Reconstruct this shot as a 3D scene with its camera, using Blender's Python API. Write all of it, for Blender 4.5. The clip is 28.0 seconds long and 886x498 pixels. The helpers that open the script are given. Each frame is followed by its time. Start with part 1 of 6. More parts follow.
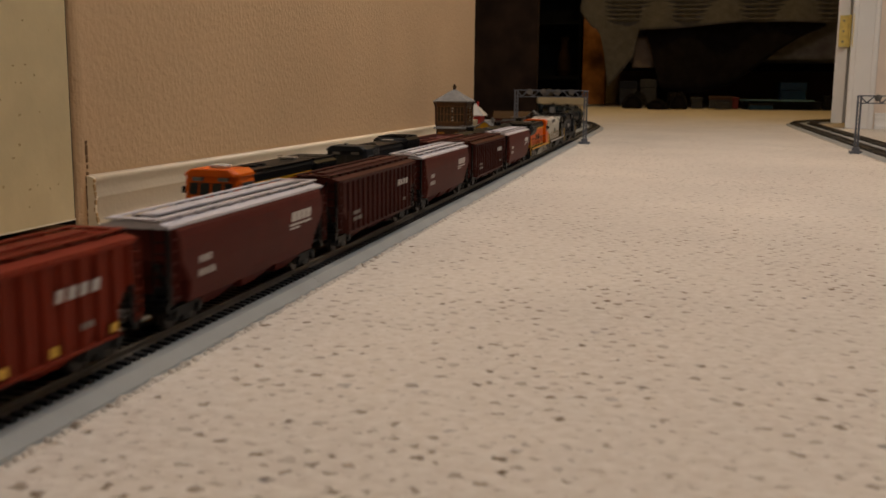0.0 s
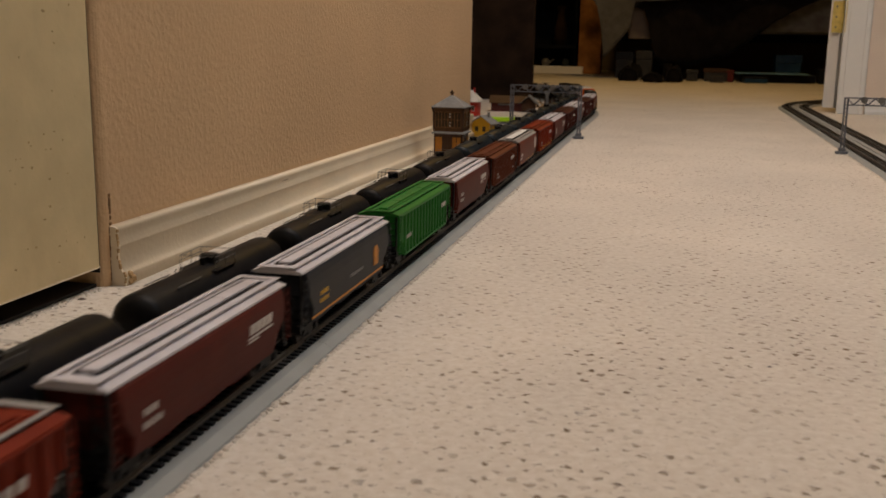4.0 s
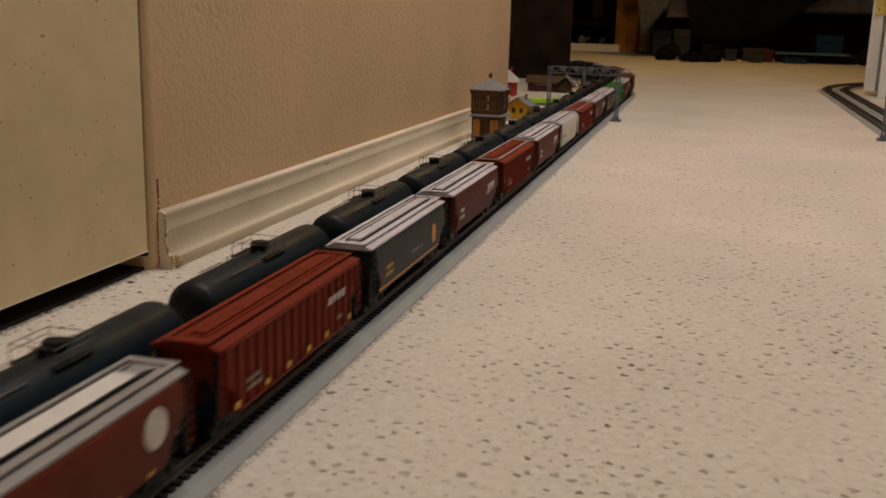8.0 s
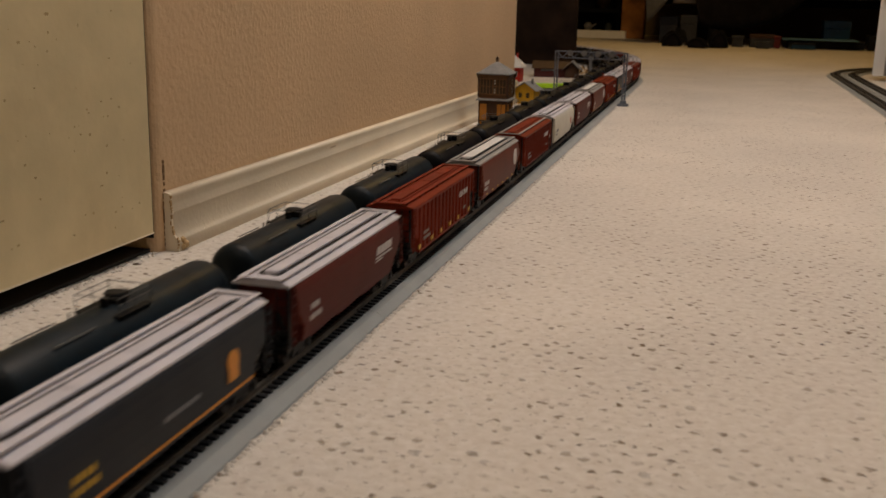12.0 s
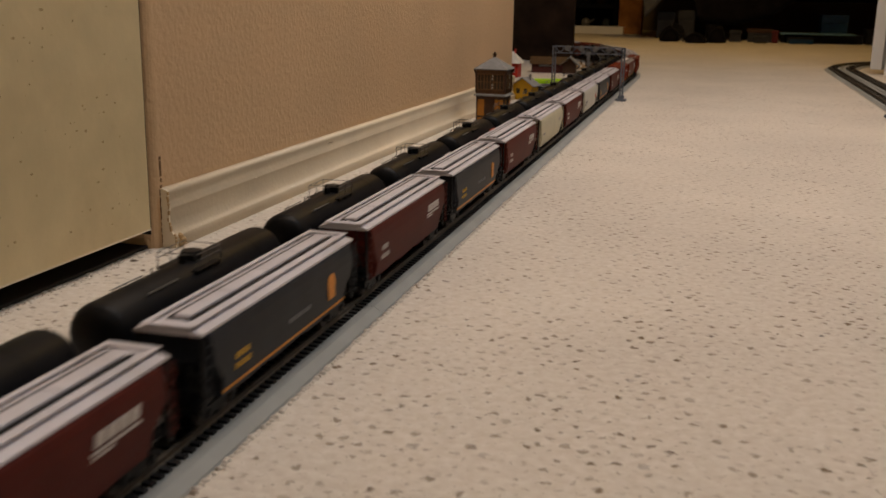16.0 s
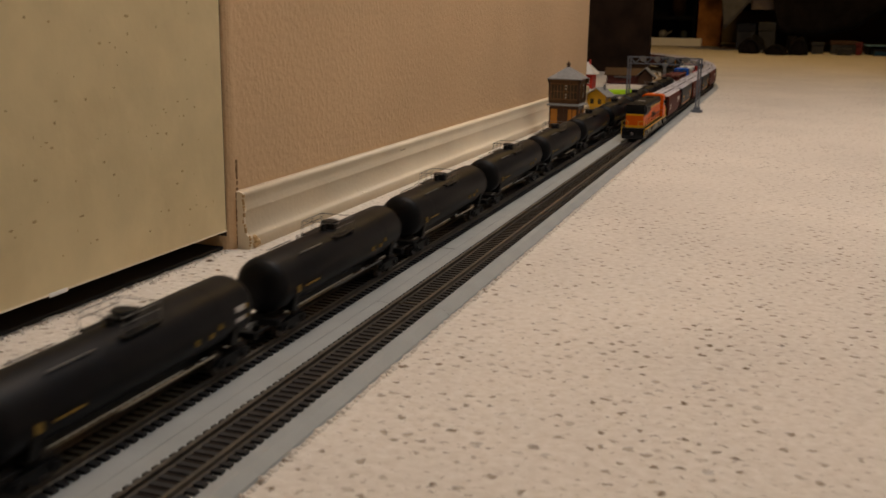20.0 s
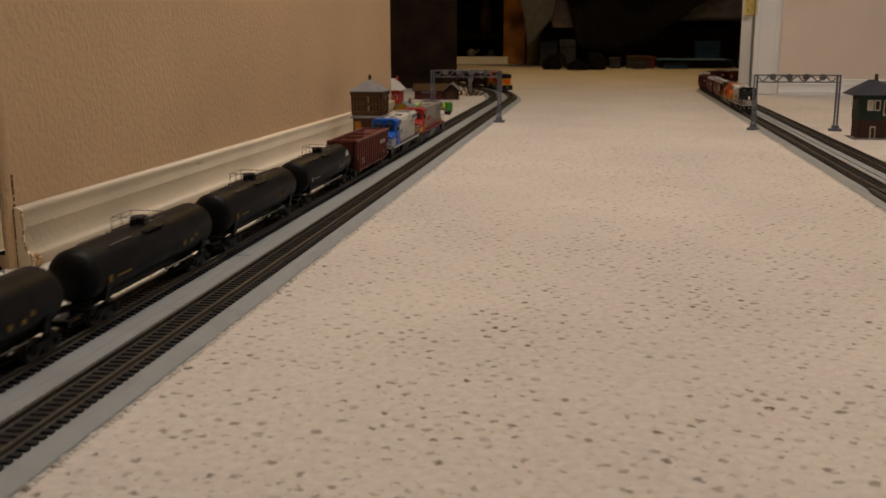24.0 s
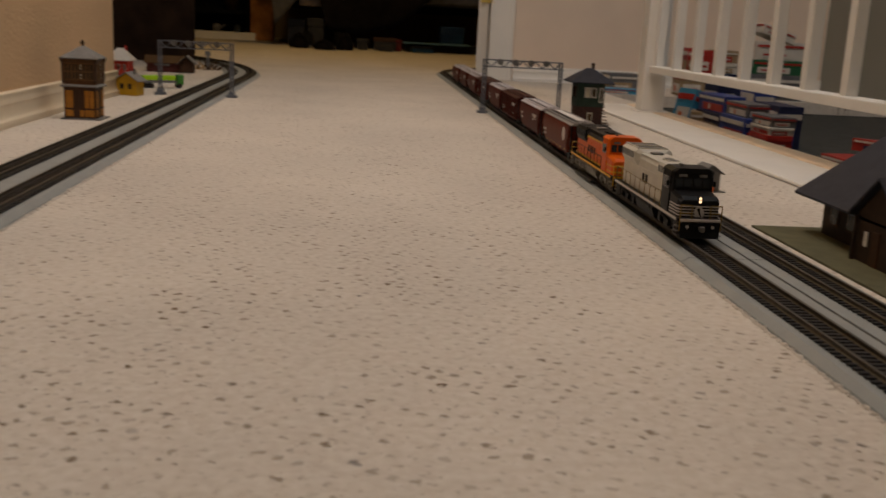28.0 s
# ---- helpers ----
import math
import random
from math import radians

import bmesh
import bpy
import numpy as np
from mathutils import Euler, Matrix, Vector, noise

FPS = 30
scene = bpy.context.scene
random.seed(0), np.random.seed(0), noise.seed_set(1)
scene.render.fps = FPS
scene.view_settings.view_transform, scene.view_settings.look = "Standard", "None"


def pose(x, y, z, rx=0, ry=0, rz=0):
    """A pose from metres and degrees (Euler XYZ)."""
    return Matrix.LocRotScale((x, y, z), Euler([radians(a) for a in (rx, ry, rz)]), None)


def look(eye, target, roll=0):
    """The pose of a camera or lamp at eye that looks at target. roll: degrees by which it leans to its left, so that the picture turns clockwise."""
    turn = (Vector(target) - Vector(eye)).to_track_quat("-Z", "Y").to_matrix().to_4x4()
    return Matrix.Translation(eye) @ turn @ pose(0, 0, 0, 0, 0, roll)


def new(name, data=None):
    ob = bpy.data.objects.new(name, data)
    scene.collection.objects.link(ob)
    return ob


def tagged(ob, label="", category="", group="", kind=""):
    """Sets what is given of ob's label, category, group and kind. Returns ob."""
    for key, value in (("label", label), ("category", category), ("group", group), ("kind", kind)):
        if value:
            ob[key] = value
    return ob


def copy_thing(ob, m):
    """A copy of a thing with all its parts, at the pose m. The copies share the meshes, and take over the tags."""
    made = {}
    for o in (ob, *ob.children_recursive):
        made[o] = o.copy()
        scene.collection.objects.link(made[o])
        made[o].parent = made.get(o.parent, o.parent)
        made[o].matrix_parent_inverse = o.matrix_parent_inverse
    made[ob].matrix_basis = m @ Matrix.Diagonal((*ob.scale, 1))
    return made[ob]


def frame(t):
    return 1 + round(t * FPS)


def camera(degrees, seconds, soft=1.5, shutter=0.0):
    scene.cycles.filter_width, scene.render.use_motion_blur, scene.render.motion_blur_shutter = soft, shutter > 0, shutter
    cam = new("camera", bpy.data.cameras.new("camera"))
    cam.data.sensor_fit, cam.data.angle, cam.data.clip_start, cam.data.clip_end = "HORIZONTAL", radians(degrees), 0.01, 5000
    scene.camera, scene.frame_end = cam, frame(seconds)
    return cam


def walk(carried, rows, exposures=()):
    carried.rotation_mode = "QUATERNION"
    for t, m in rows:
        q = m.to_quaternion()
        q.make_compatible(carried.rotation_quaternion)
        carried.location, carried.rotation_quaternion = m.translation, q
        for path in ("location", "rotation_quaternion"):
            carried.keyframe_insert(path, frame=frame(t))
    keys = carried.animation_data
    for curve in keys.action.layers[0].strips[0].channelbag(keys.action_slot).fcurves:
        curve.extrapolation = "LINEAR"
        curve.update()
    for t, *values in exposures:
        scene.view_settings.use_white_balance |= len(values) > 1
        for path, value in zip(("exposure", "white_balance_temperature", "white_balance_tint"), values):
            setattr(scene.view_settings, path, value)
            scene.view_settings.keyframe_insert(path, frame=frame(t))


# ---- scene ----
cam = camera(48.0, 28.0, 1.5, 0.4)
cam.data.dof.use_dof, cam.data.dof.focus_distance, cam.data.dof.aperture_fstop = True, 0.90, 21.0
PATH = [
    (0, (0.4214, -0.6235, 0.1112), (0.1897, 0.3357, -0.0508), 0.60),
    (0.5, (0.4206, -0.6237, 0.1114), (0.1883, 0.3356, -0.0495), 0.64),
    (1, (0.4197, -0.6231, 0.1112), (0.1880, 0.3364, -0.0488), 0.68),
    (1.5, (0.4199, -0.6243, 0.1121), (0.1882, 0.3353, -0.0474), 0.81),
    (2, (0.4182, -0.6271, 0.1235), (0.1904, 0.3347, -0.0283), 0.94),
    (2.5, (0.4212, -0.6350, 0.1378), (0.2042, 0.3268, -0.0287), 0.98),
    (4.5, (0.4271, -0.6689, 0.1945), (0.1912, 0.2804, -0.0136), 1.34),
    (5, (0.4265, -0.6719, 0.1977), (0.1759, 0.2726, -0.0146), 1.49),
    (5.5, (0.4255, -0.6746, 0.2032), (0.1797, 0.2688, -0.0193), 1.45),
    (6, (0.4243, -0.6729, 0.2003), (0.1732, 0.2688, -0.0238), 1.34),
    (6.5, (0.4235, -0.6723, 0.1993), (0.1714, 0.2680, -0.0291), 1.39),
    (7, (0.4214, -0.6720, 0.1987), (0.1685, 0.2680, -0.0306), 1.44),
    (7.5, (0.4219, -0.6717, 0.1983), (0.1664, 0.2677, -0.0306), 1.44),
    (8, (0.4209, -0.6717, 0.1980), (0.1681, 0.2686, -0.0300), 1.56),
    (8.5, (0.4198, -0.6686, 0.1939), (0.1664, 0.2700, -0.0406), 1.58),
    (9, (0.4192, -0.6681, 0.1931), (0.1675, 0.2702, -0.0437), 1.62),
    (9.5, (0.4191, -0.6690, 0.1936), (0.1668, 0.2691, -0.0436), 1.61),
    (10, (0.4183, -0.6682, 0.1937), (0.1654, 0.2698, -0.0435), 1.62),
    (10.5, (0.4184, -0.6675, 0.1922), (0.1642, 0.2700, -0.0457), 1.55),
    (11, (0.4184, -0.6672, 0.1920), (0.1633, 0.2699, -0.0464), 1.41),
    (11.5, (0.4175, -0.6668, 0.1911), (0.1612, 0.2695, -0.0494), 1.45),
    (12, (0.4179, -0.6672, 0.1911), (0.1608, 0.2690, -0.0482), 1.40),
    (12.5, (0.4183, -0.6673, 0.1911), (0.1620, 0.2693, -0.0478), 1.35),
    (14.5, (0.4185, -0.6654, 0.1883), (0.1636, 0.2713, -0.0519), 1.08),
    (15, (0.4188, -0.6657, 0.1882), (0.1632, 0.2702, -0.0540), 1.05),
    (15.5, (0.4182, -0.6659, 0.1883), (0.1624, 0.2700, -0.0539), 1.04),
    (16, (0.4185, -0.6659, 0.1887), (0.1624, 0.2700, -0.0532), 1.02),
    (16.5, (0.4183, -0.6651, 0.1872), (0.1618, 0.2705, -0.0554), 1.00),
    (17, (0.4181, -0.6635, 0.1853), (0.1611, 0.2707, -0.0621), 1.09),
    (17.5, (0.4200, -0.6614, 0.1831), (0.1668, 0.2728, -0.0681), 1.37),
    (18, (0.4216, -0.6636, 0.1837), (0.1687, 0.2717, -0.0634), 1.56),
    (18.5, (0.4192, -0.6663, 0.1859), (0.1593, 0.2681, -0.0577), 1.74),
    (19, (0.4184, -0.6684, 0.1853), (0.1053, 0.2481, -0.0635), 0.82),
    (19.5, (0.4192, -0.6711, 0.1868), (0.0840, 0.2409, -0.0495), 0.63),
    (20, (0.4229, -0.6707, 0.1849), (0.0965, 0.2457, -0.0467), 0.95),
    (20.5, (0.4247, -0.6693, 0.1820), (0.1244, 0.2577, -0.0427), 0.81),
    (21, (0.4227, -0.6657, 0.1767), (0.1430, 0.2674, -0.0492), 0.69),
    (21.5, (0.4226, -0.6661, 0.1776), (0.1590, 0.2692, -0.0586), 0.87),
    (22, (0.4312, -0.6586, 0.1695), (0.1839, 0.2815, -0.0651), 1.11),
    (22.5, (0.4524, -0.6661, 0.1695), (0.2773, 0.2875, -0.0755), 0.42),
    (24.5, (0.4434, -0.6724, 0.1691), (0.2863, 0.2947, -0.0307), -0.09),
    (25, (0.4386, -0.6706, 0.1686), (0.2895, 0.2979, -0.0310), -0.02),
    (25.5, (0.4448, -0.6730, 0.1674), (0.2972, 0.2958, -0.0319), -0.12),
    (26, (0.4547, -0.6700, 0.1650), (0.3163, 0.2995, -0.0373), 0.17),
    (26.5, (0.4627, -0.6692, 0.1609), (0.3416, 0.3002, -0.0528), 0.62),
    (27, (0.4739, -0.6708, 0.1638), (0.3998, 0.3033, -0.0497), 1.39),
    (27.5, (0.4795, -0.6560, 0.1604), (0.4815, 0.3221, -0.0474), 2.12),
    (28, (0.4865, -0.6461, 0.1618), (0.5709, 0.3258, -0.0581), 2.95),
]
walk(cam, [(t, look(eye, target, roll)) for t, eye, target, roll in PATH], [(0, -0.09), (17, -0.10), (20, 0.04), (22.5, -0.02), (25, -0.24), (26, -0.27), (27, -0.33), (28, -0.46)])

# ---- light ----
world = bpy.data.worlds.new("world")
world.use_nodes = True
world.node_tree.nodes["Background"].inputs[0].default_value = (1.0, 0.86, 0.7, 1)
world.node_tree.nodes["Background"].inputs[1].default_value = 0.012
scene.world = world
scene.view_settings.exposure = 0.0


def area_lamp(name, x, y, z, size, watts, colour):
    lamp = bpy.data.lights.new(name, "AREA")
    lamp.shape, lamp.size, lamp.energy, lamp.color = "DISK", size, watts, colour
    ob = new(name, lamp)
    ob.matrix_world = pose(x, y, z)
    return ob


# first the overhead hall light; the other three are unseen fills added to brighten
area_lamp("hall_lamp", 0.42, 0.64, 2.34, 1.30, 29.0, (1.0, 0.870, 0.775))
area_lamp("fill_south", 0.30, -1.90, 2.34, 0.36, 5.0, (1.0, 0.870, 0.775))
area_lamp("fill_stair", 1.55, 0.60, 2.34, 0.5, 7.5, (0.62, 0.82, 1.0))
area_lamp("fill_far_room", 0.25, 3.9, 2.34, 0.3, 15.0, (1.0, 0.60, 0.16))


# ---- materials ----
def material(name, colour, rough=0.6, metal=0.0, vary=0.12, scale=60.0, bump=0.0, bump_scale=400.0, wear=None, spread=0.0, shine=0.3):
    m = bpy.data.materials.new(name)
    m.use_nodes = True
    t = m.node_tree
    b = t.nodes["Principled BSDF"]
    co = t.nodes.new("ShaderNodeTexCoord")
    n = t.nodes.new("ShaderNodeTexNoise")
    n.inputs["Scale"].default_value = scale
    n.inputs["Detail"].default_value = 5
    t.links.new(co.outputs["Object"], n.inputs["Vector"])
    ramp = t.nodes.new("ShaderNodeValToRGB")
    lo = [max(0, c * (1 - vary)) for c in colour]
    hi = [min(1, c * (1 + vary)) for c in colour]
    ramp.color_ramp.elements[0].position, ramp.color_ramp.elements[1].position = 0.3, 0.7
    ramp.color_ramp.elements[0].color, ramp.color_ramp.elements[1].color = (*lo, 1), (*hi, 1)
    t.links.new(n.outputs["Fac"], ramp.inputs["Fac"])
    out = ramp.outputs["Color"]
    if wear:
        n2 = t.nodes.new("ShaderNodeTexNoise")
        n2.inputs["Scale"].default_value = scale * 0.23
        n2.inputs["Detail"].default_value = 8
        t.links.new(co.outputs["Object"], n2.inputs["Vector"])
        r2 = t.nodes.new("ShaderNodeValToRGB")
        r2.color_ramp.elements[0].position, r2.color_ramp.elements[1].position = 0.56, 0.72
        t.links.new(n2.outputs["Fac"], r2.inputs["Fac"])
        mix = t.nodes.new("ShaderNodeMixRGB")
        mix.inputs[2].default_value = (*wear, 1)
        t.links.new(r2.outputs["Color"], mix.inputs[0])
        t.links.new(out, mix.inputs[1])
        out = mix.outputs[0]
    if spread:
        info = t.nodes.new("ShaderNodeObjectInfo")
        hsv = t.nodes.new("ShaderNodeHueSaturation")
        mr = t.nodes.new("ShaderNodeMapRange")
        mr.inputs[3].default_value, mr.inputs[4].default_value = 1 - spread, 1 + spread
        t.links.new(info.outputs["Random"], mr.inputs[0])
        t.links.new(mr.outputs[0], hsv.inputs["Value"])
        t.links.new(out, hsv.inputs["Color"])
        out = hsv.outputs[0]
    t.links.new(out, b.inputs["Base Color"])
    b.inputs["Roughness"].default_value = rough
    b.inputs["Metallic"].default_value = metal
    b.inputs["Specular IOR Level"].default_value = shine
    if bump:
        n3 = t.nodes.new("ShaderNodeTexNoise")
        n3.inputs["Scale"].default_value = bump_scale
        n3.inputs["Detail"].default_value = 4
        t.links.new(co.outputs["Object"], n3.inputs["Vector"])
        bp = t.nodes.new("ShaderNodeBump")
        bp.inputs["Strength"].default_value = 1.0
        bp.inputs["Distance"].default_value = bump
        t.links.new(n3.outputs["Fac"], bp.inputs["Height"])
        t.links.new(bp.outputs[0], b.inputs["Normal"])
    return m


def glow(name, colour, strength):
    m = bpy.data.materials.new(name)
    m.use_nodes = True
    b = m.node_tree.nodes["Principled BSDF"]
    b.inputs["Base Color"].default_value = (*colour, 1)
    b.inputs["Emission Color"].default_value = (*colour, 1)
    b.inputs["Emission Strength"].default_value = strength
    return m


def carpet_material():
    m = bpy.data.materials.new("berber_carpet")
    m.use_nodes = True
    t = m.node_tree
    b = t.nodes["Principled BSDF"]
    b.inputs["Roughness"].default_value = 0.95
    b.inputs["Specular IOR Level"].default_value = 0.1
    co = t.nodes.new("ShaderNodeTexCoord")

    def mapped(sx, sy, turn=0.0):
        rot, mp = t.nodes.new("ShaderNodeMapping"), t.nodes.new("ShaderNodeMapping")
        rot.inputs["Rotation"].default_value = (0, 0, radians(turn))
        mp.inputs["Scale"].default_value = (sx, sy, 1)
        t.links.new(co.outputs["Object"], rot.inputs["Vector"])
        t.links.new(rot.outputs[0], mp.inputs["Vector"])
        return mp.outputs[0]

    def noise_tex(scale, detail, vector=None):
        n = t.nodes.new("ShaderNodeTexNoise")
        n.inputs["Scale"].default_value, n.inputs["Detail"].default_value = scale, detail
        t.links.new(vector or co.outputs["Object"], n.inputs["Vector"])
        return n

    def ranged(value, a, b_, lo, hi):
        mr = t.nodes.new("ShaderNodeMapRange")
        mr.inputs[1].default_value, mr.inputs[2].default_value = a, b_
        mr.inputs[3].default_value, mr.inputs[4].default_value = lo, hi
        t.links.new(value, mr.inputs[0])
        return mr.outputs[0]

    def sums(op, a, b_):
        n = t.nodes.new("ShaderNodeMath")
        n.operation = op
        for k, v in enumerate((a, b_)):
            if isinstance(v, float):
                n.inputs[k].default_value = v
            else:
                t.links.new(v, n.inputs[k])
        return n.outputs[0]

    def flecks(sx, sy, turn, small, big, strength, fray):
        """Dark gaps between loops: frayed spots of uneven size, loosely in rows."""
        wob = noise_tex(fray, 2)
        wadd = t.nodes.new("ShaderNodeVectorMath")
        wadd.operation = "MULTIPLY_ADD"
        wadd.inputs[1].default_value = (0.9, 0.9, 0.0)
        t.links.new(wob.outputs["Color"], wadd.inputs[0])
        t.links.new(mapped(sx, sy, turn), wadd.inputs[2])
        cells = t.nodes.new("ShaderNodeTexVoronoi")
        cells.voronoi_dimensions = "2D"
        cells.inputs["Scale"].default_value = 1.0
        cells.inputs["Randomness"].default_value = 0.6
        t.links.new(wadd.outputs[0], cells.inputs["Vector"])
        pick = t.nodes.new("ShaderNodeSeparateColor")
        t.links.new(cells.outputs["Color"], pick.inputs[0])
        inside = sums("SUBTRACT", ranged(pick.outputs[0], 0.1, 1.0, small, big), cells.outputs["Distance"])
        mask = ranged(inside, -0.05, 0.14, 0.0, 1.0)
        return sums("MULTIPLY", mask, ranged(pick.outputs[1], 0.0, 1.0, 0.25 * strength, strength))

    main = flecks(112, 118, 30, 0.03, 0.29, 1.0, 240)
    minor = flecks(150, 160, 12, 0.0, 0.18, 0.5, 320)
    # some areas are walked flat and show few gaps
    worn = ranged(noise_tex(7.0, 3).outputs["Fac"], 0.34, 0.60, 0.40, 1.0)
    dark = sums("MULTIPLY", sums("MAXIMUM", main, minor), worn)
    tone = noise_tex(4.5, 7)
    tr = t.nodes.new("ShaderNodeValToRGB")
    tr.color_ramp.elements[0].position, tr.color_ramp.elements[1].position = 0.3, 0.7
    tr.color_ramp.elements[0].color, tr.color_ramp.elements[1].color = (0.552, 0.505, 0.448, 1), (0.640, 0.584, 0.514, 1)
    t.links.new(tone.outputs["Fac"], tr.inputs["Fac"])
    grain = noise_tex(170, 4)
    gm = t.nodes.new("ShaderNodeMixRGB")
    gm.blend_type = "OVERLAY"
    gm.inputs[0].default_value = 0.26
    t.links.new(tr.outputs["Color"], gm.inputs[1])
    t.links.new(grain.outputs["Fac"], gm.inputs[2])
    # the odd spot is bluish or rusty
    hue = noise_tex(38, 2)
    hr = t.nodes.new("ShaderNodeValToRGB")
    hr.color_ramp.elements[0].position, hr.color_ramp.elements[1].position = 0.30, 0.42
    hr.color_ramp.elements[0].color, hr.color_ramp.elements[1].color = (0.20, 0.18, 0.18, 1), (0.165, 0.115, 0.072, 1)
    t.links.new(hue.outputs["Fac"], hr.inputs["Fac"])
    dm = t.nodes.new("ShaderNodeMixRGB")
    t.links.new(hr.outputs["Color"], dm.inputs[2])
    t.links.new(dark, dm.inputs[0])
    t.links.new(gm.outputs[0], dm.inputs[1])
    t.links.new(dm.outputs[0], b.inputs["Base Color"])
    loops = t.nodes.new("ShaderNodeTexVoronoi")
    loops.inputs["Scale"].default_value = 1.0
    loops.inputs["Randomness"].default_value = 0.9
    t.links.new(mapped(165, 175, 20), loops.inputs["Vector"])
    height = sums("SUBTRACT", sums("MULTIPLY", loops.outputs["Distance"], -0.35), dark)
    height = sums("ADD", height, sums("MULTIPLY", noise_tex(60, 3).outputs["Fac"], 0.8))
    bp = t.nodes.new("ShaderNodeBump")
    bp.inputs["Strength"].default_value = 0.6
    bp.inputs["Distance"].default_value = 0.0018
    t.links.new(height, bp.inputs["Height"])
    t.links.new(bp.outputs[0], b.inputs["Normal"])
    return m


CARPET = carpet_material()
WALL = material("textured_wall_paint", (0.665, 0.455, 0.266), 0.62, vary=0.05, scale=6, bump=0.0012, bump_scale=190)
# wall_north's paint, lightened to hold the brighter, cooler light falling there
PALEWALL = material("lightened_wall_paint", (0.74, 0.62, 0.51), 0.65, vary=0.05, scale=6, bump=0.0010, bump_scale=190)
TRIM = material("cream_trim_paint", (0.80, 0.69, 0.52), 0.38, vary=0.06, scale=14, bump=0.0003, bump_scale=220, wear=(0.60, 0.50, 0.36))
WHITE_TRIM = material("white_trim_paint", (0.78, 0.76, 0.72), 0.35, vary=0.04, scale=12, bump=0.0002, bump_scale=200)
DOOR = material("worn_cream_door_paint", (0.69, 0.56, 0.325), 0.42, vary=0.06, scale=30, bump=0.0002, bump_scale=150, wear=(0.55, 0.43, 0.24))
SCUFF = material("brown_scuff", (0.20, 0.11, 0.05), 0.8, vary=0.3, scale=200)
FAINT = material("faint_brown_scuff", (0.47, 0.335, 0.17), 0.8, vary=0.3, scale=300)
BAREWOOD = material("bare_wood", (0.50, 0.33, 0.16), 0.7, vary=0.25, scale=150, bump=0.0004)
CEILING = material("ceiling_paint", (0.78, 0.75, 0.70), 0.9, vary=0.03)
# near-black that puts the shade of the door's gaps into colour
GAP = material("gap_shade", (0.02, 0.015, 0.012), 0.9)
ROADBED = material("grey_plastic_roadbed", (0.285, 0.298, 0.295), 0.6, vary=0.06, scale=40, bump=0.0001, bump_scale=900)
TIE = material("black_plastic_tie", (0.016, 0.0155, 0.017), 0.5, vary=0.3, scale=200)
RAIL = material("dull_nickel_rail", (0.105, 0.090, 0.073), 0.5, 0.6, vary=0.2, scale=100)
TIEBED = material("black_brown_tie_web", (0.020, 0.015, 0.012), 0.75, vary=0.3, scale=150, shine=0.1)
BLACK = material("satin_black_plastic", (0.0090, 0.0086, 0.0092), 0.45, vary=0.25, scale=90, shine=0.12)
TANKBLACK = material("weathered_black_tank", (0.0046, 0.0048, 0.0066), 0.46, vary=0.3, scale=45, wear=(0.0085, 0.0072, 0.0068), shine=0.12)
TANKTEAL = material("dark_teal_tank", (0.0060, 0.0130, 0.0190), 0.42, vary=0.3, scale=45, wear=(0.010, 0.012, 0.013), shine=0.16)
GUNMETAL = material("grey_metal_gear", (0.16, 0.155, 0.15), 0.45, 0.4, vary=0.25, scale=120)
STEEL = material("wheel_steel", (0.055, 0.045, 0.040), 0.5, 0.5, vary=0.2)
BROWN = material("mineral_brown_car", (0.086, 0.0150, 0.0108), 0.55, vary=0.12, scale=40, spread=0.12, shine=0.10)
DKBROWN = material("dark_brown_car", (0.058, 0.0140, 0.0110), 0.55, vary=0.14, scale=40, spread=0.10, shine=0.10)
WARMBROWN = material("warm_brown_car", (0.108, 0.0195, 0.0090), 0.5, vary=0.14, scale=40, shine=0.10)
EARTHBROWN = material("earth_brown_car", (0.102, 0.0255, 0.0120), 0.55, vary=0.12, scale=40, spread=0.12, shine=0.10)
REDBROWN = material("oxide_red_car", (0.165, 0.0200, 0.0080), 0.55, vary=0.12, scale=40, spread=0.16, shine=0.10)
GREEN = material("green_car", (0.022, 0.150, 0.026), 0.45, vary=0.1, scale=40, shine=0.10)
DKGREY = material("charcoal_car", (0.022, 0.024, 0.029), 0.45, vary=0.15, scale=40, shine=0.10)
OFFWHITE = material("off_white_car", (0.58, 0.55, 0.47), 0.5, vary=0.07, scale=40, wear=(0.50, 0.46, 0.37))
CREAM = material("cream_car", (0.54, 0.49, 0.34), 0.5, vary=0.07, scale=40)
ROOFGREY = material("pale_grey_roof", (0.58, 0.555, 0.60), 0.42, vary=0.08, scale=50, wear=(0.42, 0.39, 0.40))
ROOFMID = material("mid_grey_roof", (0.27, 0.255, 0.25), 0.5, vary=0.12, scale=50)
DECALWHITE = material("white_lettering", (0.52, 0.48, 0.45), 0.55, vary=0.1, scale=300)
DECALDIM = material("faded_white_lettering", (0.27, 0.23, 0.20), 0.6, vary=0.2, scale=300)
DECALYELLOW = material("yellow_marking", (0.62, 0.36, 0.04), 0.5, vary=0.1, scale=300)
DECALORANGE = material("orange_stripe", (0.62, 0.24, 0.03), 0.5, vary=0.1, scale=300)
DECALBLUE = material("blue_emblem", (0.04, 0.06, 0.22), 0.5, vary=0.1, scale=300)
DECALRED = material("red_emblem", (0.45, 0.05, 0.03), 0.5, vary=0.1, scale=300)
ORANGE = material("bright_orange_loco", (0.64, 0.108, 0.006), 0.4, vary=0.08, scale=40, shine=0.12)
YELLOW = material("yellow_loco_stripe", (0.64, 0.335, 0.012), 0.42, vary=0.08, scale=60, shine=0.12)
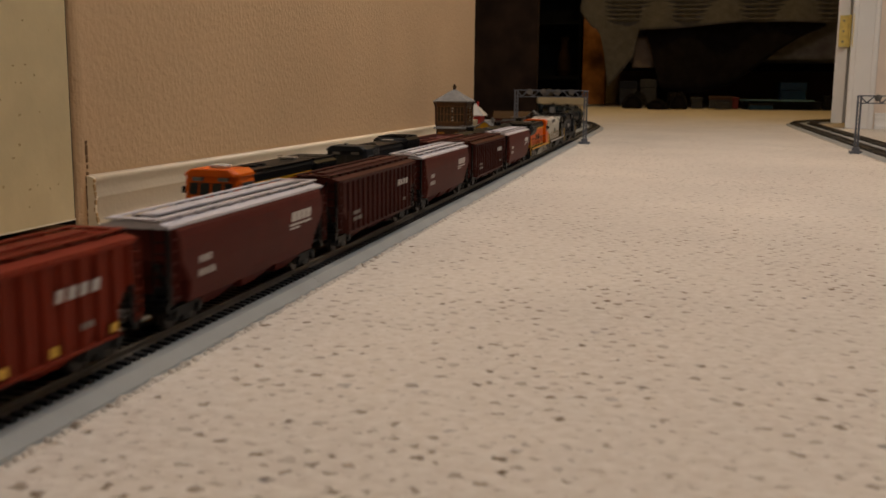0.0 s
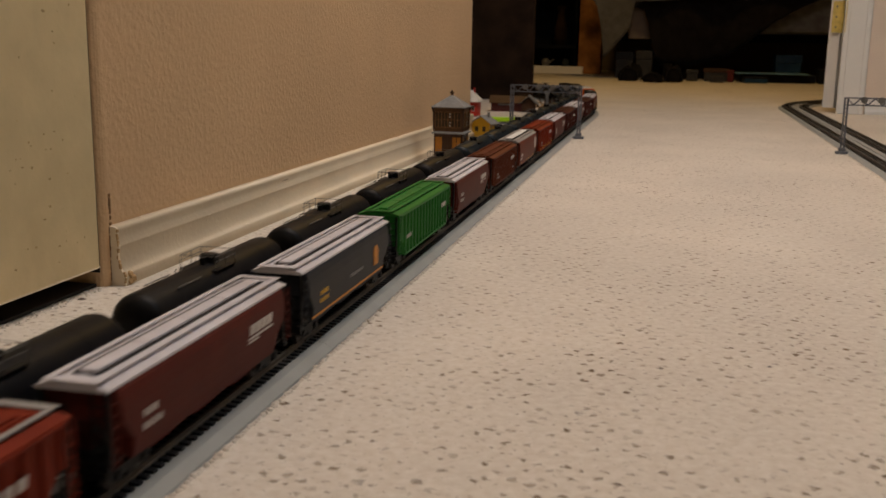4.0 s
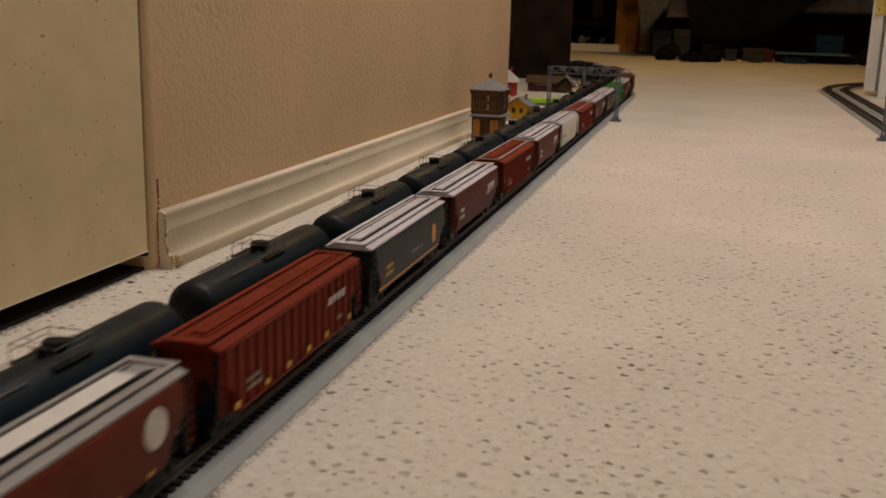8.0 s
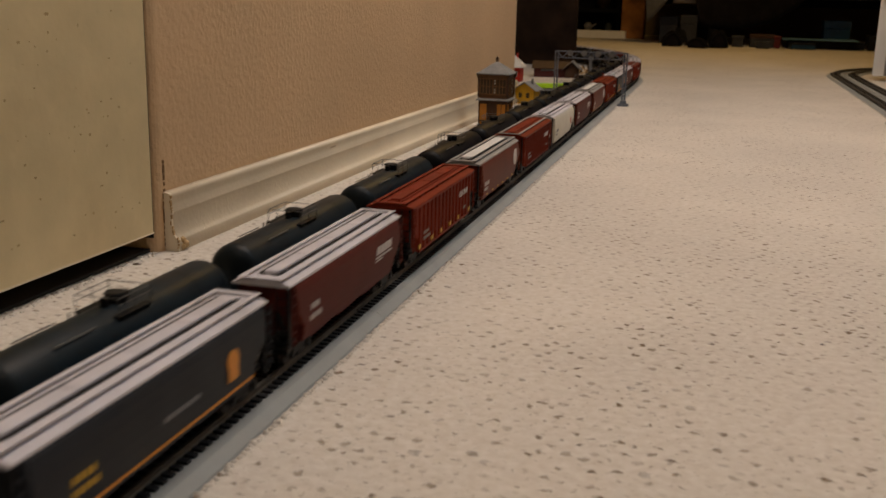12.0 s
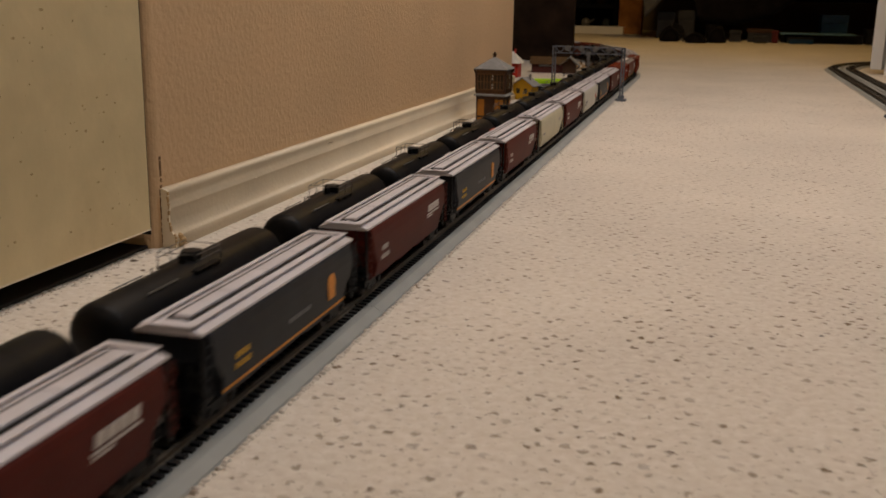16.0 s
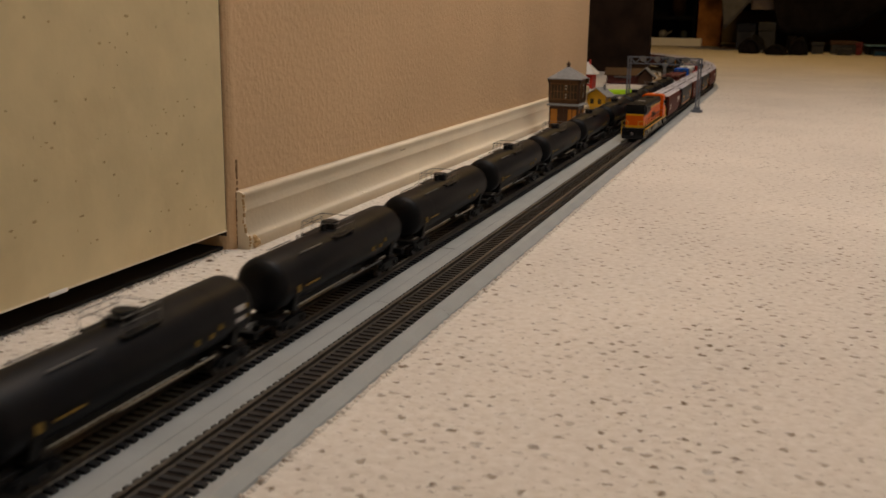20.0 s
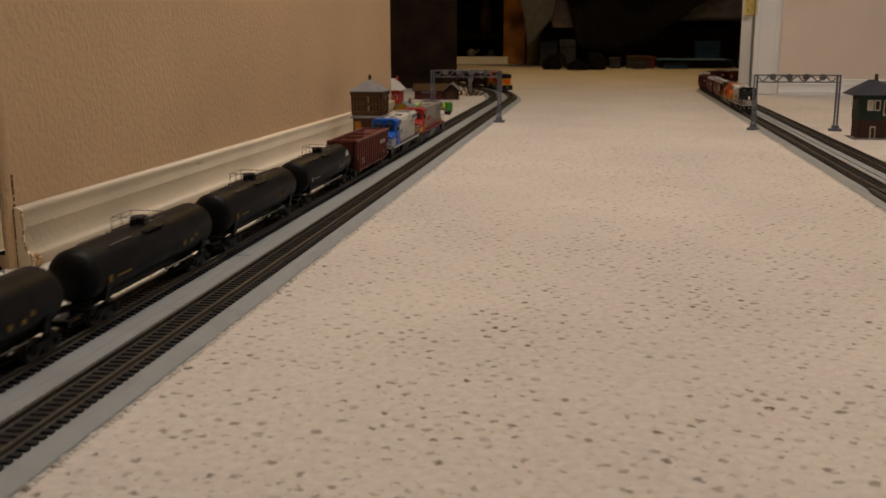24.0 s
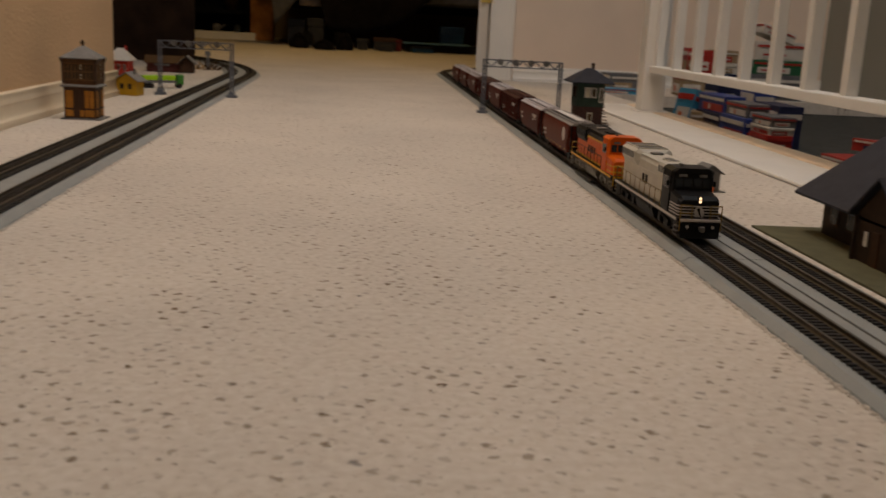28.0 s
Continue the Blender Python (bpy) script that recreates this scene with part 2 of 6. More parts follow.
SILVER = material("silver_grey_loco", (0.56, 0.53, 0.465), 0.42, 0.05, vary=0.1, scale=40)
WARMSILVER = material("dull_silver_loco", (0.26, 0.235, 0.205), 0.42, 0.25, vary=0.12, scale=40)
LOCORED = material("red_loco", (0.33, 0.018, 0.012), 0.4, vary=0.1, scale=40)
LOCOBLUE = material("blue_loco", (0.012, 0.10, 0.46), 0.38, vary=0.1, scale=40, shine=0.15)
GLASS = material("dark_cab_glass", (0.02, 0.022, 0.025), 0.08)
HEADLIGHT = glow("headlight_glow", (1.0, 0.66, 0.36), 2.2)
GANTRY = material("blue_grey_plastic_gantry", (0.12, 0.13, 0.155), 0.5, vary=0.1, scale=80)


# ---- shaping helpers ----
def box(bm, x0, x1, y0, y1, z0, z1, bevel=0.0):
    vs = [bm.verts.new(p) for p in ((x0, y0, z0), (x1, y0, z0), (x1, y1, z0), (x0, y1, z0), (x0, y0, z1), (x1, y0, z1), (x1, y1, z1), (x0, y1, z1))]
    fs = [bm.faces.new([vs[i] for i in f]) for f in ((0, 3, 2, 1), (4, 5, 6, 7), (0, 1, 5, 4), (1, 2, 6, 5), (2, 3, 7, 6), (3, 0, 4, 7))]
    if bevel:
        es = list({e for f in fs for e in f.edges})
        bmesh.ops.bevel(bm, geom=es, offset=bevel, segments=2, affect="EDGES", profile=0.5)
    return bm


def cyl(bm, p0, p1, r0, r1=None, n=12, caps=True):
    """A rod or cone from p0 to p1."""
    r1 = r0 if r1 is None else r1
    a, b = Vector(p0), Vector(p1)
    d = (b - a).normalized()
    u = d.orthogonal().normalized()
    v = d.cross(u)
    rings = []
    for c, r in ((a, r0), (b, r1)):
        rings.append([bm.verts.new(c + (u * math.cos(k * 2 * math.pi / n) + v * math.sin(k * 2 * math.pi / n)) * r) for k in range(n)])
    for k in range(n):
        bm.faces.new((rings[0][k], rings[0][(k + 1) % n], rings[1][(k + 1) % n], rings[1][k]))
    if caps:
        bm.faces.new(rings[0][::-1])
        bm.faces.new(rings[1])
    return bm


def loft(bm, rings, cap=True, closed=True):
    """Skin over rings of points, all of one length."""
    vr = [[bm.verts.new(p) for p in r] for r in rings]
    n = len(vr[0])
    for a, b in zip(vr, vr[1:]):
        for k in range(n if closed else n - 1):
            bm.faces.new((a[k], a[(k + 1) % n], b[(k + 1) % n], b[k]))
    if cap:
        bm.faces.new(vr[0][::-1])
        bm.faces.new(vr[-1])
    return bm


def prism(bm, outline, axis, lo, hi):
    """An outline in two axes, drawn out along the third."""
    def at(p, v):
        return {"x": (v, p[0], p[1]), "y": (p[0], v, p[1]), "z": (p[0], p[1], v)}[axis]
    return loft(bm, [[at(p, lo) for p in outline], [at(p, hi) for p in outline]])


def mesh_of(name, bm, mat, smooth=False):
    bmesh.ops.recalc_face_normals(bm, faces=bm.faces)
    me = bpy.data.meshes.new(name)
    bm.to_mesh(me)
    bm.free()
    me.materials.append(mat)
    if smooth:
        me.shade_smooth()
    return me


def part(name, bm, mat, parent, label="", smooth=False):
    ob = new(name, mesh_of(name, bm, mat, smooth))
    ob.parent = parent
    return tagged(ob, label)


def thing(name, label, category, group="", kind="", m=None):
    ob = new(name)
    ob.empty_display_size = 0.02
    if m is not None:
        ob.matrix_world = m
    return tagged(ob, label, category, group, kind)


def structure(name, bm, mat, label, smooth=False):
    return tagged(new(name, mesh_of(name, bm, mat, smooth)), label, "", "", "structure")


def B():
    return bmesh.new()


# ---- the hall ----
Z_CEIL = 2.4
WALL_END = 1.325   # where the hall's wall stops at the far room

# carpet: one sheet
sheet = box(B(), -4.0, 1.147, -12.5, 7.2, -0.03, 0.0)
box(sheet, 1.1472, 4.2, 2.05, 7.2, -0.03, 0.0)
box(sheet, 1.95, 4.2, -12.5, 2.0498, -0.03, 0.0)
box(sheet, 1.1472, 1.9498, -12.5, -6.0, -0.03, 0.0)
structure("floor", sheet, CARPET, "cream looped berber carpet with dark flecks")
structure("ceiling", box(B(), -4.0, 4.2, -12.5, 7.2, Z_CEIL, Z_CEIL + 0.1), CEILING, "plain white ceiling")


def round_end_wall(name, x0, x1, y0, y1, z1, r, label):
    """A wall along y whose two corners on the hall side are rounded."""
    pts = [(x0, y0), (x0, y1)]
    for k in range(7):
        a = math.radians(90 - 90 * k / 6)
        pts.append((x1 - r + r * math.cos(a), y1 - r + r * math.sin(a)))
    for k in range(7):
        a = math.radians(-90 * k / 6)
        pts.append((x1 - r + r * math.cos(a), y0 + r + r * math.sin(a)))
    return structure(name, prism(B(), pts, "z", -0.01, z1), WALL, label)


round_end_wall("wall_west", -0.11, 0.012, -0.0120, WALL_END, Z_CEIL, 0.010, "tan orange-peel textured hall wall with rounded corner")
structure("wall_west_near", box(B(), -0.11, 0.012, -12.4, -0.90, -0.01, Z_CEIL), WALL, "tan textured hall wall beside the door")
structure("wall_over_door", box(B(), -0.11, 0.012, -0.90, -0.0115, 2.05, Z_CEIL), WALL, "tan textured wall over the door")

# baseboard with an ogee top, along the hall's wall
BASE = [(0.0, 0.0), (0.0118, 0.0), (0.0118, 0.0086), (0.0112, 0.0098), (0.0096, 0.0106), (0.0082, 0.0130), (0.0070, 0.0170), (0.0064, 0.0220), (0.0066, 0.0270), (0.0074, 0.0300), (0.0078, 0.0312), (0.0070, 0.0322), (0.0072, 0.0334), (0.0064, 0.0350), (0.0060, 0.0392), (0.0066, 0.0418), (0.0068, 0.0436), (0.0058, 0.0452), (0.0034, 0.0461), (0.0, 0.0463)]
bb = structure("baseboard", prism(B(), [(0.0122 + x, z) for x, z in BASE], "y", 0.0, WALL_END - 0.004), TRIM, "cream painted moulded baseboard with worn end", True)
end = part("end_cap", prism(B(), [(0.0122 + x * 0.97, z * 0.988) for x, z in BASE], "y", -0.0025, -0.0003), TRIM, bb, "painted end of the baseboard")
bm = B()
for k in range(16):
    z = 0.002 + 0.0026 * k + random.uniform(-0.0006, 0.0006)
    x = 0.0122 + float(np.interp(z, [p[1] for p in BASE[2:]], [p[0] for p in BASE[2:]])) - random.uniform(0.0004, 0.0013)
    box(bm, x, x + random.uniform(0.0005, 0.0013), -0.0030, -0.0010, z, z + random.uniform(0.001, 0.003))
part("chipped_rim", bm, BAREWOOD, end, "bare wood chips along the end's rim")
bm = B()
for k in range(9):
    z = 0.003 + 0.0046 * k + random.uniform(-0.001, 0.001)
    box(bm, 0.0119, 0.0119 + random.uniform(0.0003, 0.0008), -0.0029, -0.0020, z, z + random.uniform(0.002, 0.0045))
part("caulk_crack", bm, SCUFF, end, "dark cracked joint beside the wall")
# paint sags and nicks along the top
bm = B()
for k in range(42):
    y, z = 0.02 + 1.25 * random.random(), random.choice((0.0462, 0.0312, 0.0100)) + random.uniform(-0.0006, 0.0004)
    x = 0.0122 + (0.0030 if z > 0.045 else 0.0076 if z > 0.02 else 0.0108)
    bmesh.ops.create_icosphere(bm, subdivisions=1, radius=0.0007, matrix=Matrix.Translation((x, y, z)) @ Matrix.Diagonal((0.8, random.uniform(1.5, 5.0), 0.7, 1)))
part("paint_drip", bm, TRIM, bb)
part("dent", box(B(), 0.0186, 0.0191, 0.322, 0.336, 0.0385, 0.0392, 0.0002), SCUFF, bb, "short dark dent")
bm = B()
for k in range(6):
    z = 0.047 + 0.0042 * k + random.uniform(-0.001, 0.001)
    box(bm, 0.0105, 0.01235, -0.0012 - random.random() * 0.001, 0.0005, z, z + random.uniform(0.002, 0.0052))
part("chipped_edge", bm, SCUFF, bb, "dark chips along the wall's corner")
bm = B()
for k in range(7):
    a = random.random()
    c = Vector((0.022 + 0.003 * a, 0.002 + 0.005 * random.random(), 0.002 + 0.008 * random.random()))
    bmesh.ops.create_icosphere(bm, subdivisions=1, radius=0.0022 + 0.0018 * random.random(), matrix=Matrix.Translation(c))
part("torn_fibre", bm, BAREWOOD, bb, "torn tan fibres at the baseboard's foot")

# door in the near west wall, shut, with a gap under it
door = thing("door_1", "worn cream painted flush door, shut, with scuff marks", "door", kind="structure")
part("door_slab", box(B(), -0.026, 0.0100, -0.88, -0.0140, 0.0160, 2.03, 0.0012), DOOR, door)
part("hinge_gap", box(B(), -0.020, 0.0088, -0.0136, -0.0124, 0.012, 2.03), GAP, door, "black strip for the shade beside the door")
part("bottom_lip", box(B(), 0.0101, 0.0108, -0.30, -0.0145, 0.0161, 0.0172, 0.0003), TRIM, door, "pale worn lower edge")
part("paint_chip", box(B(), 0.0101, 0.0110, -0.212, -0.196, 0.0150, 0.0176, 0.0003), WHITE_TRIM, door, "white paint chip")
# black sheet for the shade under the door; the wall behind is unseen
part("threshold_gap", box(B(), -0.108, 0.0050, -0.90, -0.0125, 0.0006, 0.0030), GAP, door, "black strip for the shade under the door")
structure("room_behind_door", box(B(), -0.9, -0.85, -1.2, 0.3, 0.0, Z_CEIL), GAP, "unseen wall added behind the door, painted near-black")
bm = B()
for k in range(150):
    y, z = -0.030 - 0.36 * random.random() ** 1.1, 0.03 + 0.20 * random.random()
    w, a = random.uniform(0.0003, 0.0011), random.uniform(0.4, 2.4)
    loft(bm, [[(x, y + w * a * math.cos(k), z + w * math.sin(k)) for k in (0.2, 1.0, 2.1, 3.0, 4.2, 5.3)] for x in (0.0099, 0.01012)])
part("scuff_mark", bm, FAINT, door, "small brown scuffs on the door")
# far end: wall facing the hall with a door standing open
Y_FAR = 2.50
structure("wall_north", box(B(), 0.945, 3.9, Y_FAR, Y_FAR + 0.11, -0.01, Z_CEIL), PALEWALL, "beige textured wall at the hall's far end, lightened in colour")
nb = prism(B(), [(Y_FAR - 0.0004 - x, z) for x, z in BASE], "x", 0.95, 3.88)
structure("baseboard_north", nb, WHITE_TRIM, "white painted moulded baseboard")
casing = B()
box(casing, 0.870, 0.945, Y_FAR - 0.012, Y_FAR - 0.0004, 0, 2.1, 0.002)
box(casing, 0.884, 0.892, Y_FAR - 0.016, Y_FAR - 0.012, 0, 2.1)
box(casing, 0.930, 0.942, Y_FAR - 0.017, Y_FAR - 0.012, 0, 2.1, 0.001)
structure("door_casing", casing, WHITE_TRIM, "white moulded door casing")
structure("door_jamb", box(B(), 0.916, 0.9445, Y_FAR + 0.0004, Y_FAR + 0.11, 0, 2.1), WHITE_TRIM, "white painted door jamb")
slab = thing("door_2", "white door standing open on a brass hinge", "door", kind="structure")
swung = box(B(), 0.834, 0.868, Y_FAR + 0.04, Y_FAR + 0.80, 0.014, 2.03, 0.001)
pin = Matrix.Translation((0.868, Y_FAR + 0.04, 0))
bmesh.ops.transform(swung, matrix=pin @ Matrix.Rotation(radians(-30), 4, "Z") @ pin.inverted(), verts=swung.verts)
part("door_slab", swung, WHITE_TRIM, slab)
hinge = B()
box(hinge, 0.842, 0.8675, Y_FAR + 0.0370, Y_FAR + 0.0395, 0.235, 0.325)
cyl(hinge, (0.870, Y_FAR + 0.034, 0.234), (0.870, Y_FAR + 0.034, 0.327), 0.0042, n=10)
box(hinge, 0.872, 0.8745, Y_FAR - 0.013, Y_FAR - 0.0125, 0.235, 0.325)
BRASS = material("brass", (0.72, 0.56, 0.17), 0.42, 0.35, vary=0.15, scale=90)
hg = part("hinge", hinge, BRASS, slab, "brass butt hinge")
for z in (0.25, 0.28, 0.31):
    part("screw", cyl(B(), (0.853, Y_FAR + 0.0372, z), (0.853, Y_FAR + 0.0362, z), 0.0028, n=8), GUNMETAL, hg)

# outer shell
# darker than the hall walls: the far room's dimness is in the colour
structure("wall_far", box(B(), -4.0, 4.2, 7.1, 7.2, -0.01, Z_CEIL), material("far_wall_dimmed", (0.16, 0.12, 0.09), 0.85, vary=0.1, scale=4), "brown far room wall with the dimness in its colour")
structure("wall_outer_west", box(B(), -4.0, -3.9, -12.4, 7.1, -0.01, Z_CEIL), WALL, "tan outer wall")
structure("wall_outer_east", box(B(), 4.1, 4.2, -12.4, 7.1, -0.01, Z_CEIL), WALL, "tan outer wall")
structure("wall_south", box(B(), -4.0, 4.2, -12.5, -12.4, -0.01, Z_CEIL), WALL, "tan wall at the hall's near end")

# ---- track ----
GAUGE, RAIL_Z, WIDE = 0.0160, 0.0092, 0.0249


class Way:
    """A line on the floor, made of straights and bends, with places by the length along it."""

    def __init__(self, x, y, heading, legs, step=0.02):
        self.p = [(x, y, heading)]
        for leg in legs:
            length = leg[1] if leg[0] == "run" else leg[1] * abs(radians(leg[2]))
            n = max(1, int(length / step))
            for _ in range(n):
                x, y, h = self.p[-1]
                d = length / n
                turn = 0 if leg[0] == "run" else radians(leg[2]) / n
                x, y = x - d * math.sin(h + turn / 2), y + d * math.cos(h + turn / 2)
                self.p.append((x, y, h + turn))
        a = np.array(self.p)
        self.a = a
        self.s = np.concatenate([[0], np.cumsum(np.hypot(np.diff(a[:, 0]), np.diff(a[:, 1])))])

    def at(self, s):
        return [float(np.interp(s, self.s, self.a[:, k])) for k in range(3)]

    def beside(self, off):
        w = Way(0, 0, 0, [("run", 0.1)])
        a = self.a.copy()
        a[:, 0] += off * np.cos(a[:, 2])
        a[:, 1] += off * np.sin(a[:, 2])
        w.a = a
        w.s = np.concatenate([[0], np.cumsum(np.hypot(np.diff(a[:, 0]), np.diff(a[:, 1])))])
        return w


Y0 = -10.5
WEST_OUT = Way(0.2035 + 0.0085 * (-Y0) , Y0, radians(0.49), [("run", -Y0 + 1.98), ("bend", 1.9, 38), ("bend", 0.75, 52), ("run", 0.7), ("bend", 0.6, 90), ("run", 9.0)])
WEST_IN = WEST_OUT.beside(-0.0500)
EAST_NEAR = Way(0.7465, Y0, 0.0, [("run", -Y0 + 2.62), ("bend", 0.85, -90), ("run", 0.3), ("bend", 0.6, 90), ("run", 0.9), ("bend", 0.6, -90), ("run", 0.5)])
EAST_FAR = EAST_NEAR.beside(0.0520)


def sweep(bm, way, s0, s1, outline, step=0.03):
    n = max(1, int((s1 - s0) / step))
    rings = []
    for k in range(n + 1):
        x, y, h = way.at(s0 + (s1 - s0) * k / n)
        rings.append([(x + u * math.cos(h), y + u * math.sin(h), z) for u, z in outline])
    return loft(bm, rings)


def track(name, way, label, near0, near1, far, seam=0.046, joint=0.0007, slope=1):
    """Plastic roadbed sections with ties and two rails. Ties between near0 and near1 are single pieces."""
    t = thing(name, label, "model track", "model railway tracks", "structure")
    rise = [(0.0249, 0.0), (0.0243, 0.0014), (0.0192, 0.0048)]
    flat = [(0.0249, 0.0), (0.0249, 0.0048)]
    bed = [(-u, z) for u, z in reversed(rise if slope < 0 else flat)] + (rise if slope > 0 else flat)
    s_seam = (seam - Y0) % 0.914
    edges = [0.0] + [s_seam + 0.914 * k for k in range(30) if s_seam + 0.914 * k < far] + [far]
    web = [(-0.0103, 0.0050), (0.0103, 0.0050), (0.0101, 0.0057), (-0.0101, 0.0057)]
    for a, b in zip(edges, edges[1:]):
        part("roadbed", sweep(B(), way, a + joint, b - joint, bed, 0.06), ROADBED, t)
        part("tie_web", sweep(B(), way, a + 0.0006, b - 0.0006, web, 0.06), TIEBED, t, "black web joining the ties")
        x, y, h = way.at(b)
        m = pose(x, y, 0, 0, 0, math.degrees(h))
        j = box(B(), -0.0082, 0.0082, -0.0006, 0.0006, 0.0057, 0.0066)
        for sx in (-1, 1):
            box(j, *sorted((sx * (GAUGE / 2 - 0.0016), sx * (GAUGE / 2 + 0.0016))), -0.006, 0.006, 0.0060, 0.0072)
        bmesh.ops.transform(j, matrix=m, verts=j.verts)
        part("rail_joiner", j, RAIL, t, "pale metal rail joiner")
    for side in (-1, 1):
        u = side * GAUGE / 2
        prof = [(u - 0.0015, 0.0060), (u + 0.0015, 0.0060), (u + 0.0006, 0.0069), (u + 0.0006, 0.0081), (u + 0.0010, 0.0085), (u + 0.0010, 0.0092), (u - 0.0010, 0.0092), (u - 0.0010, 0.0085), (u - 0.0006, 0.0081), (u - 0.0006, 0.0069)]
        part("rail", sweep(B(), way, 0, far, prof, 0.04), RAIL, t)
    tie = mesh_of("tie", box(B(), -0.0140, 0.0140, -0.0016, 0.0016, 0.0050, 0.0063), TIE)
    rest = B()
    s = 7.0
    while s < min(far, 15.5):
        x, y, h = way.at(s)
        if near0 < s + Y0 < near1:
            ob = new("tie", tie)
            ob.parent = t
            ob.matrix_basis = pose(x, y, 0, 0, 0, math.degrees(h))
        else:
            m = pose(x, y, 0, 0, 0, math.degrees(h))
            vs = [rest.verts.new(m @ Vector((sx * 0.0140, sy * 0.0016, z))) for z in (0.0050, 0.0063) for sx, sy in ((-1, -1), (1, -1), (1, 1), (-1, 1))]
            for f in ((4, 5, 6, 7), (0, 1, 5, 4), (1, 2, 6, 5), (2, 3, 7, 6), (3, 0, 4, 7)):
                rest.faces.new([vs[i] for i in f])
        s += 0.0062
    tagged(part("ties_beyond", rest, TIE, t), kind="stuff")
    return t


track_wo = track("track", WEST_OUT, "grey roadbed model track with nickel rails and black ties", -0.55, 0.75, 23.0, -0.110, 0.0001, 1)
track("track", WEST_IN, "grey roadbed model track with nickel rails, nearest the wall", -0.30, 0.20, 23.0, slope=-1)
track_en = track("track", EAST_NEAR, "grey roadbed model track beside the open carpet", -0.30, 0.55, 17.5, slope=-1)
track_ef = track("track", EAST_FAR, "grey roadbed model track beside the railing", -0.10, 0.35, 17.3)
for w, t in ((WEST_OUT, track_wo), (EAST_NEAR, track_en)):
    b = B()
    for s in (0.06, 0.16):
        x, y, h = w.at(s - Y0)
        for k in (-1, 1):
            cyl(b, (x, y, 0.0056), (x, y, 0.0064), 0.0009, n=6)
    part("track_nail", b, STEEL, t)


def tufts(name, spots, label):
    """Small carpet loops standing along an edge."""
    b = B()
    for x, y, r in spots:
        h = r * random.uniform(0.6, 1.0)
        ax, ay, turn = r * random.uniform(1.0, 1.7), r * random.uniform(0.7, 1.1), random.random() * 3
        ring = []
        for k in range(6):
            a = k * math.pi / 3
            u, v = ax * math.cos(a), ay * math.sin(a)
            ring.append((x + u * math.cos(turn) - v * math.sin(turn), y + u * math.sin(turn) + v * math.cos(turn)))
        vs = [b.verts.new((p[0], p[1], -0.001)) for p in ring]
        ws = [b.verts.new((x + (p[0] - x) * 0.75, y + (p[1] - y) * 0.75, h * 0.8)) for p in ring]
        t = b.verts.new((x, y, h))
        for k in range(6):
            b.faces.new((vs[k], vs[(k + 1) % 6], ws[(k + 1) % 6], ws[k]))
            b.faces.new((ws[k], ws[(k + 1) % 6], t))
    return tagged(new(name, mesh_of(name, b, CARPET, True)), label, "carpet", "", "stuff")


edge_spots = []
for way, side, s0, s1 in ((WEST_OUT, 1, -0.75, 2.2), (EAST_NEAR, -1, -0.55, 2.3)):
    s = s0
    while s < s1:
        x, y, h = way.at(s - Y0)
        edge_spots.append((x + side * (WIDE + random.uniform(0.0010, 0.0022)), y, random.uniform(0.0011, 0.0020)))
        s += random.uniform(0.0022, 0.0048)
tufts("carpet_tuft", edge_spots, "cream carpet loops along the edge of the roadbed")
tufts("carpet_tuft", [(0.0085 + random.uniform(-0.004, 0.006), -0.0125 - 0.0019 * k, random.uniform(0.0008, 0.0018)) for k in range(330)], "ragged carpet edge at the doorway")

# glowing fixtures, unseen and added so that the lamps have a body
for x, y, r, lab in ((0.42, 0.64, 0.62, "large round fixture added over the unseen hall lamp"), (0.30, -1.90, 0.17, "small round fixture added over the unseen south fill"), (1.55, 0.60, 0.24, "round fixture added over the unseen stair fill"), (0.25, 3.9, 0.14, "small fixture added over the unseen far room fill")):
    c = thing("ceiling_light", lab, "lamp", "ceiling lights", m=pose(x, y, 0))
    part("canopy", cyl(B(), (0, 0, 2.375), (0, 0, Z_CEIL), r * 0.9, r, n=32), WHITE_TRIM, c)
    part("diffuser", cyl(B(), (0, 0, 2.352), (0, 0, 2.3748), r * 0.75, r * 0.9, n=32), glow("added_disc_glow", (1.0, 0.85, 0.70), 2.0), c, "glowing disc added over the lamp")


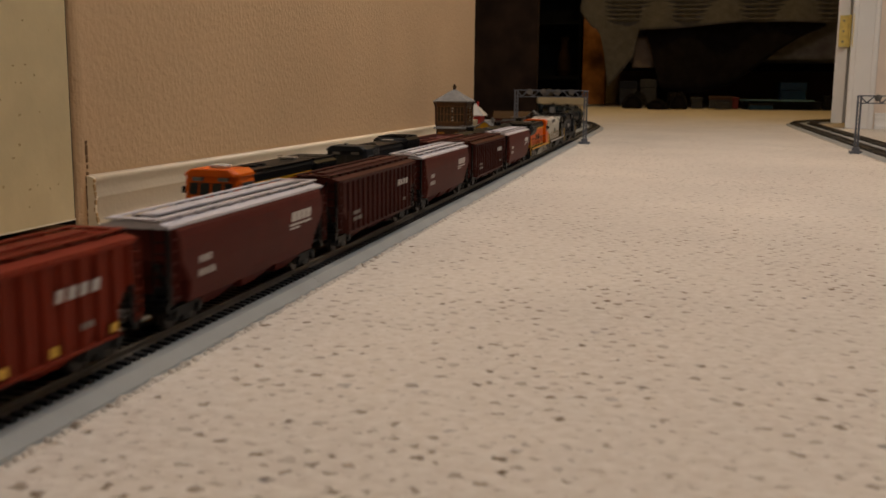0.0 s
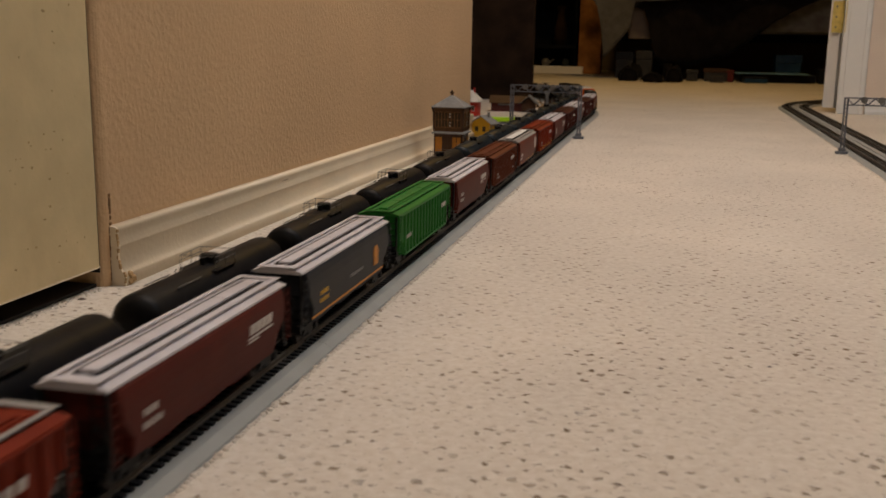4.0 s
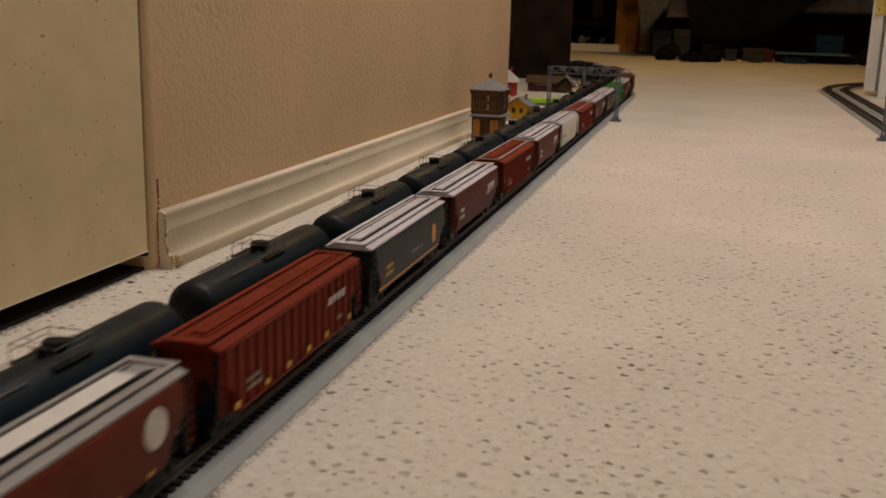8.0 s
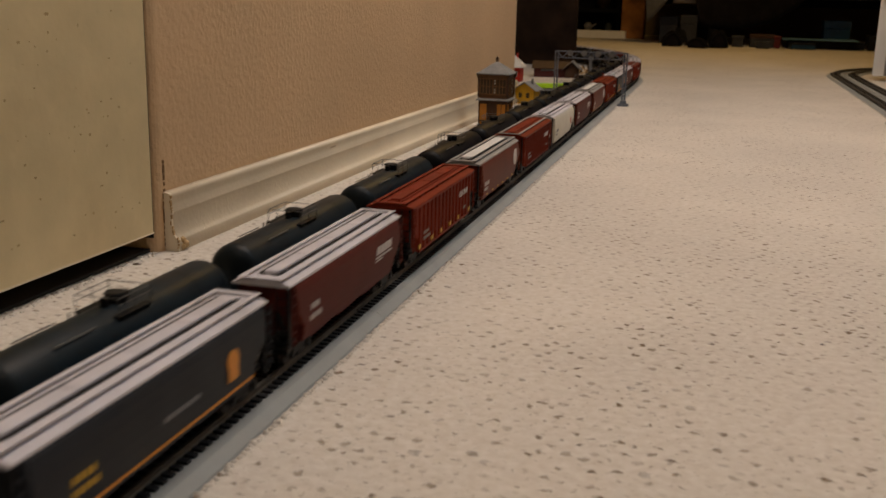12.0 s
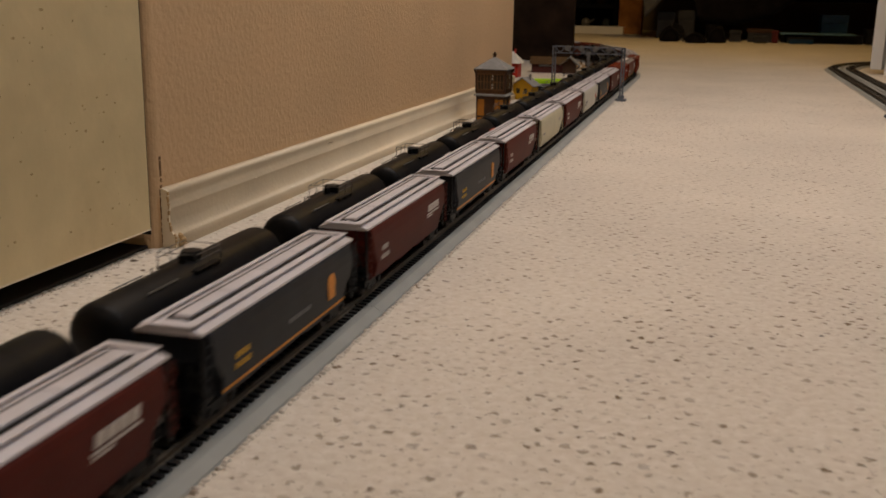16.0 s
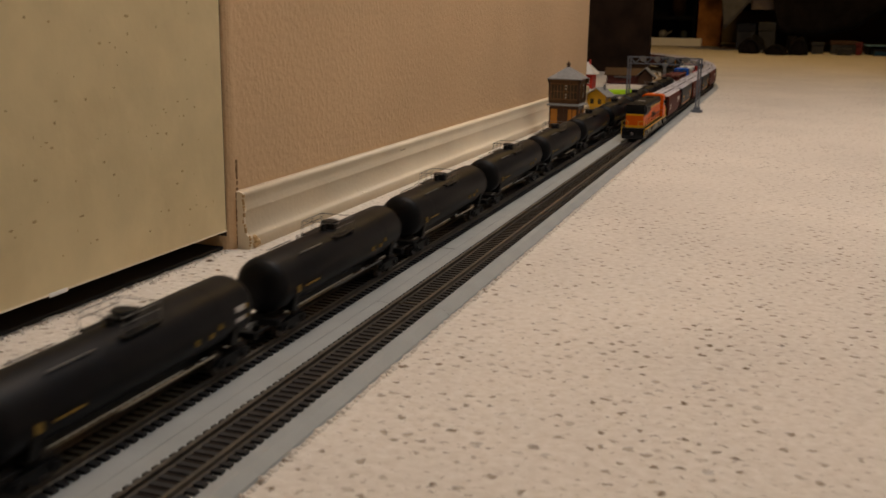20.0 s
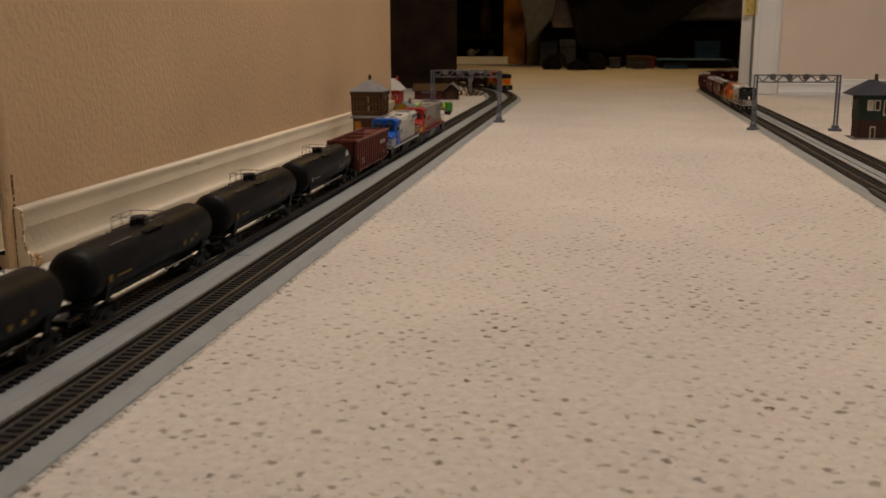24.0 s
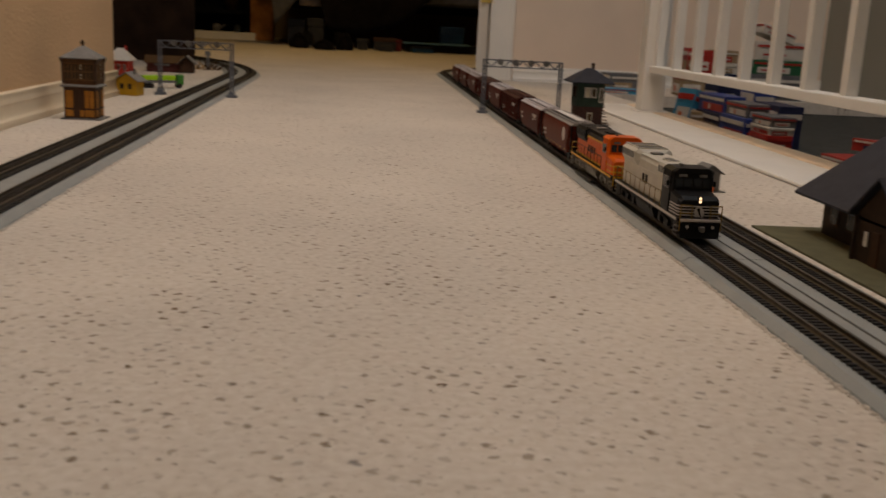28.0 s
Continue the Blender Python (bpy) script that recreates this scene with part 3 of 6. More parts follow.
# ---- rolling stock; each stands on the rail tops at its own zero, facing +y ----
def truck(parent, y, axles=2, wheelbase=0.020, mat=BLACK):
    b = B()
    half = wheelbase / 2 + 0.006
    for sx in (-1, 1):
        x = sx * 0.0108
        prism(b, [(y - half, 0.0062), (y - half + 0.004, 0.0088), (y + half - 0.004, 0.0088), (y + half, 0.0062), (y + half - 0.003, 0.0040), (y + 0.003, 0.0048), (y + 0.003, 0.0022), (y - 0.003, 0.0022), (y - 0.003, 0.0048), (y - half + 0.003, 0.0040)], "x", x - 0.0011, x + 0.0011)
        for k in range(axles):
            yy = y - wheelbase / 2 + wheelbase * k / (axles - 1)
            cyl(b, (x, yy, 0.0055), (x + sx * 0.0022, yy, 0.0055), 0.0022, n=8)
    box(b, -0.010, 0.010, y - 0.003, y + 0.003, 0.0058, 0.0085)
    t = part("truck", b, mat, parent)
    for k in range(axles):
        yy = y - wheelbase / 2 + wheelbase * k / (axles - 1)
        w = B()
        for sx in (-1, 1):
            cyl(w, (sx * 0.0073, yy, 0.0057), (sx * 0.0094, yy, 0.0057), 0.0057, n=16)
            cyl(w, (sx * 0.0066, yy, 0.0057), (sx * 0.0073, yy, 0.0057), 0.0064, n=16)
        cyl(w, (-0.0066, yy, 0.0057), (0.0066, yy, 0.0057), 0.0011, n=6)
        part("wheelset", w, STEEL, t, "steel wheelset")
    return t


def couplers(parent, half):
    for s in (-1, 1):
        b = B()
        box(b, -0.0011, 0.0011, min(s * (half - 0.010), s * half), max(s * (half - 0.010), s * half), 0.0088, 0.0112)
        box(b, -0.0022, 0.0014, s * half - 0.0016, s * half + 0.0018, 0.0080, 0.0120, 0.0004)
        part("coupler", b, GUNMETAL, parent)


def ladder(parent, x, y, z0, z1, w, axis, mat):
    """Rungs and stiles on a side (axis x) or an end (axis y)."""
    b = B()
    for s in (-w / 2, w / 2):
        if axis == "x":
            box(b, x - 0.0003, x + 0.0003, y + s - 0.0003, y + s + 0.0003, z0, z1)
        else:
            box(b, x + s - 0.0003, x + s + 0.0003, y - 0.0003, y + 0.0003, z0, z1)
    n = int((z1 - z0) / 0.0048)
    for k in range(n):
        z = z0 + 0.002 + k * 0.0048
        if axis == "x":
            box(b, x - 0.0002, x + 0.0002, y - w / 2, y + w / 2, z, z + 0.0005)
        else:
            box(b, x - w / 2, x + w / 2, y - 0.0002, y + 0.0002, z, z + 0.0005)
    return part("ladder", b, mat, parent)


def bars(parent, x, spots, mat, name="lettering", label="", slant=0.0, belly=None):
    """Raised strips on a side: y0, y1, z0, z1."""
    t = 0.00035 if x > 0 else -0.00035
    words = {}
    for spot in spots:
        words.setdefault((round(spot[2], 5), name == "reflector" and spot[0]), []).append(spot)
    for word in words.values():
        zm = (word[0][2] + word[0][3]) / 2
        at = x if belly is None else float(np.interp(zm, [r[0] for r in belly], [r[1] for r in belly])) * (1 if x > 0 else -1)
        one_word(parent, at, t, word, mat, name, label, slant)


def one_word(parent, x, t, word, mat, name, label, slant):
    b = B()
    for y0, y1, z0, z1 in word:
        prism(b, [(y0, z0), (y1, z0 + slant * (y1 - y0)), (y1 + (z1 - z0) * 0.25 * bool(slant), z1 + slant * (y1 - y0)), (y0 + (z1 - z0) * 0.25 * bool(slant), z1)], "x", min(x, x + t), max(x, x + t))
    return part(name, b, mat, parent, label)


def glyph_row(y0, y1, z, h, n):
    """A word as n upright strips."""
    w = (y1 - y0) / n
    return [(y0 + k * w, y0 + (k + 0.58) * w, z, z + h) for k in range(n)]


HALF = 0.0905


def hopper(style):
    """A covered hopper car. style: paint, roof paint, ribs, marks."""
    paint, roofp, ribs, marks, label = style
    car = thing("covered_hopper", label, "freight car", "covered hoppers of the grain train")
    b = B()
    rings = []
    if ribs:
        stations = [(0.0105, 0.0160, 0.0745), (0.0195, 0.0162, 0.0755), (0.0290, 0.0162, 0.0850), (0.0440, 0.0162, 0.0860)]
    else:
        stations = [(0.0105, 0.0148, 0.0735), (0.0150, 0.0160, 0.0740), (0.0200, 0.0169, 0.0748), (0.0250, 0.0175, 0.0795), (0.0295, 0.0177, 0.0838), (0.0340, 0.0177, 0.0842), (0.0390, 0.0172, 0.0845), (0.0420, 0.0164, 0.0845), (0.0440, 0.0148, 0.0845)]
    for z, w, l in stations:
        c = 0.0008
        rings.append([(-w, -l + c, z), (-w + c, -l, z), (w - c, -l, z), (w, -l + c, z), (w, l - c, z), (w - c, l, z), (-w + c, l, z), (-w, l - c, z)])
    opened = marks == "open"
    if opened:
        # open top: a hollow between the rim and the sloping sheets inside
        for z, w, l in ((0.0438, 0.0146, 0.0840), (0.0330, 0.0140, 0.0740)):
            rings.append([(-w, -l + 0.001, z), (-w + 0.001, -l, z), (w - 0.001, -l, z), (w, -l + 0.001, z), (w, l - 0.001, z), (w - 0.001, l, z), (-w + 0.001, l, z), (-w, l - 0.001, z)])
    part("body", loft(b, rings), paint, car)
    e = stations[-1]
    w, l, z = e[1] + 0.0008, HALF - 0.0004, e[0]
    if opened:
        rim = B()
        for sx in (-1, 1):
            box(rim, *sorted((sx * 0.0143, sx * 0.0180)), -0.0872, 0.0872, z, z + 0.0014)
            box(rim, -0.0142, 0.0142, *sorted((sx * 0.0838, sx * 0.0872)), z, z + 0.0014)
        part("top_rim", rim, paint, car, "broad rim round the open top")
        for y in (-0.042, 0.0, 0.042):
            part("cross_brace", cyl(B(), (-0.0144, y, z - 0.002), (0.0144, y, z - 0.002), 0.0011, n=8), paint, car)
    else:
        part("roof", loft(B(), [[(-w, y, z - 0.0006), (w, y, z - 0.0006), (w, y, z + 0.0006), (w * 0.55, y, z + 0.0024), (0, y, z + 0.0030), (-w * 0.55, y, z + 0.0024), (-w, y, z + 0.0006)] for y in (-l, l)]), roofp, car, "long roof sheet")
        # trough hatch and running boards
        boards = ROOFMID if label.startswith("rust-red ribbed covered hopper with white") else roofp
        for k in range(4):
            y = -0.078 + k * 0.0395
            part("hatch_cover", box(B(), -0.0036, 0.0036, y, y + 0.0388, z + 0.0026, z + 0.0042, 0.0006), roofp, car)
        curb = B()
        for sx in (-1, 1):
            box(curb, sx * 0.0050 - 0.0008, sx * 0.0050 + 0.0008, -0.0795, 0.0815, z + 0.0016, z + 0.0033)
        box(curb, -0.0050, 0.0050, -0.0810, -0.0796, z + 0.0016, z + 0.0033)
        # black on smooth cars draws the shadow lines beside the hatch
        part("hatch_curb", curb, paint if ribs else BLACK, car, "trough edge, on smooth cars black for shade")
        for sx in (-1, 1):
            rb = B()
            box(rb, sx * 0.0105 - 0.0013, sx * 0.0105 + 0.0013, -l * 1.01, l * 1.01, z + 0.0032, z + 0.0038)
            for k in range(12):
                yy = -l * 0.96 + k * l * 1.92 / 11
                box(rb, sx * 0.0105 - 0.0010, sx * 0.0105 + 0.0010, yy - 0.0004, yy + 0.0004, z + 0.0008, z + 0.0033)
            part("running_board", rb, boards, car, "roof running board")
        for s in (-1, 1):
            part("end_walk", box(B(), -0.0118, 0.0118, *sorted((s * (l - 0.0035), s * (l + 0.0012))), z + 0.0032, z + 0.0037), boards, car)
    if ribs:
        for sx in (-1, 1):
            rb = B()
            for k in range(17):
                y = -0.0832 + k * 0.0104
                zlo = 0.0112 if abs(y) < 0.0745 else 0.0275
                prism(rb, [(sx * 0.0161, y - 0.0013), (sx * 0.0161, y + 0.0013), (sx * 0.0176, y + 0.0008), (sx * 0.0176, y - 0.0008)], "z", zlo, 0.0432)
            box(rb, min(sx * 0.0160, sx * 0.0178), max(sx * 0.0160, sx * 0.0178), -0.0858, 0.0858, 0.0428, 0.0440)
            box(rb, min(sx * 0.0158, sx * 0.0174), max(sx * 0.0158, sx * 0.0174), -0.0744, 0.0744, 0.0100, 0.0114)
            part("side_rib", rb, paint, car)
    # frame, bays, ends
    fr = B()
    box(fr, -0.0030, 0.0030, -HALF, HALF, 0.0085, 0.0115)
    for s in (-1, 1):
        box(fr, -0.0150, 0.0150, s * HALF - 0.0020, s * HALF + 0.0008, 0.0090, 0.0125)
        for sx in (-1, 1):
            box(fr, sx * 0.0140 - 0.0007, sx * 0.0140 + 0.0007, s * 0.0880 - 0.0008, s * 0.0880 + 0.0008, 0.0110, 0.0430)
    part("frame", fr, BLACK, car)
    for s in (-1, 1):
        wh = cyl(B(), (-0.0060, s * (HALF - 0.0022), 0.0330), (-0.0060, s * (HALF - 0.0014), 0.0330), 0.0034, n=14)
        part("brake_wheel", wh, BLACK, car)
        pl = box(B(), -0.0135, 0.0135, *sorted((s * 0.0770, s * (HALF - 0.0021))), 0.0126, 0.0134)
        for sx in (-0.0085, 0.0085):
            cyl(pl, (sx, s * 0.0780, 0.0130), (sx * 0.8, s * 0.0850, 0.0280), 0.0009, n=6)
        cyl(pl, (0.0040, s * 0.0810, 0.0155), (0.0110, s * 0.0810, 0.0155), 0.0026, n=10)
        part("end_platform", pl, BLACK, car, "black end platform with brake gear")
    for y in (-0.042, 0.0, 0.042):
        bay = loft(B(), [[(-0.0150, y - 0.020, 0.0112), (0.0150, y - 0.020, 0.0112), (0.0150, y + 0.020, 0.0112), (-0.0150, y + 0.020, 0.0112)], [(-0.0085, y - 0.0075, 0.0040), (0.0085, y - 0.0075, 0.0040), (0.0085, y + 0.0075, 0.0040), (-0.0085, y + 0.0075, 0.0040)]])
        part("hopper_bay", bay, paint, car)
    for s in (-1, 1):
        ladder(car, 0.0118, s * (HALF + 0.0004), 0.012, 0.0440, 0.006, "y", BLACK)
        ladder(car, 0.0172, s * 0.0885, 0.0130, 0.0430, 0.0040, "x", paint)
        truck(car, s * 0.0700)
    couplers(car, 0.1010)
    belly = None if ribs else stations
    x = 0.0178 if not ribs else 0.0177
    for side in (1, -1):
        X = side * x
        f = side   # read from either side, the emblem stands at the far end
        if marks == "slash":
            bars(car, X, [(a * f, (a + 0.0058) * f, 0.0302, 0.0350) for a in (0.0365, 0.0437, 0.0509, 0.0581)], DECALWHITE, "emblem", "white slanted emblem", 0.03 * f, belly=belly)
            bars(car, X, [(0.0345 * f, 0.0650 * f, 0.0280, 0.0290), (0.035 * f, 0.048 * f, 0.0262, 0.0270)], DECALWHITE, "underline", "white underline", belly=belly)
            bars(car, X, glyph_row(-0.068 * f, -0.056 * f, 0.0265, 0.0030, 4) + glyph_row(-0.068 * f, -0.052 * f, 0.0205, 0.0030, 6), DECALWHITE, belly=belly)
        elif marks in ("rib", "ribyellow", "open"):
            bars(car, X, glyph_row(0.036 * f, 0.064 * f, 0.0300, 0.0042, 4), DECALWHITE, "emblem", "white block letters", 0.03 * f, belly=belly)
            bars(car, X, glyph_row(-0.066 * f, -0.052 * f, 0.0215, 0.0022, 4) + glyph_row(-0.066 * f, -0.048 * f, 0.0175, 0.0022, 5) + glyph_row(0.050 * f, 0.058 * f, 0.0180, 0.0022, 3), DECALDIM, belly=belly)
            if marks == "ribyellow":
                bars(car, X, [(y, y + 0.0042, 0.0128, 0.0160) for y in (-0.078, -0.046, -0.020, 0.006, 0.032, 0.068)], DECALYELLOW, "reflector", "yellow reflector patches", belly=belly)
        elif marks == "round":
            disc = B()
            cyl(disc, (X, 0.061 * f, 0.0315), (X + 0.0004 * side, 0.061 * f, 0.0315), 0.0082, n=28)
            part("emblem", disc, DECALWHITE, car, "white round emblem")
            bars(car, X, glyph_row(-0.074 * f, -0.056 * f, 0.0230, 0.0034, 4) + glyph_row(-0.074 * f, -0.058 * f, 0.0180, 0.0028, 4), DECALWHITE, belly=belly)
            bars(car, X, [(y, y + 0.0040, 0.0120, 0.0138) for y in (-0.058, -0.034, -0.012, 0.012, 0.034, 0.058)], DECALYELLOW, "reflector", "yellow reflector patches", belly=belly)
        elif marks == "stripe":
            bars(car, X, [(-0.074, 0.074, 0.0128, 0.0142)], DECALORANGE, "stripe", "orange sill stripe", belly=belly)
            disc = B()
            cyl(disc, (X, 0.050 * f, 0.0290), (X + 0.0004 * side, 0.050 * f, 0.0290), 0.0054, n=20)
            box(disc, min(X, X + 0.0004 * side), max(X, X + 0.0004 * side), 0.050 * f - 0.0046, 0.050 * f + 0.0046, 0.0205, 0.0252)
            part("emblem", disc, DECALORANGE, car, "orange shield emblem")
            bars(car, X, glyph_row(-0.064 * f, -0.050 * f, 0.0255, 0.0026, 4) + glyph_row(-0.064 * f, -0.048 * f, 0.0205, 0.0026, 5), DECALYELLOW, belly=belly)
            bars(car, X, glyph_row(-0.006 * f, 0.022 * f, 0.0235, 0.0020, 8), material_grey, belly=belly)
        elif marks == "blue":
            disc = B()
            for z, wd in ((0.0330, 0.006), (0.0285, 0.009), (0.0240, 0.006), (0.0195, 0.008)):
                box(disc, min(X, X + 0.0004 * side), max(X, X + 0.0004 * side), 0.066 * f - wd / 2, 0.066 * f + wd / 2, z, z + 0.0022)
            box(disc, min(X, X + 0.0004 * side), max(X, X + 0.0004 * side), 0.066 * f - 0.0012, 0.066 * f + 0.0012, 0.018, 0.036)
            part("emblem", disc, DECALBLUE, car, "blue emblem")
            bars(car, X, glyph_row(-0.072 * f, -0.056 * f, 0.0240, 0.0030, 4), material_grey, belly=belly)
        elif marks == "red":
            disc = B()
            cyl(disc, (X, 0.055 * f, 0.0270), (X + 0.0004 * side, 0.055 * f, 0.0270), 0.0046, n=20)
            part("emblem", disc, DECALRED, car, "red round emblem")
            bars(car, X, glyph_row(-0.072 * f, -0.054 * f, 0.0240, 0.0030, 5) + glyph_row(-0.072 * f, -0.058 * f, 0.0195, 0.0022, 4), material_grey, belly=belly)
        elif marks == "plain":
            bars(car, X, glyph_row(0.052 * f, 0.070 * f, 0.0290, 0.0040, 3) + glyph_row(-0.070 * f, -0.054 * f, 0.0230, 0.0030, 4), DECALWHITE, belly=belly)
    if marks == "round":
        rb = B()
        box(rb, -0.0050, 0.0050, -0.074, 0.070, z + 0.0043, z + 0.0049, 0.0002)
        part("roof_strip", rb, material_paleroof, car, "white strip along the roof")
    return car


material_grey = material("grey_lettering", (0.22, 0.22, 0.23), 0.55, vary=0.1, scale=300)
material_paleroof = material("white_roof_strip", (0.66, 0.64, 0.62), 0.5, vary=0.06, scale=80)

STYLES = {
    "n": (BROWN, ROOFGREY, False, "slash", "dark brown smooth-sided covered hopper with pale grey roof and white emblem"),
    "d": (DKBROWN, DKBROWN, True, "rib", "dark brown ribbed covered hopper with white lettering"),
    "r": (REDBROWN, REDBROWN, True, "ribyellow", "rust-red ribbed covered hopper with yellow reflector patches"),
    "s": (REDBROWN, REDBROWN, True, "rib", "rust-red ribbed covered hopper with white lettering"),
    "m": (EARTHBROWN, EARTHBROWN, True, "rib", "earth-brown ribbed covered hopper with white lettering"),
    "o": (WARMBROWN, ROOFMID, False, "round", "brown covered hopper with white round emblem and white roof strip"),
    "g": (GREEN, GREEN, True, "plain", "bright green ribbed covered hopper"),
    "k": (DKGREY, ROOFGREY, False, "stripe", "charcoal covered hopper with orange sill stripe and grey roof"),
    "w": (OFFWHITE, ROOFGREY, False, "blue", "off-white covered hopper with blue emblem and grey roof"),
    "v": (OFFWHITE, ROOFGREY, False, "red", "off-white covered hopper with small red emblem"),
    "c": (CREAM, ROOFGREY, False, "plain", "cream covered hopper with grey roof"),
}


DULLYELLOW = material("faded_yellow_marking", (0.20, 0.125, 0.022), 0.6, vary=0.25, scale=300)


def tank_car(variant):
    shell = TANKTEAL if variant >= 10 else TANKBLACK
    variant %= 10
    car = thing("tank_car", ("dark blue-green" if shell is TANKTEAL else "weathered black") + " tank car with railed top platform", "freight car", "tank cars of the oil train")
    b = B()
    rings = []
    R, zc = 0.0158, 0.0288
    for y, r in ((-0.0900, 0.003), (-0.0893, 0.0080), (-0.0878, 0.0118), (-0.0858, 0.0142), (-0.0835, 0.0153), (-0.0815, R), (0.0815, R), (0.0835, 0.0153), (0.0858, 0.0142), (0.0878, 0.0118), (0.0893, 0.0080), (0.0900, 0.003)):
        rings.append([(r * math.cos(k * math.pi / 14), y, zc + r * math.sin(k * math.pi / 14)) for k in range(28)])
    part("tank", loft(b, rings), shell, car, "long cylindrical tank", True)
    for y in (-0.055, -0.022, 0.022, 0.055):
        seams = B()
        loft(seams, [[((R + 0.00025) * math.cos(k * math.pi / 14), yy, zc + (R + 0.00025) * math.sin(k * math.pi / 14)) for k in range(28)] for yy in (y - 0.0004, y + 0.0004)], cap=False)
        part("weld_seam", seams, shell, car)
    top = zc + R
    for sx in (-1, 1):
        pl = box(B(), sx * 0.0098 - 0.0022, sx * 0.0098 + 0.0022, -0.0135, 0.0135, top - 0.0030, top - 0.0022, 0.0002)
        for yy in (-0.0115, 0.0, 0.0115):
            box(pl, *sorted((sx * 0.0078, sx * 0.0112)), yy - 0.0005, yy + 0.0005, top - 0.0052, top - 0.0030)
        part("platform", pl, BLACK, car, "narrow walkway plate")
        # grab rail on the shoulder and underframe piping
        gr = B()
        cyl(gr, (sx * 0.0100, 0.030, top - 0.0022), (sx * 0.0100, 0.058, top - 0.0022), 0.0004, n=5)
        part("grab_rail", gr, GUNMETAL, car, "pale grab rail on the tank's shoulder")
    dome = B()
    cyl(dome, (0, -0.002, top - 0.001), (0, -0.002, top + 0.0034), 0.0052, n=18)
    cyl(dome, (0, -0.002, top + 0.0034), (0, -0.002, top + 0.0046), 0.0058, 0.0050, n=18)
    cyl(dome, (0, 0.0075, top - 0.001), (0, 0.0075, top + 0.0040), 0.0020, n=10)
    cyl(dome, (0, -0.0105, top - 0.001), (0, -0.0105, top + 0.0030), 0.0016, n=10)
    part("manway", dome, BLACK, car, "manway lid and valves")
    rail = B()
    for sx in (-1, 1):
        for y in (-0.0132, 0.0, 0.0132):
            cyl(rail, (sx * 0.0112, y, top - 0.003), (sx * 0.0112, y, top + 0.0060), 0.00024, n=5)
        for z in (0.0060, 0.0030):
            cyl(rail, (sx * 0.0112, -0.0132, top + z), (sx * 0.0112, 0.0132, top + z), 0.00024, n=5)
    for y in (-0.0132, 0.0132):
        cyl(rail, (-0.0112, y, top + 0.0060), (0.0112, y, top + 0.0060), 0.00024, n=5)
    part("railing", rail, GUNMETAL, car, "wire safety railing")
    fr = B()
    box(fr, -0.0030, 0.0030, -0.0920, 0.0920, 0.0090, 0.0135)
    for s in (-1, 1):
        box(fr, -0.0140, 0.0140, s * 0.0900 - 0.0015, s * 0.0900 + 0.0015, 0.0095, 0.0130)
        prism(fr, [(-0.0130, 0.0130), (0.0130, 0.0130), (0.0148, 0.0230), (0.0100, 0.0165), (-0.0100, 0.0165), (-0.0148, 0.0230)], "y", s * 0.070 - 0.003, s * 0.070 + 0.003)
        for sx in (-1, 1):
            box(fr, sx * 0.0135 - 0.0006, sx * 0.0135 + 0.0006, s * 0.0915 - 0.012, s * 0.0915 + 0.0006, 0.0125, 0.0133)
    part("frame", fr, BLACK, car)
    for s in (-1, 1):
        ladder(car, 0.0150, s * 0.010, 0.0120, top - 0.0030, 0.0055, "x", BLACK)
        truck(car, s * 0.0700)
    couplers(car, 0.1005)
    for side in (1, -1):
        st = B()
        x = side * 0.0132
        box(st, x - 0.0005, x + 0.0005, -0.052, 0.022 if variant != 1 else -0.006, 0.0130, 0.0138)
        part("side_sill", st, material_sill if variant else GUNMETAL, car, "pale side sill")
        X = side * (R * 0.985)
        bars(car, X, [(-0.062 * side, -0.044 * side, 0.0248, 0.0257), (-0.072 * side, -0.068 * side, 0.0235, 0.0275), (0.032 * side, 0.036 * side, 0.0240, 0.0268), (0.044 * side, 0.048 * side, 0.0240, 0.0262), (0.052 * side, 0.056 * side, 0.0262, 0.0290)], DULLYELLOW if variant != 2 else material_grey, "lettering", "small dull yellow lettering")
        if variant == 2:
            tri = B()
            prism(tri, [(0.058 * side, 0.0300), (0.078 * side, 0.0300), (0.070 * side, 0.0395)], "x", min(X * 0.9, X * 0.97), max(X * 0.9, X * 0.97))
            part("emblem", tri, DECALWHITE, car, "white triangular emblem")
        if variant == 4:
            for z in (0.0280, 0.0318):
                part("emblem", box(B(), *sorted((X * 0.95, X * 1.005)), *sorted((0.056 * side, 0.079 * side)), z, z + 0.0032), DECALWHITE, car, "white word bar")
        if variant == 5:
            part("placard", box(B(), *sorted((X * 0.95, X * 1.005)), *sorted((0.068 * side, 0.0765 * side)), 0.0250, 0.0330), DECALWHITE, car, "white placard")
            part("placard_edge", box(B(), *sorted((X * 0.95, X * 1.005)), *sorted((0.0768 * side, 0.0795 * side)), 0.0255, 0.0325), DULLYELLOW, car, "yellow placard edge")
        if variant == 3:
            part("emblem_board", box(B(), *sorted((X * 0.93, X * 0.995)), *sorted((0.053 * side, 0.079 * side)), 0.0276, 0.0352), DECALRED, car, "red bordered word panel")
            part("emblem", box(B(), *sorted((X * 0.96, X * 1.005)), *sorted((0.0545 * side, 0.0775 * side)), 0.0288, 0.0340), DECALWHITE, car, "white panel with a red word line")
            part("emblem_line", box(B(), *sorted((X * 0.97, X * 1.012)), *sorted((0.056 * side, 0.076 * side)), 0.0306, 0.0316), DECALRED, car)
    return car


material_sill = material("cream_sill", (0.34, 0.29, 0.22), 0.5, vary=0.1, scale=100)


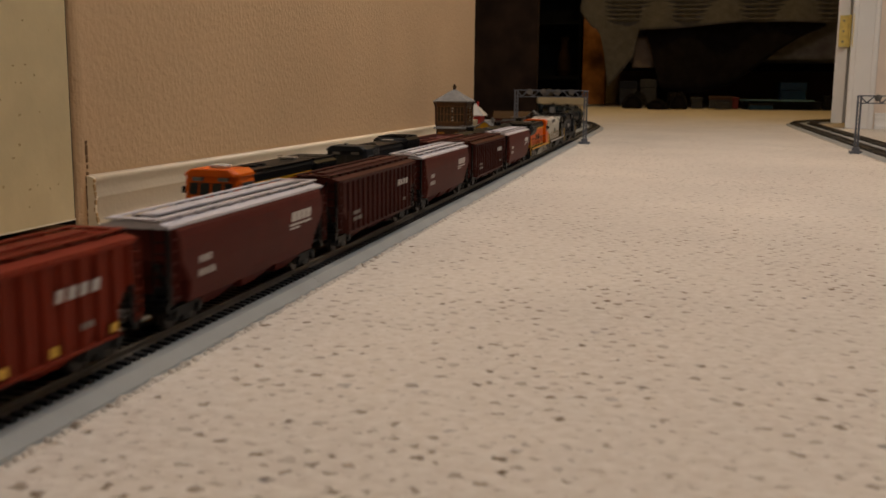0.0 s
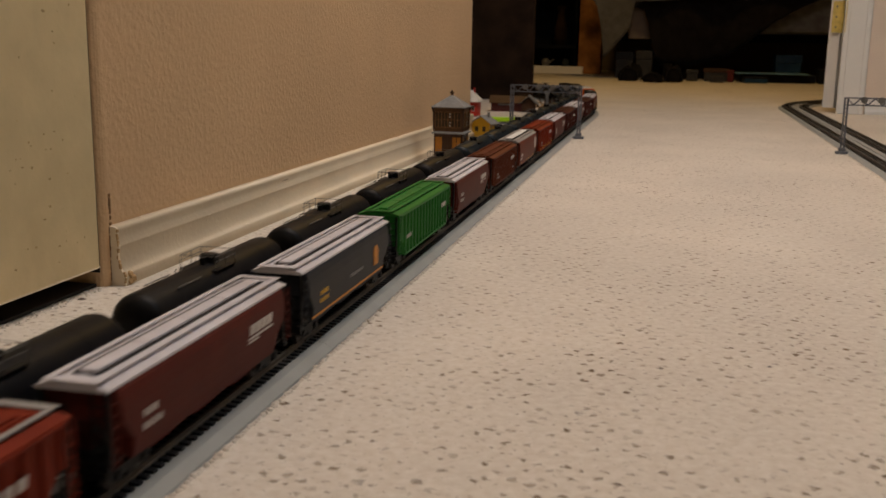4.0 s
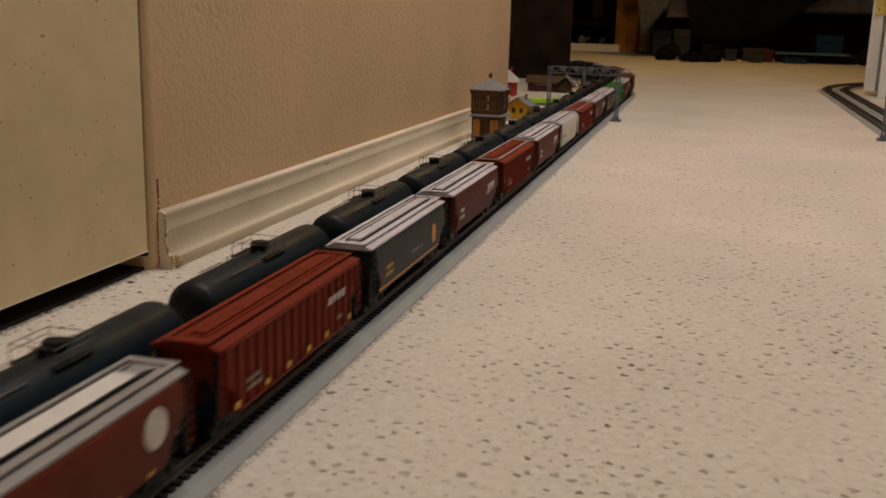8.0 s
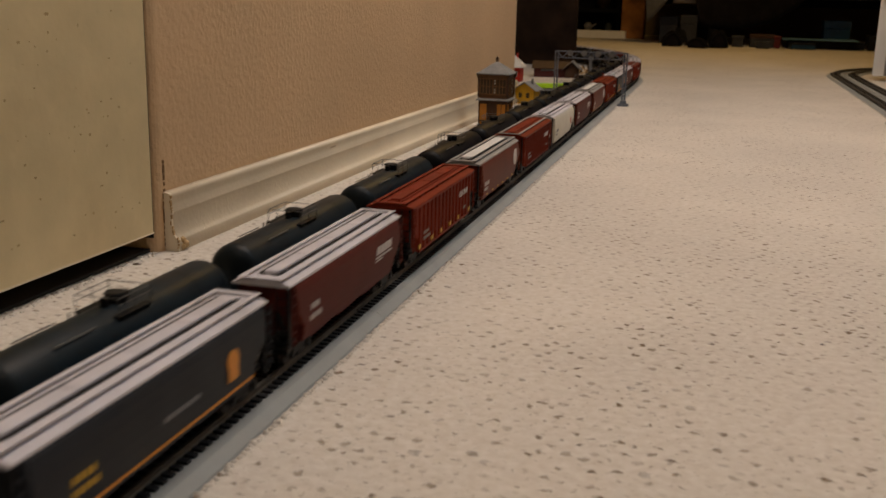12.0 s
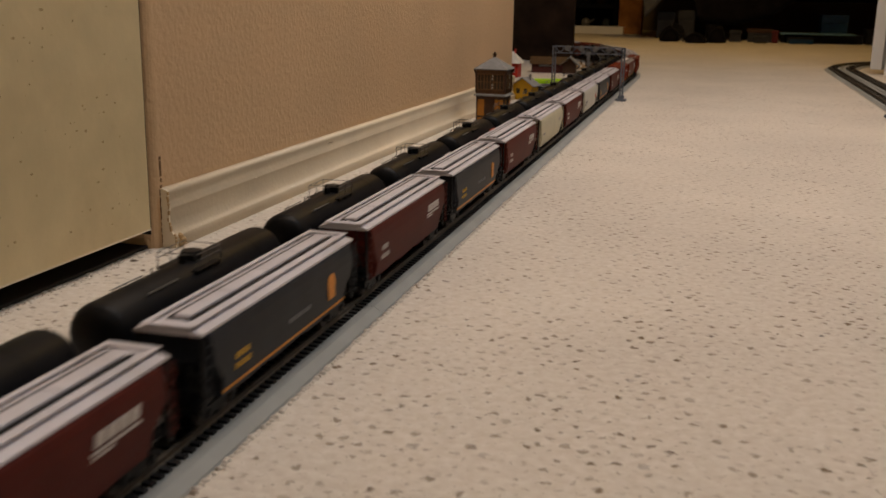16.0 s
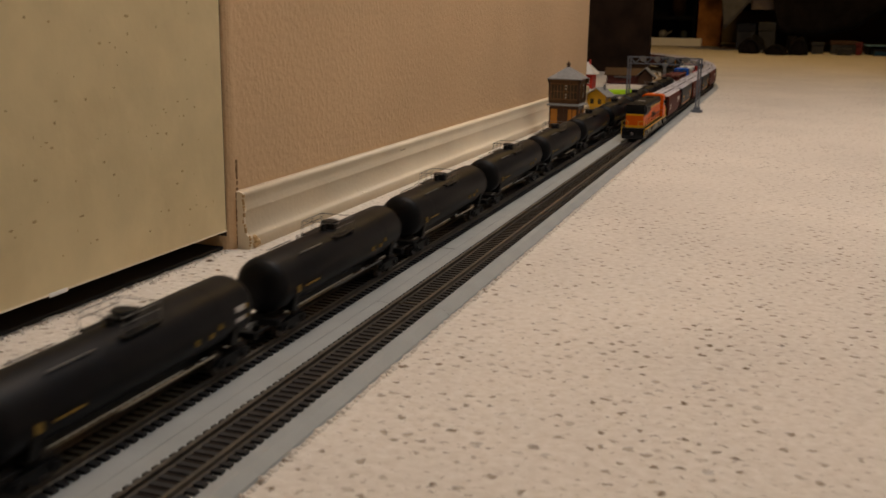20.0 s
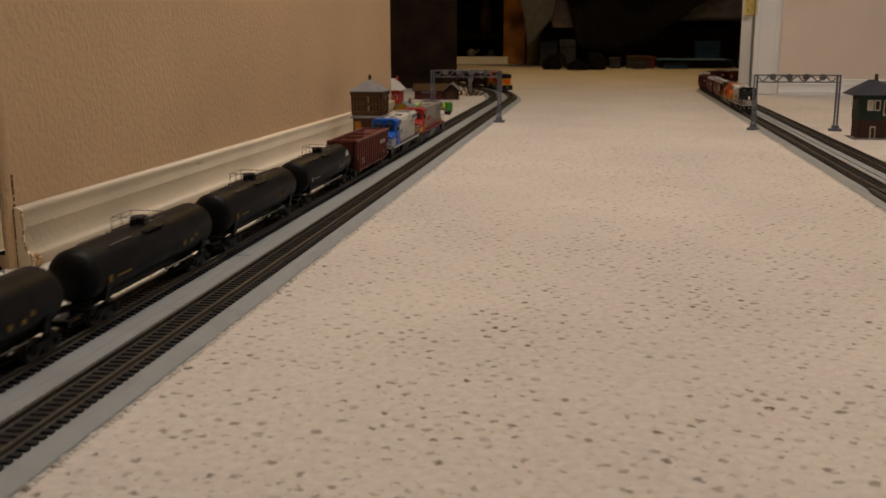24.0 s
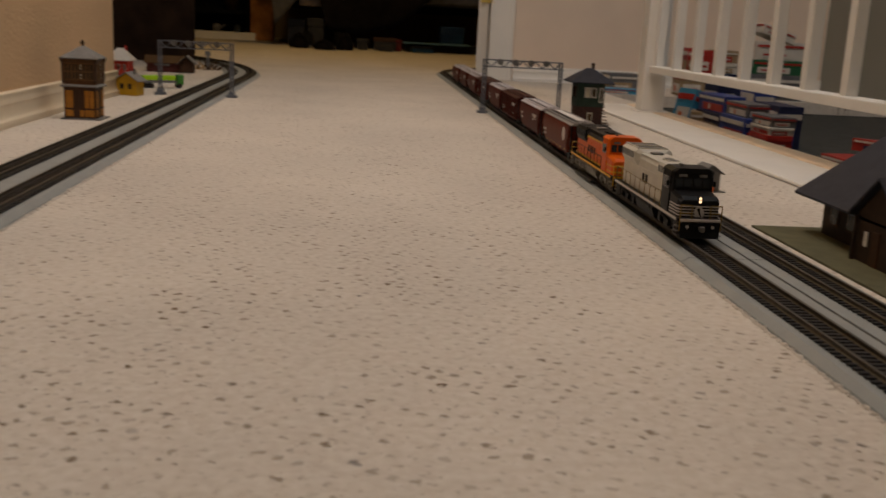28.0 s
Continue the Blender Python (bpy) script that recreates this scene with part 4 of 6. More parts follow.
material_screen = material("grey_cab_glass", (0.16, 0.155, 0.145), 0.12, vary=0.3, scale=180)
RUNGEAR = material("grey_running_gear", (0.24, 0.225, 0.20), 0.5, 0.2, vary=0.35, scale=160, wear=(0.06, 0.045, 0.03))
REDBROWN_DULL = material("dull_oxide_car", (0.135, 0.032, 0.022), 0.5, vary=0.12, scale=40)


def loco(label, hoodp, roofp, cabp, nosep, sill, rails, gear, lit, long=0.100, rt=0.0530, rw=0.0170):
    """A six-axle wide-cab diesel, cab at +y. Returns the engine and its cab, nose and hood."""
    e = thing("diesel_locomotive", label, "locomotive", "model locomotives")
    L, deck, hw, cw = long, 0.0172, 0.0128, 0.0174
    c0 = L - 0.050
    yf = c0 + 0.0230
    part("deck", box(B(), -0.0176, 0.0176, -L + 0.001, L - 0.002, 0.0138, deck, 0.0005), BLACK, e, "black walkway")
    for sx in (-1, 1):
        part("sill", box(B(), *sorted((sx * 0.0174, sx * 0.0180)), -L + 0.003, L - 0.006, 0.0150, 0.0170), sill, e, "painted side sill")
    part("end_sill", box(B(), -0.0160, 0.0160, L - 0.0025, L + 0.0002, 0.0150, 0.0168), sill, e)
    # pilots with plough and hoses
    for s in (-1, 1):
        p = loft(B(), [[(-w, s * y, z), (w, s * y, z), (w, s * (y - 0.006), z), (-w, s * (y - 0.006), z)] for z, w, y in ((0.0022, 0.0150, L + 0.0008), (0.0070, 0.0158, L - 0.0012), (0.0138, 0.0160, L - 0.0012))])
        part("pilot", p, BLACK, e, "black plough pilot")
        h = B()
        for x in (-0.0060, -0.0040, 0.0045, 0.0065):
            cyl(h, (x, s * (L + 0.0006), 0.0118), (x * 1.1, s * (L + 0.0012), 0.0058), 0.0005, n=5)
        part("air_hose", h, BLACK, e)
    # hood
    hood = part("hood", loft(B(), [[(x, y, z) for x, z in ((-hw, deck), (hw, deck), (hw, 0.0455), (hw - 0.0026, 0.0492), (-hw + 0.0026, 0.0492), (-hw, 0.0455))] for y in (-L + 0.012, c0)]), hoodp, e, "long engine hood")
    part("hood_cap", prism(B(), [(-hw - 0.0003, 0.0446), (hw + 0.0003, 0.0446), (hw + 0.0003, 0.0457), (hw - 0.0024, 0.0495), (-hw + 0.0024, 0.0495), (-hw - 0.0003, 0.0457)], "y", -L + 0.0117, c0 - 0.0003), roofp, e, "upper edge of the hood")
    part("hood_roof", box(B(), -hw + 0.0008, hw - 0.0008, -L + 0.0125, c0 - 0.0005, 0.0486, 0.0500, 0.0005), roofp, e)
    y = -L + 0.066
    while y < c0 - 0.010:
        for sx in (-1, 1):
            d = part("hood_door", box(B(), *sorted((sx * hw, sx * (hw + 0.0004))), y, y + 0.0062, 0.0190, 0.0385), hoodp, e)
            part("door_latch", box(B(), *sorted((sx * (hw + 0.0003), sx * (hw + 0.0008))), y + 0.0050, y + 0.0056, 0.0265, 0.0285), GUNMETAL, d)
        y += 0.0071
    # radiator wings at the rear
    rad = part("radiator", loft(B(), [[(-rw * f, y, rt - 0.0098), (-hw, y, rt - 0.0150), (hw, y, rt - 0.0150), (rw * f, y, rt - 0.0098), (rw * f, y, rt - 0.0022 - d), (rw * f - 0.0030, y, rt - d), (-rw * f + 0.0030, y, rt - d), (-rw * f, y, rt - 0.0022 - d)] for y, f, d in ((-L + 0.0125, 0.86, 0.0030), (-L + 0.0170, 1.0, 0.0), (-L + 0.060, 1.0, 0.0), (-L + 0.0635, 0.72, 0.0028))]), roofp, e, "flared radiator housing")
    for y0 in (0.0175, 0.0390):
        part("radiator_grille", box(B(), -0.0125, 0.0125, -L + y0, -L + y0 + 0.0175, rt, rt + 0.0004), BLACK if roofp is BLACK else GUNMETAL, rad, "dark radiator mesh")
        fr = B()
        for x0, x1, ya, yb in ((-0.0138, -0.0125, 0, 0.0175), (0.0125, 0.0138, 0, 0.0175), (-0.0138, 0.0138, -0.0012, 0), (-0.0138, 0.0138, 0.0175, 0.0187)):
            box(fr, x0, x1, -L + y0 + ya, -L + y0 + yb, rt, rt + 0.0012)
        part("grille_frame", fr, roofp, rad)
    for sx in (-1, 1):
        for k in range(6):
            y0 = -L + 0.018 + 0.0068 * k
            part("louvre", box(B(), *sorted((sx * rw, sx * (rw + 0.0003))), y0, y0 + 0.0052, rt - 0.0084, rt - 0.0030), BLACK if roofp is BLACK else GUNMETAL, rad)
    # brake cabin behind the cab, fans, exhaust and horn
    iw = 0.0150 if rt > 0.051 else hw
    part("inverter_box", prism(B(), [(-iw, 0.0430), (-hw + 0.001, 0.0400), (hw - 0.001, 0.0400), (iw, 0.0430), (iw, rt - 0.0035), (iw - 0.0012, rt - 0.0018), (-iw + 0.0012, rt - 0.0018), (-iw, rt - 0.0035)], "y", c0 - 0.024, c0 - 0.0006), roofp, e, "raised box behind the cab")
    for sx in (-1, 1) if rt > 0.051 else ():
        for k in range(3):
            part("vent", box(B(), *sorted((sx * 0.0150, sx * 0.0153)), c0 - 0.022 + 0.0072 * k, c0 - 0.0165 + 0.0072 * k, 0.0435, 0.0488), GUNMETAL, e)
    for k in range(2):
        y0 = c0 - 0.044 + 0.013 * k
        fan = part("roof_fan", cyl(B(), (0, y0, 0.0498), (0, y0, 0.0512), 0.0056, 0.0052, n=20), roofp, e)
        part("fan_mesh", cyl(B(), (0, y0, 0.0512), (0, y0, 0.0514), 0.0044, n=18), BLACK if roofp is BLACK else GUNMETAL, fan)
    part("exhaust_stack", box(B(), -0.0052, 0.0052, -L + 0.066, -L + 0.075, 0.0498, 0.0520, 0.0008), WARMSILVER if roofp is BLACK else GUNMETAL, e, "metal exhaust stack")
    # cab
    sect = [(-cw, deck), (cw, deck), (cw, 0.0450), (cw - 0.0012, 0.0485), (-cw + 0.0012, 0.0485), (-cw, 0.0450)]
    cab = part("cab", prism(B(), sect, "y", c0, c0 + 0.0195), cabp, e, "wide cab")
    part("cab_front", loft(B(), [[(-cw, c0 + 0.0193, 0.0320), (cw, c0 + 0.0193, 0.0320), (cw * 0.97, c0 + 0.0193, 0.0484), (-cw * 0.97, c0 + 0.0193, 0.0484)], [(-cw * 0.92, yf + 0.0010, 0.0320), (cw * 0.92, yf + 0.0010, 0.0320), (cw * 0.86, yf - 0.0016, 0.0484), (-cw * 0.86, yf - 0.0016, 0.0484)]]), cabp, cab)
    part("cab_roof", loft(B(), [[(-w, y, z) for w, y in ((w0, c0 - 0.0012), (-w0, c0 - 0.0012), (-w0, yf - 0.0022), (-w0 * 0.86, yf + 0.0006), (w0 * 0.86, yf + 0.0006), (w0, yf - 0.0022))] for w0, z in ((cw, 0.0484), (cw - 0.0004, 0.0500), (cw - 0.0040, 0.0524))]), cabp, cab, "arched cab roof")
    part("horn", box(B(), 0.0040, 0.0064, c0 + 0.004, c0 + 0.0085, 0.0522, 0.0540, 0.0004), GUNMETAL, e)
    for x0, x1 in ((-0.0136, -0.0082), (-0.0070, -0.0008), (0.0008, 0.0070), (0.0082, 0.0136)):
        g = loft(B(), [[(x0, yf + 0.0012 - 0.0026 * (z - 0.0320) / 0.0164 - 0.003 * dy, z), (x1, yf + 0.0012 - 0.0026 * (z - 0.0320) / 0.0164 - 0.003 * dy, z), (x1, yf + 0.0016 - 0.0026 * (z - 0.0320) / 0.0164, z), (x0, yf + 0.0016 - 0.0026 * (z - 0.0320) / 0.0164, z)] for z, dy in ((0.0376, 1), (0.0446, 1))])
        part("windscreen", g, GLASS, cab, "dark windscreen")
    for sx in (-1, 1):
        part("number_board", box(B(), *sorted((sx * 0.0050, sx * 0.0112)), yf - 0.0016, yf + 0.0004, 0.0456, 0.0478), material_screen, cab, "pale lit number board")
        for y0 in (c0 + 0.0030, c0 + 0.0105):
            w = part("window_frame", box(B(), *sorted((sx * cw, sx * (cw + 0.0003))), y0 - 0.0006, y0 + 0.0066, 0.0354, 0.0446), GUNMETAL, cab)
            part("cab_window", box(B(), *sorted((sx * (cw + 0.0002), sx * (cw + 0.0005))), y0, y0 + 0.0060, 0.0362, 0.0438), GLASS, w)
        part("mirror", box(B(), *sorted((sx * (cw + 0.0004), sx * (cw + 0.0026))), c0 + 0.0190, c0 + 0.0196, 0.0380, 0.0420), BLACK, cab)
    # nose: broad, with a sloping top
    yn = L - 0.0060
    nose = part("nose", loft(B(), [[(-w, y, deck - 0.001), (w, y, deck - 0.001), (w, y, z0), (w - 0.0022, y, z1), (-w + 0.0022, y, z1), (-w, y, z0)] for y, w, z0, z1 in ((yf - 0.001, 0.0168, 0.0332, 0.0356), (L - 0.0100, 0.0164, 0.0310, 0.0334), (yn, 0.0152, 0.0292, 0.0306))]), nosep, e, "broad sloping nose")
    for z in (0.0322, 0.0297):
        b = cyl(B(), (0, yn - 0.010, z), (0, yn + 0.0006, z), 0.0014, n=14)
        part("headlight_rim", b, BLACK, nose)
        part("headlight", cyl(B(), (0, yn + 0.0004, z), (0, yn + 0.0009, z), 0.0011, n=12), HEADLIGHT if lit else DECALWHITE, nose, "round headlight")
    for sx in (-1, 1):
        part("ditch_light", cyl(B(), (sx * 0.0100, L - 0.0014, 0.0108), (sx * 0.0100, L + 0.0004, 0.0108), 0.0012, n=10), DECALWHITE, e)
    # handrails, stanchions and steps
    for sx in (-1, 1):
        x = sx * 0.0172
        hr = cyl(B(), (x, -L + 0.006, 0.0300), (x, c0 - 0.002, 0.0300), 0.0003, n=5)
        for k in range(10):
            y = -L + 0.006 + k * (c0 - 0.008 + L) / 9
            cyl(hr, (x, y, deck), (x, y, 0.0300), 0.0003, n=5)
        part("handrail", hr, rails, e, "wire handrail")
        for s in (-1, 1):
            g = B()
            for u in (0.94, 0.42):
                cyl(g, (x * u, s * (L - 0.0005), 0.0075 if u > 0.9 else deck), (x * u, s * (L - 0.0005), 0.0275), 0.00045, n=5)
            cyl(g, (x * 0.94, s * (L - 0.0005), 0.0275), (x * 0.42, s * (L - 0.0005), 0.0275), 0.00045, n=5)
            cyl(g, (x * 0.94, s * (L - 0.0005), 0.0215), (x * 0.42, s * (L - 0.0005), 0.0215), 0.0004, n=5)
            part("end_rail", g, rails if rails is not BLACK else DECALYELLOW, e, "yellow end railing")
            st = B()
            for z in (0.0036, 0.0070, 0.0104):
                box(st, x * 0.93 - 0.0018, x * 0.93 + 0.0018, s * (L - 0.0060) - 0.004, s * (L - 0.0060) + 0.004, z, z + 0.0007)
            box(st, x * 0.93 - 0.0018, x * 0.93 + 0.0018, s * (L - 0.0102) - 0.0003, s * (L - 0.0102) + 0.0003, 0.0036, 0.0138)
            part("step", st, gear if gear is not BLACK else GUNMETAL, e)
    part("fuel_tank", prism(B(), [(-0.0166, 0.0100), (-0.0140, 0.0034), (0.0140, 0.0034), (0.0166, 0.0100), (0.0166, 0.0130), (-0.0166, 0.0130)], "y", -0.026, 0.026), gear, e)
    for sx in (-1, 1):
        part("air_reservoir", cyl(B(), (sx * 0.0156, -0.022, 0.0122), (sx * 0.0156, 0.020, 0.0122), 0.0021, n=10), gear, e)
        for s in (-1, 1):
            tr = B()
            for k in range(3):
                y = s * 0.062 - 0.021 + 0.021 * k
                box(tr, *sorted((sx * 0.0118, sx * 0.0148)), y - 0.0035, y + 0.0035, 0.0042, 0.0100, 0.0006)
            box(tr, *sorted((sx * 0.0118, sx * 0.0136)), s * 0.062 - 0.028, s * 0.062 + 0.028, 0.0092, 0.0118, 0.0006)
            cyl(tr, (sx * 0.0142, s * 0.062 - 0.016, 0.0112), (sx * 0.0142, s * 0.062 + 0.006, 0.0090), 0.0013, n=8)
            part("truck_sideframe", tr, gear, e, "cast truck sideframe")
    truck(e, 0.062, 3, 0.042, gear)
    truck(e, -0.062, 3, 0.042, gear)
    couplers(e, L + 0.004)
    return e, cab, nose


def nose_stripes(nose, L, zs, thick, mat, label, upto=0.0155):
    """Level stripes round the front of a nose."""
    yn, yf = L - 0.0060, L - 0.028
    for z in zs:
        s = box(B(), -0.0150, 0.0150, yn - 0.0002, yn + 0.0004, z, z + thick)
        for sx in (-1, 1):
            loft(s, [[(sx * w0, y, z), (sx * (w0 + 0.0004), y, z), (sx * (w0 + 0.0004), y, z + thick), (sx * w0, y, z + thick)] for w0, y in ((0.0167, yf), (0.0163, L - 0.0100), (0.0151, yn))])
        part("nose_stripe", s, mat, nose, label)


def side_panel(e, name, outline, x, mat, label):
    """The same flat shape on both sides of an engine; outline in y and z."""
    for sx in (-1, 1):
        part(name, prism(B(), outline, "x", *sorted((sx * x, sx * (x + 0.0004)))), mat, e, label)


def road_name(e, y0, y1, z, h, n, mat):
    for side in (1, -1):
        bars(e, side * 0.0133, glyph_row(y0 * side, y1 * side, z, h, n), mat, "lettering", "road name as block shapes")


def orange_loco(long=0.100, nosep=ORANGE):
    L = long
    e, cab, nose = loco("bright orange and black diesel locomotive with yellow stripes", ORANGE, BLACK, ORANGE, nosep, YELLOW, BLACK, RUNGEAR, False, L, 0.0490, 0.0160)
    c0 = L - 0.050
    # black upper hood with a yellow line that sweeps down towards the rear
    side_panel(e, "hood_top_band", [(-L + 0.012, 0.0384), (-L + 0.050, 0.0384), (-L + 0.066, 0.0425), (c0, 0.0425), (c0, 0.0470), (-L + 0.012, 0.0470)], 0.0129, BLACK, "black upper band of the hood")
    side_panel(e, "hood_stripe", [(-L + 0.050, 0.0365), (-L + 0.066, 0.0406), (c0, 0.0406), (c0, 0.0424), (-L + 0.065, 0.0424), (-L + 0.048, 0.0383)], 0.0130, YELLOW, "yellow stripe along the hood")
    side_panel(e, "hood_foot_stripe", [(-L + 0.012, 0.0174), (c0, 0.0174), (c0, 0.0192), (-L + 0.012, 0.0192)], 0.0132, YELLOW, "yellow stripe at the hood's foot")
    part("rear_panel", box(B(), -0.0126, 0.0126, -L + 0.0114, -L + 0.0119, 0.0172, 0.0346), ORANGE, e)
    part("rear_cap", box(B(), -0.0128, 0.0128, -L + 0.0110, -L + 0.0115, 0.0346, 0.0372), YELLOW, e, "yellow band on the rear of the hood")
    part("rear_top", box(B(), -0.0130, 0.0130, -L + 0.0108, -L + 0.0114, 0.0372, 0.0497), BLACK, e, "black upper rear of the hood")
    part("rear_foot", box(B(), -0.0128, 0.0128, -L + 0.0110, -L + 0.0115, 0.0172, 0.0204), YELLOW, e)
    if nosep is ORANGE:
        nose_stripes(nose, L, (0.0196, 0.0252), 0.0012, YELLOW, "yellow nose stripe")
    else:
        part("roof_beacon", box(B(), -0.0050, 0.0050, L - 0.046, L - 0.036, 0.0523, 0.0545, 0.0008), DECALWHITE, cab, "white box on the cab roof")
    road_name(e, -0.030, 0.008, 0.0260, 0.0070, 4, BLACK)
    return e


def silver_loco(lit=True):
    L = 0.100
    e, cab, nose = loco("silver-grey diesel locomotive with black cab and white nose stripes", SILVER, SILVER, BLACK, BLACK, DECALWHITE, DULLYELLOW, BLACK, lit)
    nose_stripes(nose, L, [0.0186 + 0.0023 * k for k in range(4)], 0.0008, DECALWHITE, "white nose stripe")
    part("emblem", prism(B(), [(-0.0035, 0.0178), (0.0030, 0.0178), (0.0040, 0.0225), (0.0020, 0.0268), (-0.0010, 0.0262), (-0.0040, 0.0215)], "y", L - 0.0054, L - 0.0050), DECALWHITE, nose, "white emblem on the nose")
    part("emblem_mark", prism(B(), [(-0.0016, 0.0182), (-0.0006, 0.0182), (0.0012, 0.0222), (0.0026, 0.0240), (0.0002, 0.0252), (-0.0004, 0.0222)], "y", L - 0.0050, L - 0.0047), BLACK, nose)
    road_name(e, -0.022, -0.002, 0.0270, 0.0075, 2, BLACK)
    return e


def blue_loco():
    L = 0.100
    e, cab, nose = loco("blue-cabbed pale grey diesel locomotive with white stripes", SILVER, SILVER, LOCOBLUE, LOCOBLUE, DECALWHITE, SILVER, BLACK, False)
    side_panel(e, "hood_sweep", [(0.050, 0.0174), (0.050, 0.0360), (0.044, 0.0345), (0.036, 0.0290), (0.030, 0.0270), (0.022, 0.0174)], 0.0133, LOCOBLUE, "blue sweep at the hood's front")
    nose_stripes(nose, L, [0.0178 + 0.0021 * k for k in range(5)], 0.0011, DECALWHITE, "white nose stripe")
    road_name(e, -0.026, -0.006, 0.0270, 0.0075, 2, material_grey)
    return e


def red_loco():
    L = 0.118
    e, cab, nose = loco("red and dull silver diesel locomotive with yellow nose", WARMSILVER, WARMSILVER, LOCORED, LOCORED, LOCORED, WARMSILVER, material_grey, True, L)
    side_panel(e, "hood_band", [(-L + 0.012, 0.0172), (L - 0.050, 0.0172), (L - 0.050, 0.0235), (-L + 0.012, 0.0235)], 0.0133, LOCORED, "red band along the hood's foot")
    nose_stripes(nose, L, [0.0180 + 0.0022 * k for k in range(3)], 0.0021, YELLOW, "yellow band round the nose")
    nose_stripes(nose, L, (0.0250,), 0.0008, BLACK, "thin black line over the yellow")
    for sx in (-1, 1):
        part("cab_sign", box(B(), *sorted((sx * 0.0178, sx * 0.0181)), L - 0.048, L - 0.034, 0.0230, 0.0270), YELLOW, cab, "yellow panel under the cab window")
    road_name(e, -0.036, 0.006, 0.0290, 0.0060, 6, LOCORED)
    return e


def dark_loco(long=0.100):
    e, cab, nose = loco("dark charcoal diesel locomotive with black roof", DKGREY, BLACK, DKGREY, DKGREY, BLACK, BLACK, BLACK, False, long)
    road_name(e, -0.020, 0.010, 0.0270, 0.0070, 3, DECALWHITE)
    return e


PITCH = 0.206


def roll(protos, key, make):
    """The first of a kind is built, the rest are copies of it."""
    if key in protos:
        return copy_thing(protos[key], pose(0, 0, 0))
    protos[key] = make()
    return protos[key]


# order behind the three leading engines
GRAIN = "ndndnromngknswnsnkronvsornkvncnknkn"
protos = {}
grain_train, oil_train, return_train = [], [], []
for k, c in enumerate(GRAIN):
    car = roll(protos, c, lambda c=c: hopper(STYLES[c]))
    grain_train.append((car, -PITCH * (k + 1) - PITCH / 2 + 0.006, 1))
lead = [roll(protos, "orange", orange_loco), roll(protos, "silver", silver_loco), roll(protos, "dark", dark_loco)]
for k, e in enumerate(lead):
    grain_train.append((e, -PITCH + 0.108 + 0.21 * k, 1))
grain_train.append((orange_loco(0.122), -PITCH * (len(GRAIN) + 1) - 0.127, 1))

TANKS = 34
for j in range(TANKS):
    kind = {0: 2, 9: 5, 11: 3, 12: 4}.get(j, (1, 0, 1, 0, 0)[j % 5] + (10 if 17 < j < 28 else 0))
    car = roll(protos, ("tank", kind), lambda kind=kind: tank_car(kind))
    oil_train.append((car, -0.2045 * j, -1))
end_box = roll(protos, "oxide", lambda: hopper((REDBROWN_DULL, REDBROWN_DULL, True, "open", "dull red ribbed open hopper behind the tank cars")))
oil_train.append((end_box, 0.1915, -1))
oil_train.append((roll(protos, "blue", blue_loco), 0.1915 + 0.209, -1))
oil_train.append((roll(protos, "red", red_loco), 0.1915 + 0.209 + 0.226, -1))
first = -0.2045 * (TANKS - 1)
oil_train.append((roll(protos, "oxide", None), first - 0.2055, -1))
oil_train.append((dark_loco(0.110), first - 0.2055 - 0.212, -1))
oil_train.append((orange_loco(0.110, DKGREY), first - 0.2055 - 0.212 - 0.244, -1))

return_train.append((roll(protos, "silver", silver_loco), 0.104, -1))
return_train.append((roll(protos, "orange", orange_loco), 0.104 + 0.211, -1))
for k, c in enumerate("ondndnnn"):
    return_train.append((roll(protos, c, None), 0.104 + 0.211 + 0.209 + PITCH * k, -1))


# ---- things beside the tracks ----
CLAY = material("grey_shingle_roof", (0.20, 0.195, 0.19), 0.75, vary=0.15, scale=120, bump=0.0004, bump_scale=700)
SLATE = material("dark_slate_roof", (0.030, 0.031, 0.042), 0.8, vary=0.15, scale=90, bump=0.0004, bump_scale=700)
DKWOOD = material("dark_brown_clapboard", (0.055, 0.024, 0.010), 0.6, vary=0.2, scale=120)
OCHRE = material("ochre_panel", (0.42, 0.17, 0.020), 0.55, vary=0.15, scale=90)
FRAMETAN = material("warm_brown_frame", (0.17, 0.075, 0.022), 0.6, vary=0.2, scale=90)
WINDOW = material("dull_window", (0.045, 0.032, 0.018), 0.25, vary=0.2, scale=60)
PANEWHITE = material("bright_window_card", (0.55, 0.52, 0.40), 0.5, vary=0.15, scale=90)
DKGREEN = material("dark_green_siding", (0.018, 0.040, 0.030), 0.6, vary=0.2, scale=90)
OLIVE = material("olive_base_card", (0.105, 0.100, 0.055), 0.85, vary=0.15, scale=60, bump=0.0003)
SHEDYELLOW = material("yellow_siding", (0.50, 0.28, 0.012), 0.55, vary=0.1, scale=60)
BARNRED = material("barn_red_siding", (0.45, 0.030, 0.018), 0.5, vary=0.1, scale=60)
SNOWROOF = material("white_roof", (0.66, 0.62, 0.56), 0.6, vary=0.06, scale=60)
LIME = material("lime_plastic", (0.36, 0.62, 0.015), 0.45, vary=0.08, scale=60)
GREYCARD = material("grey_clapboard", (0.15, 0.145, 0.14), 0.65, vary=0.12, scale=60)


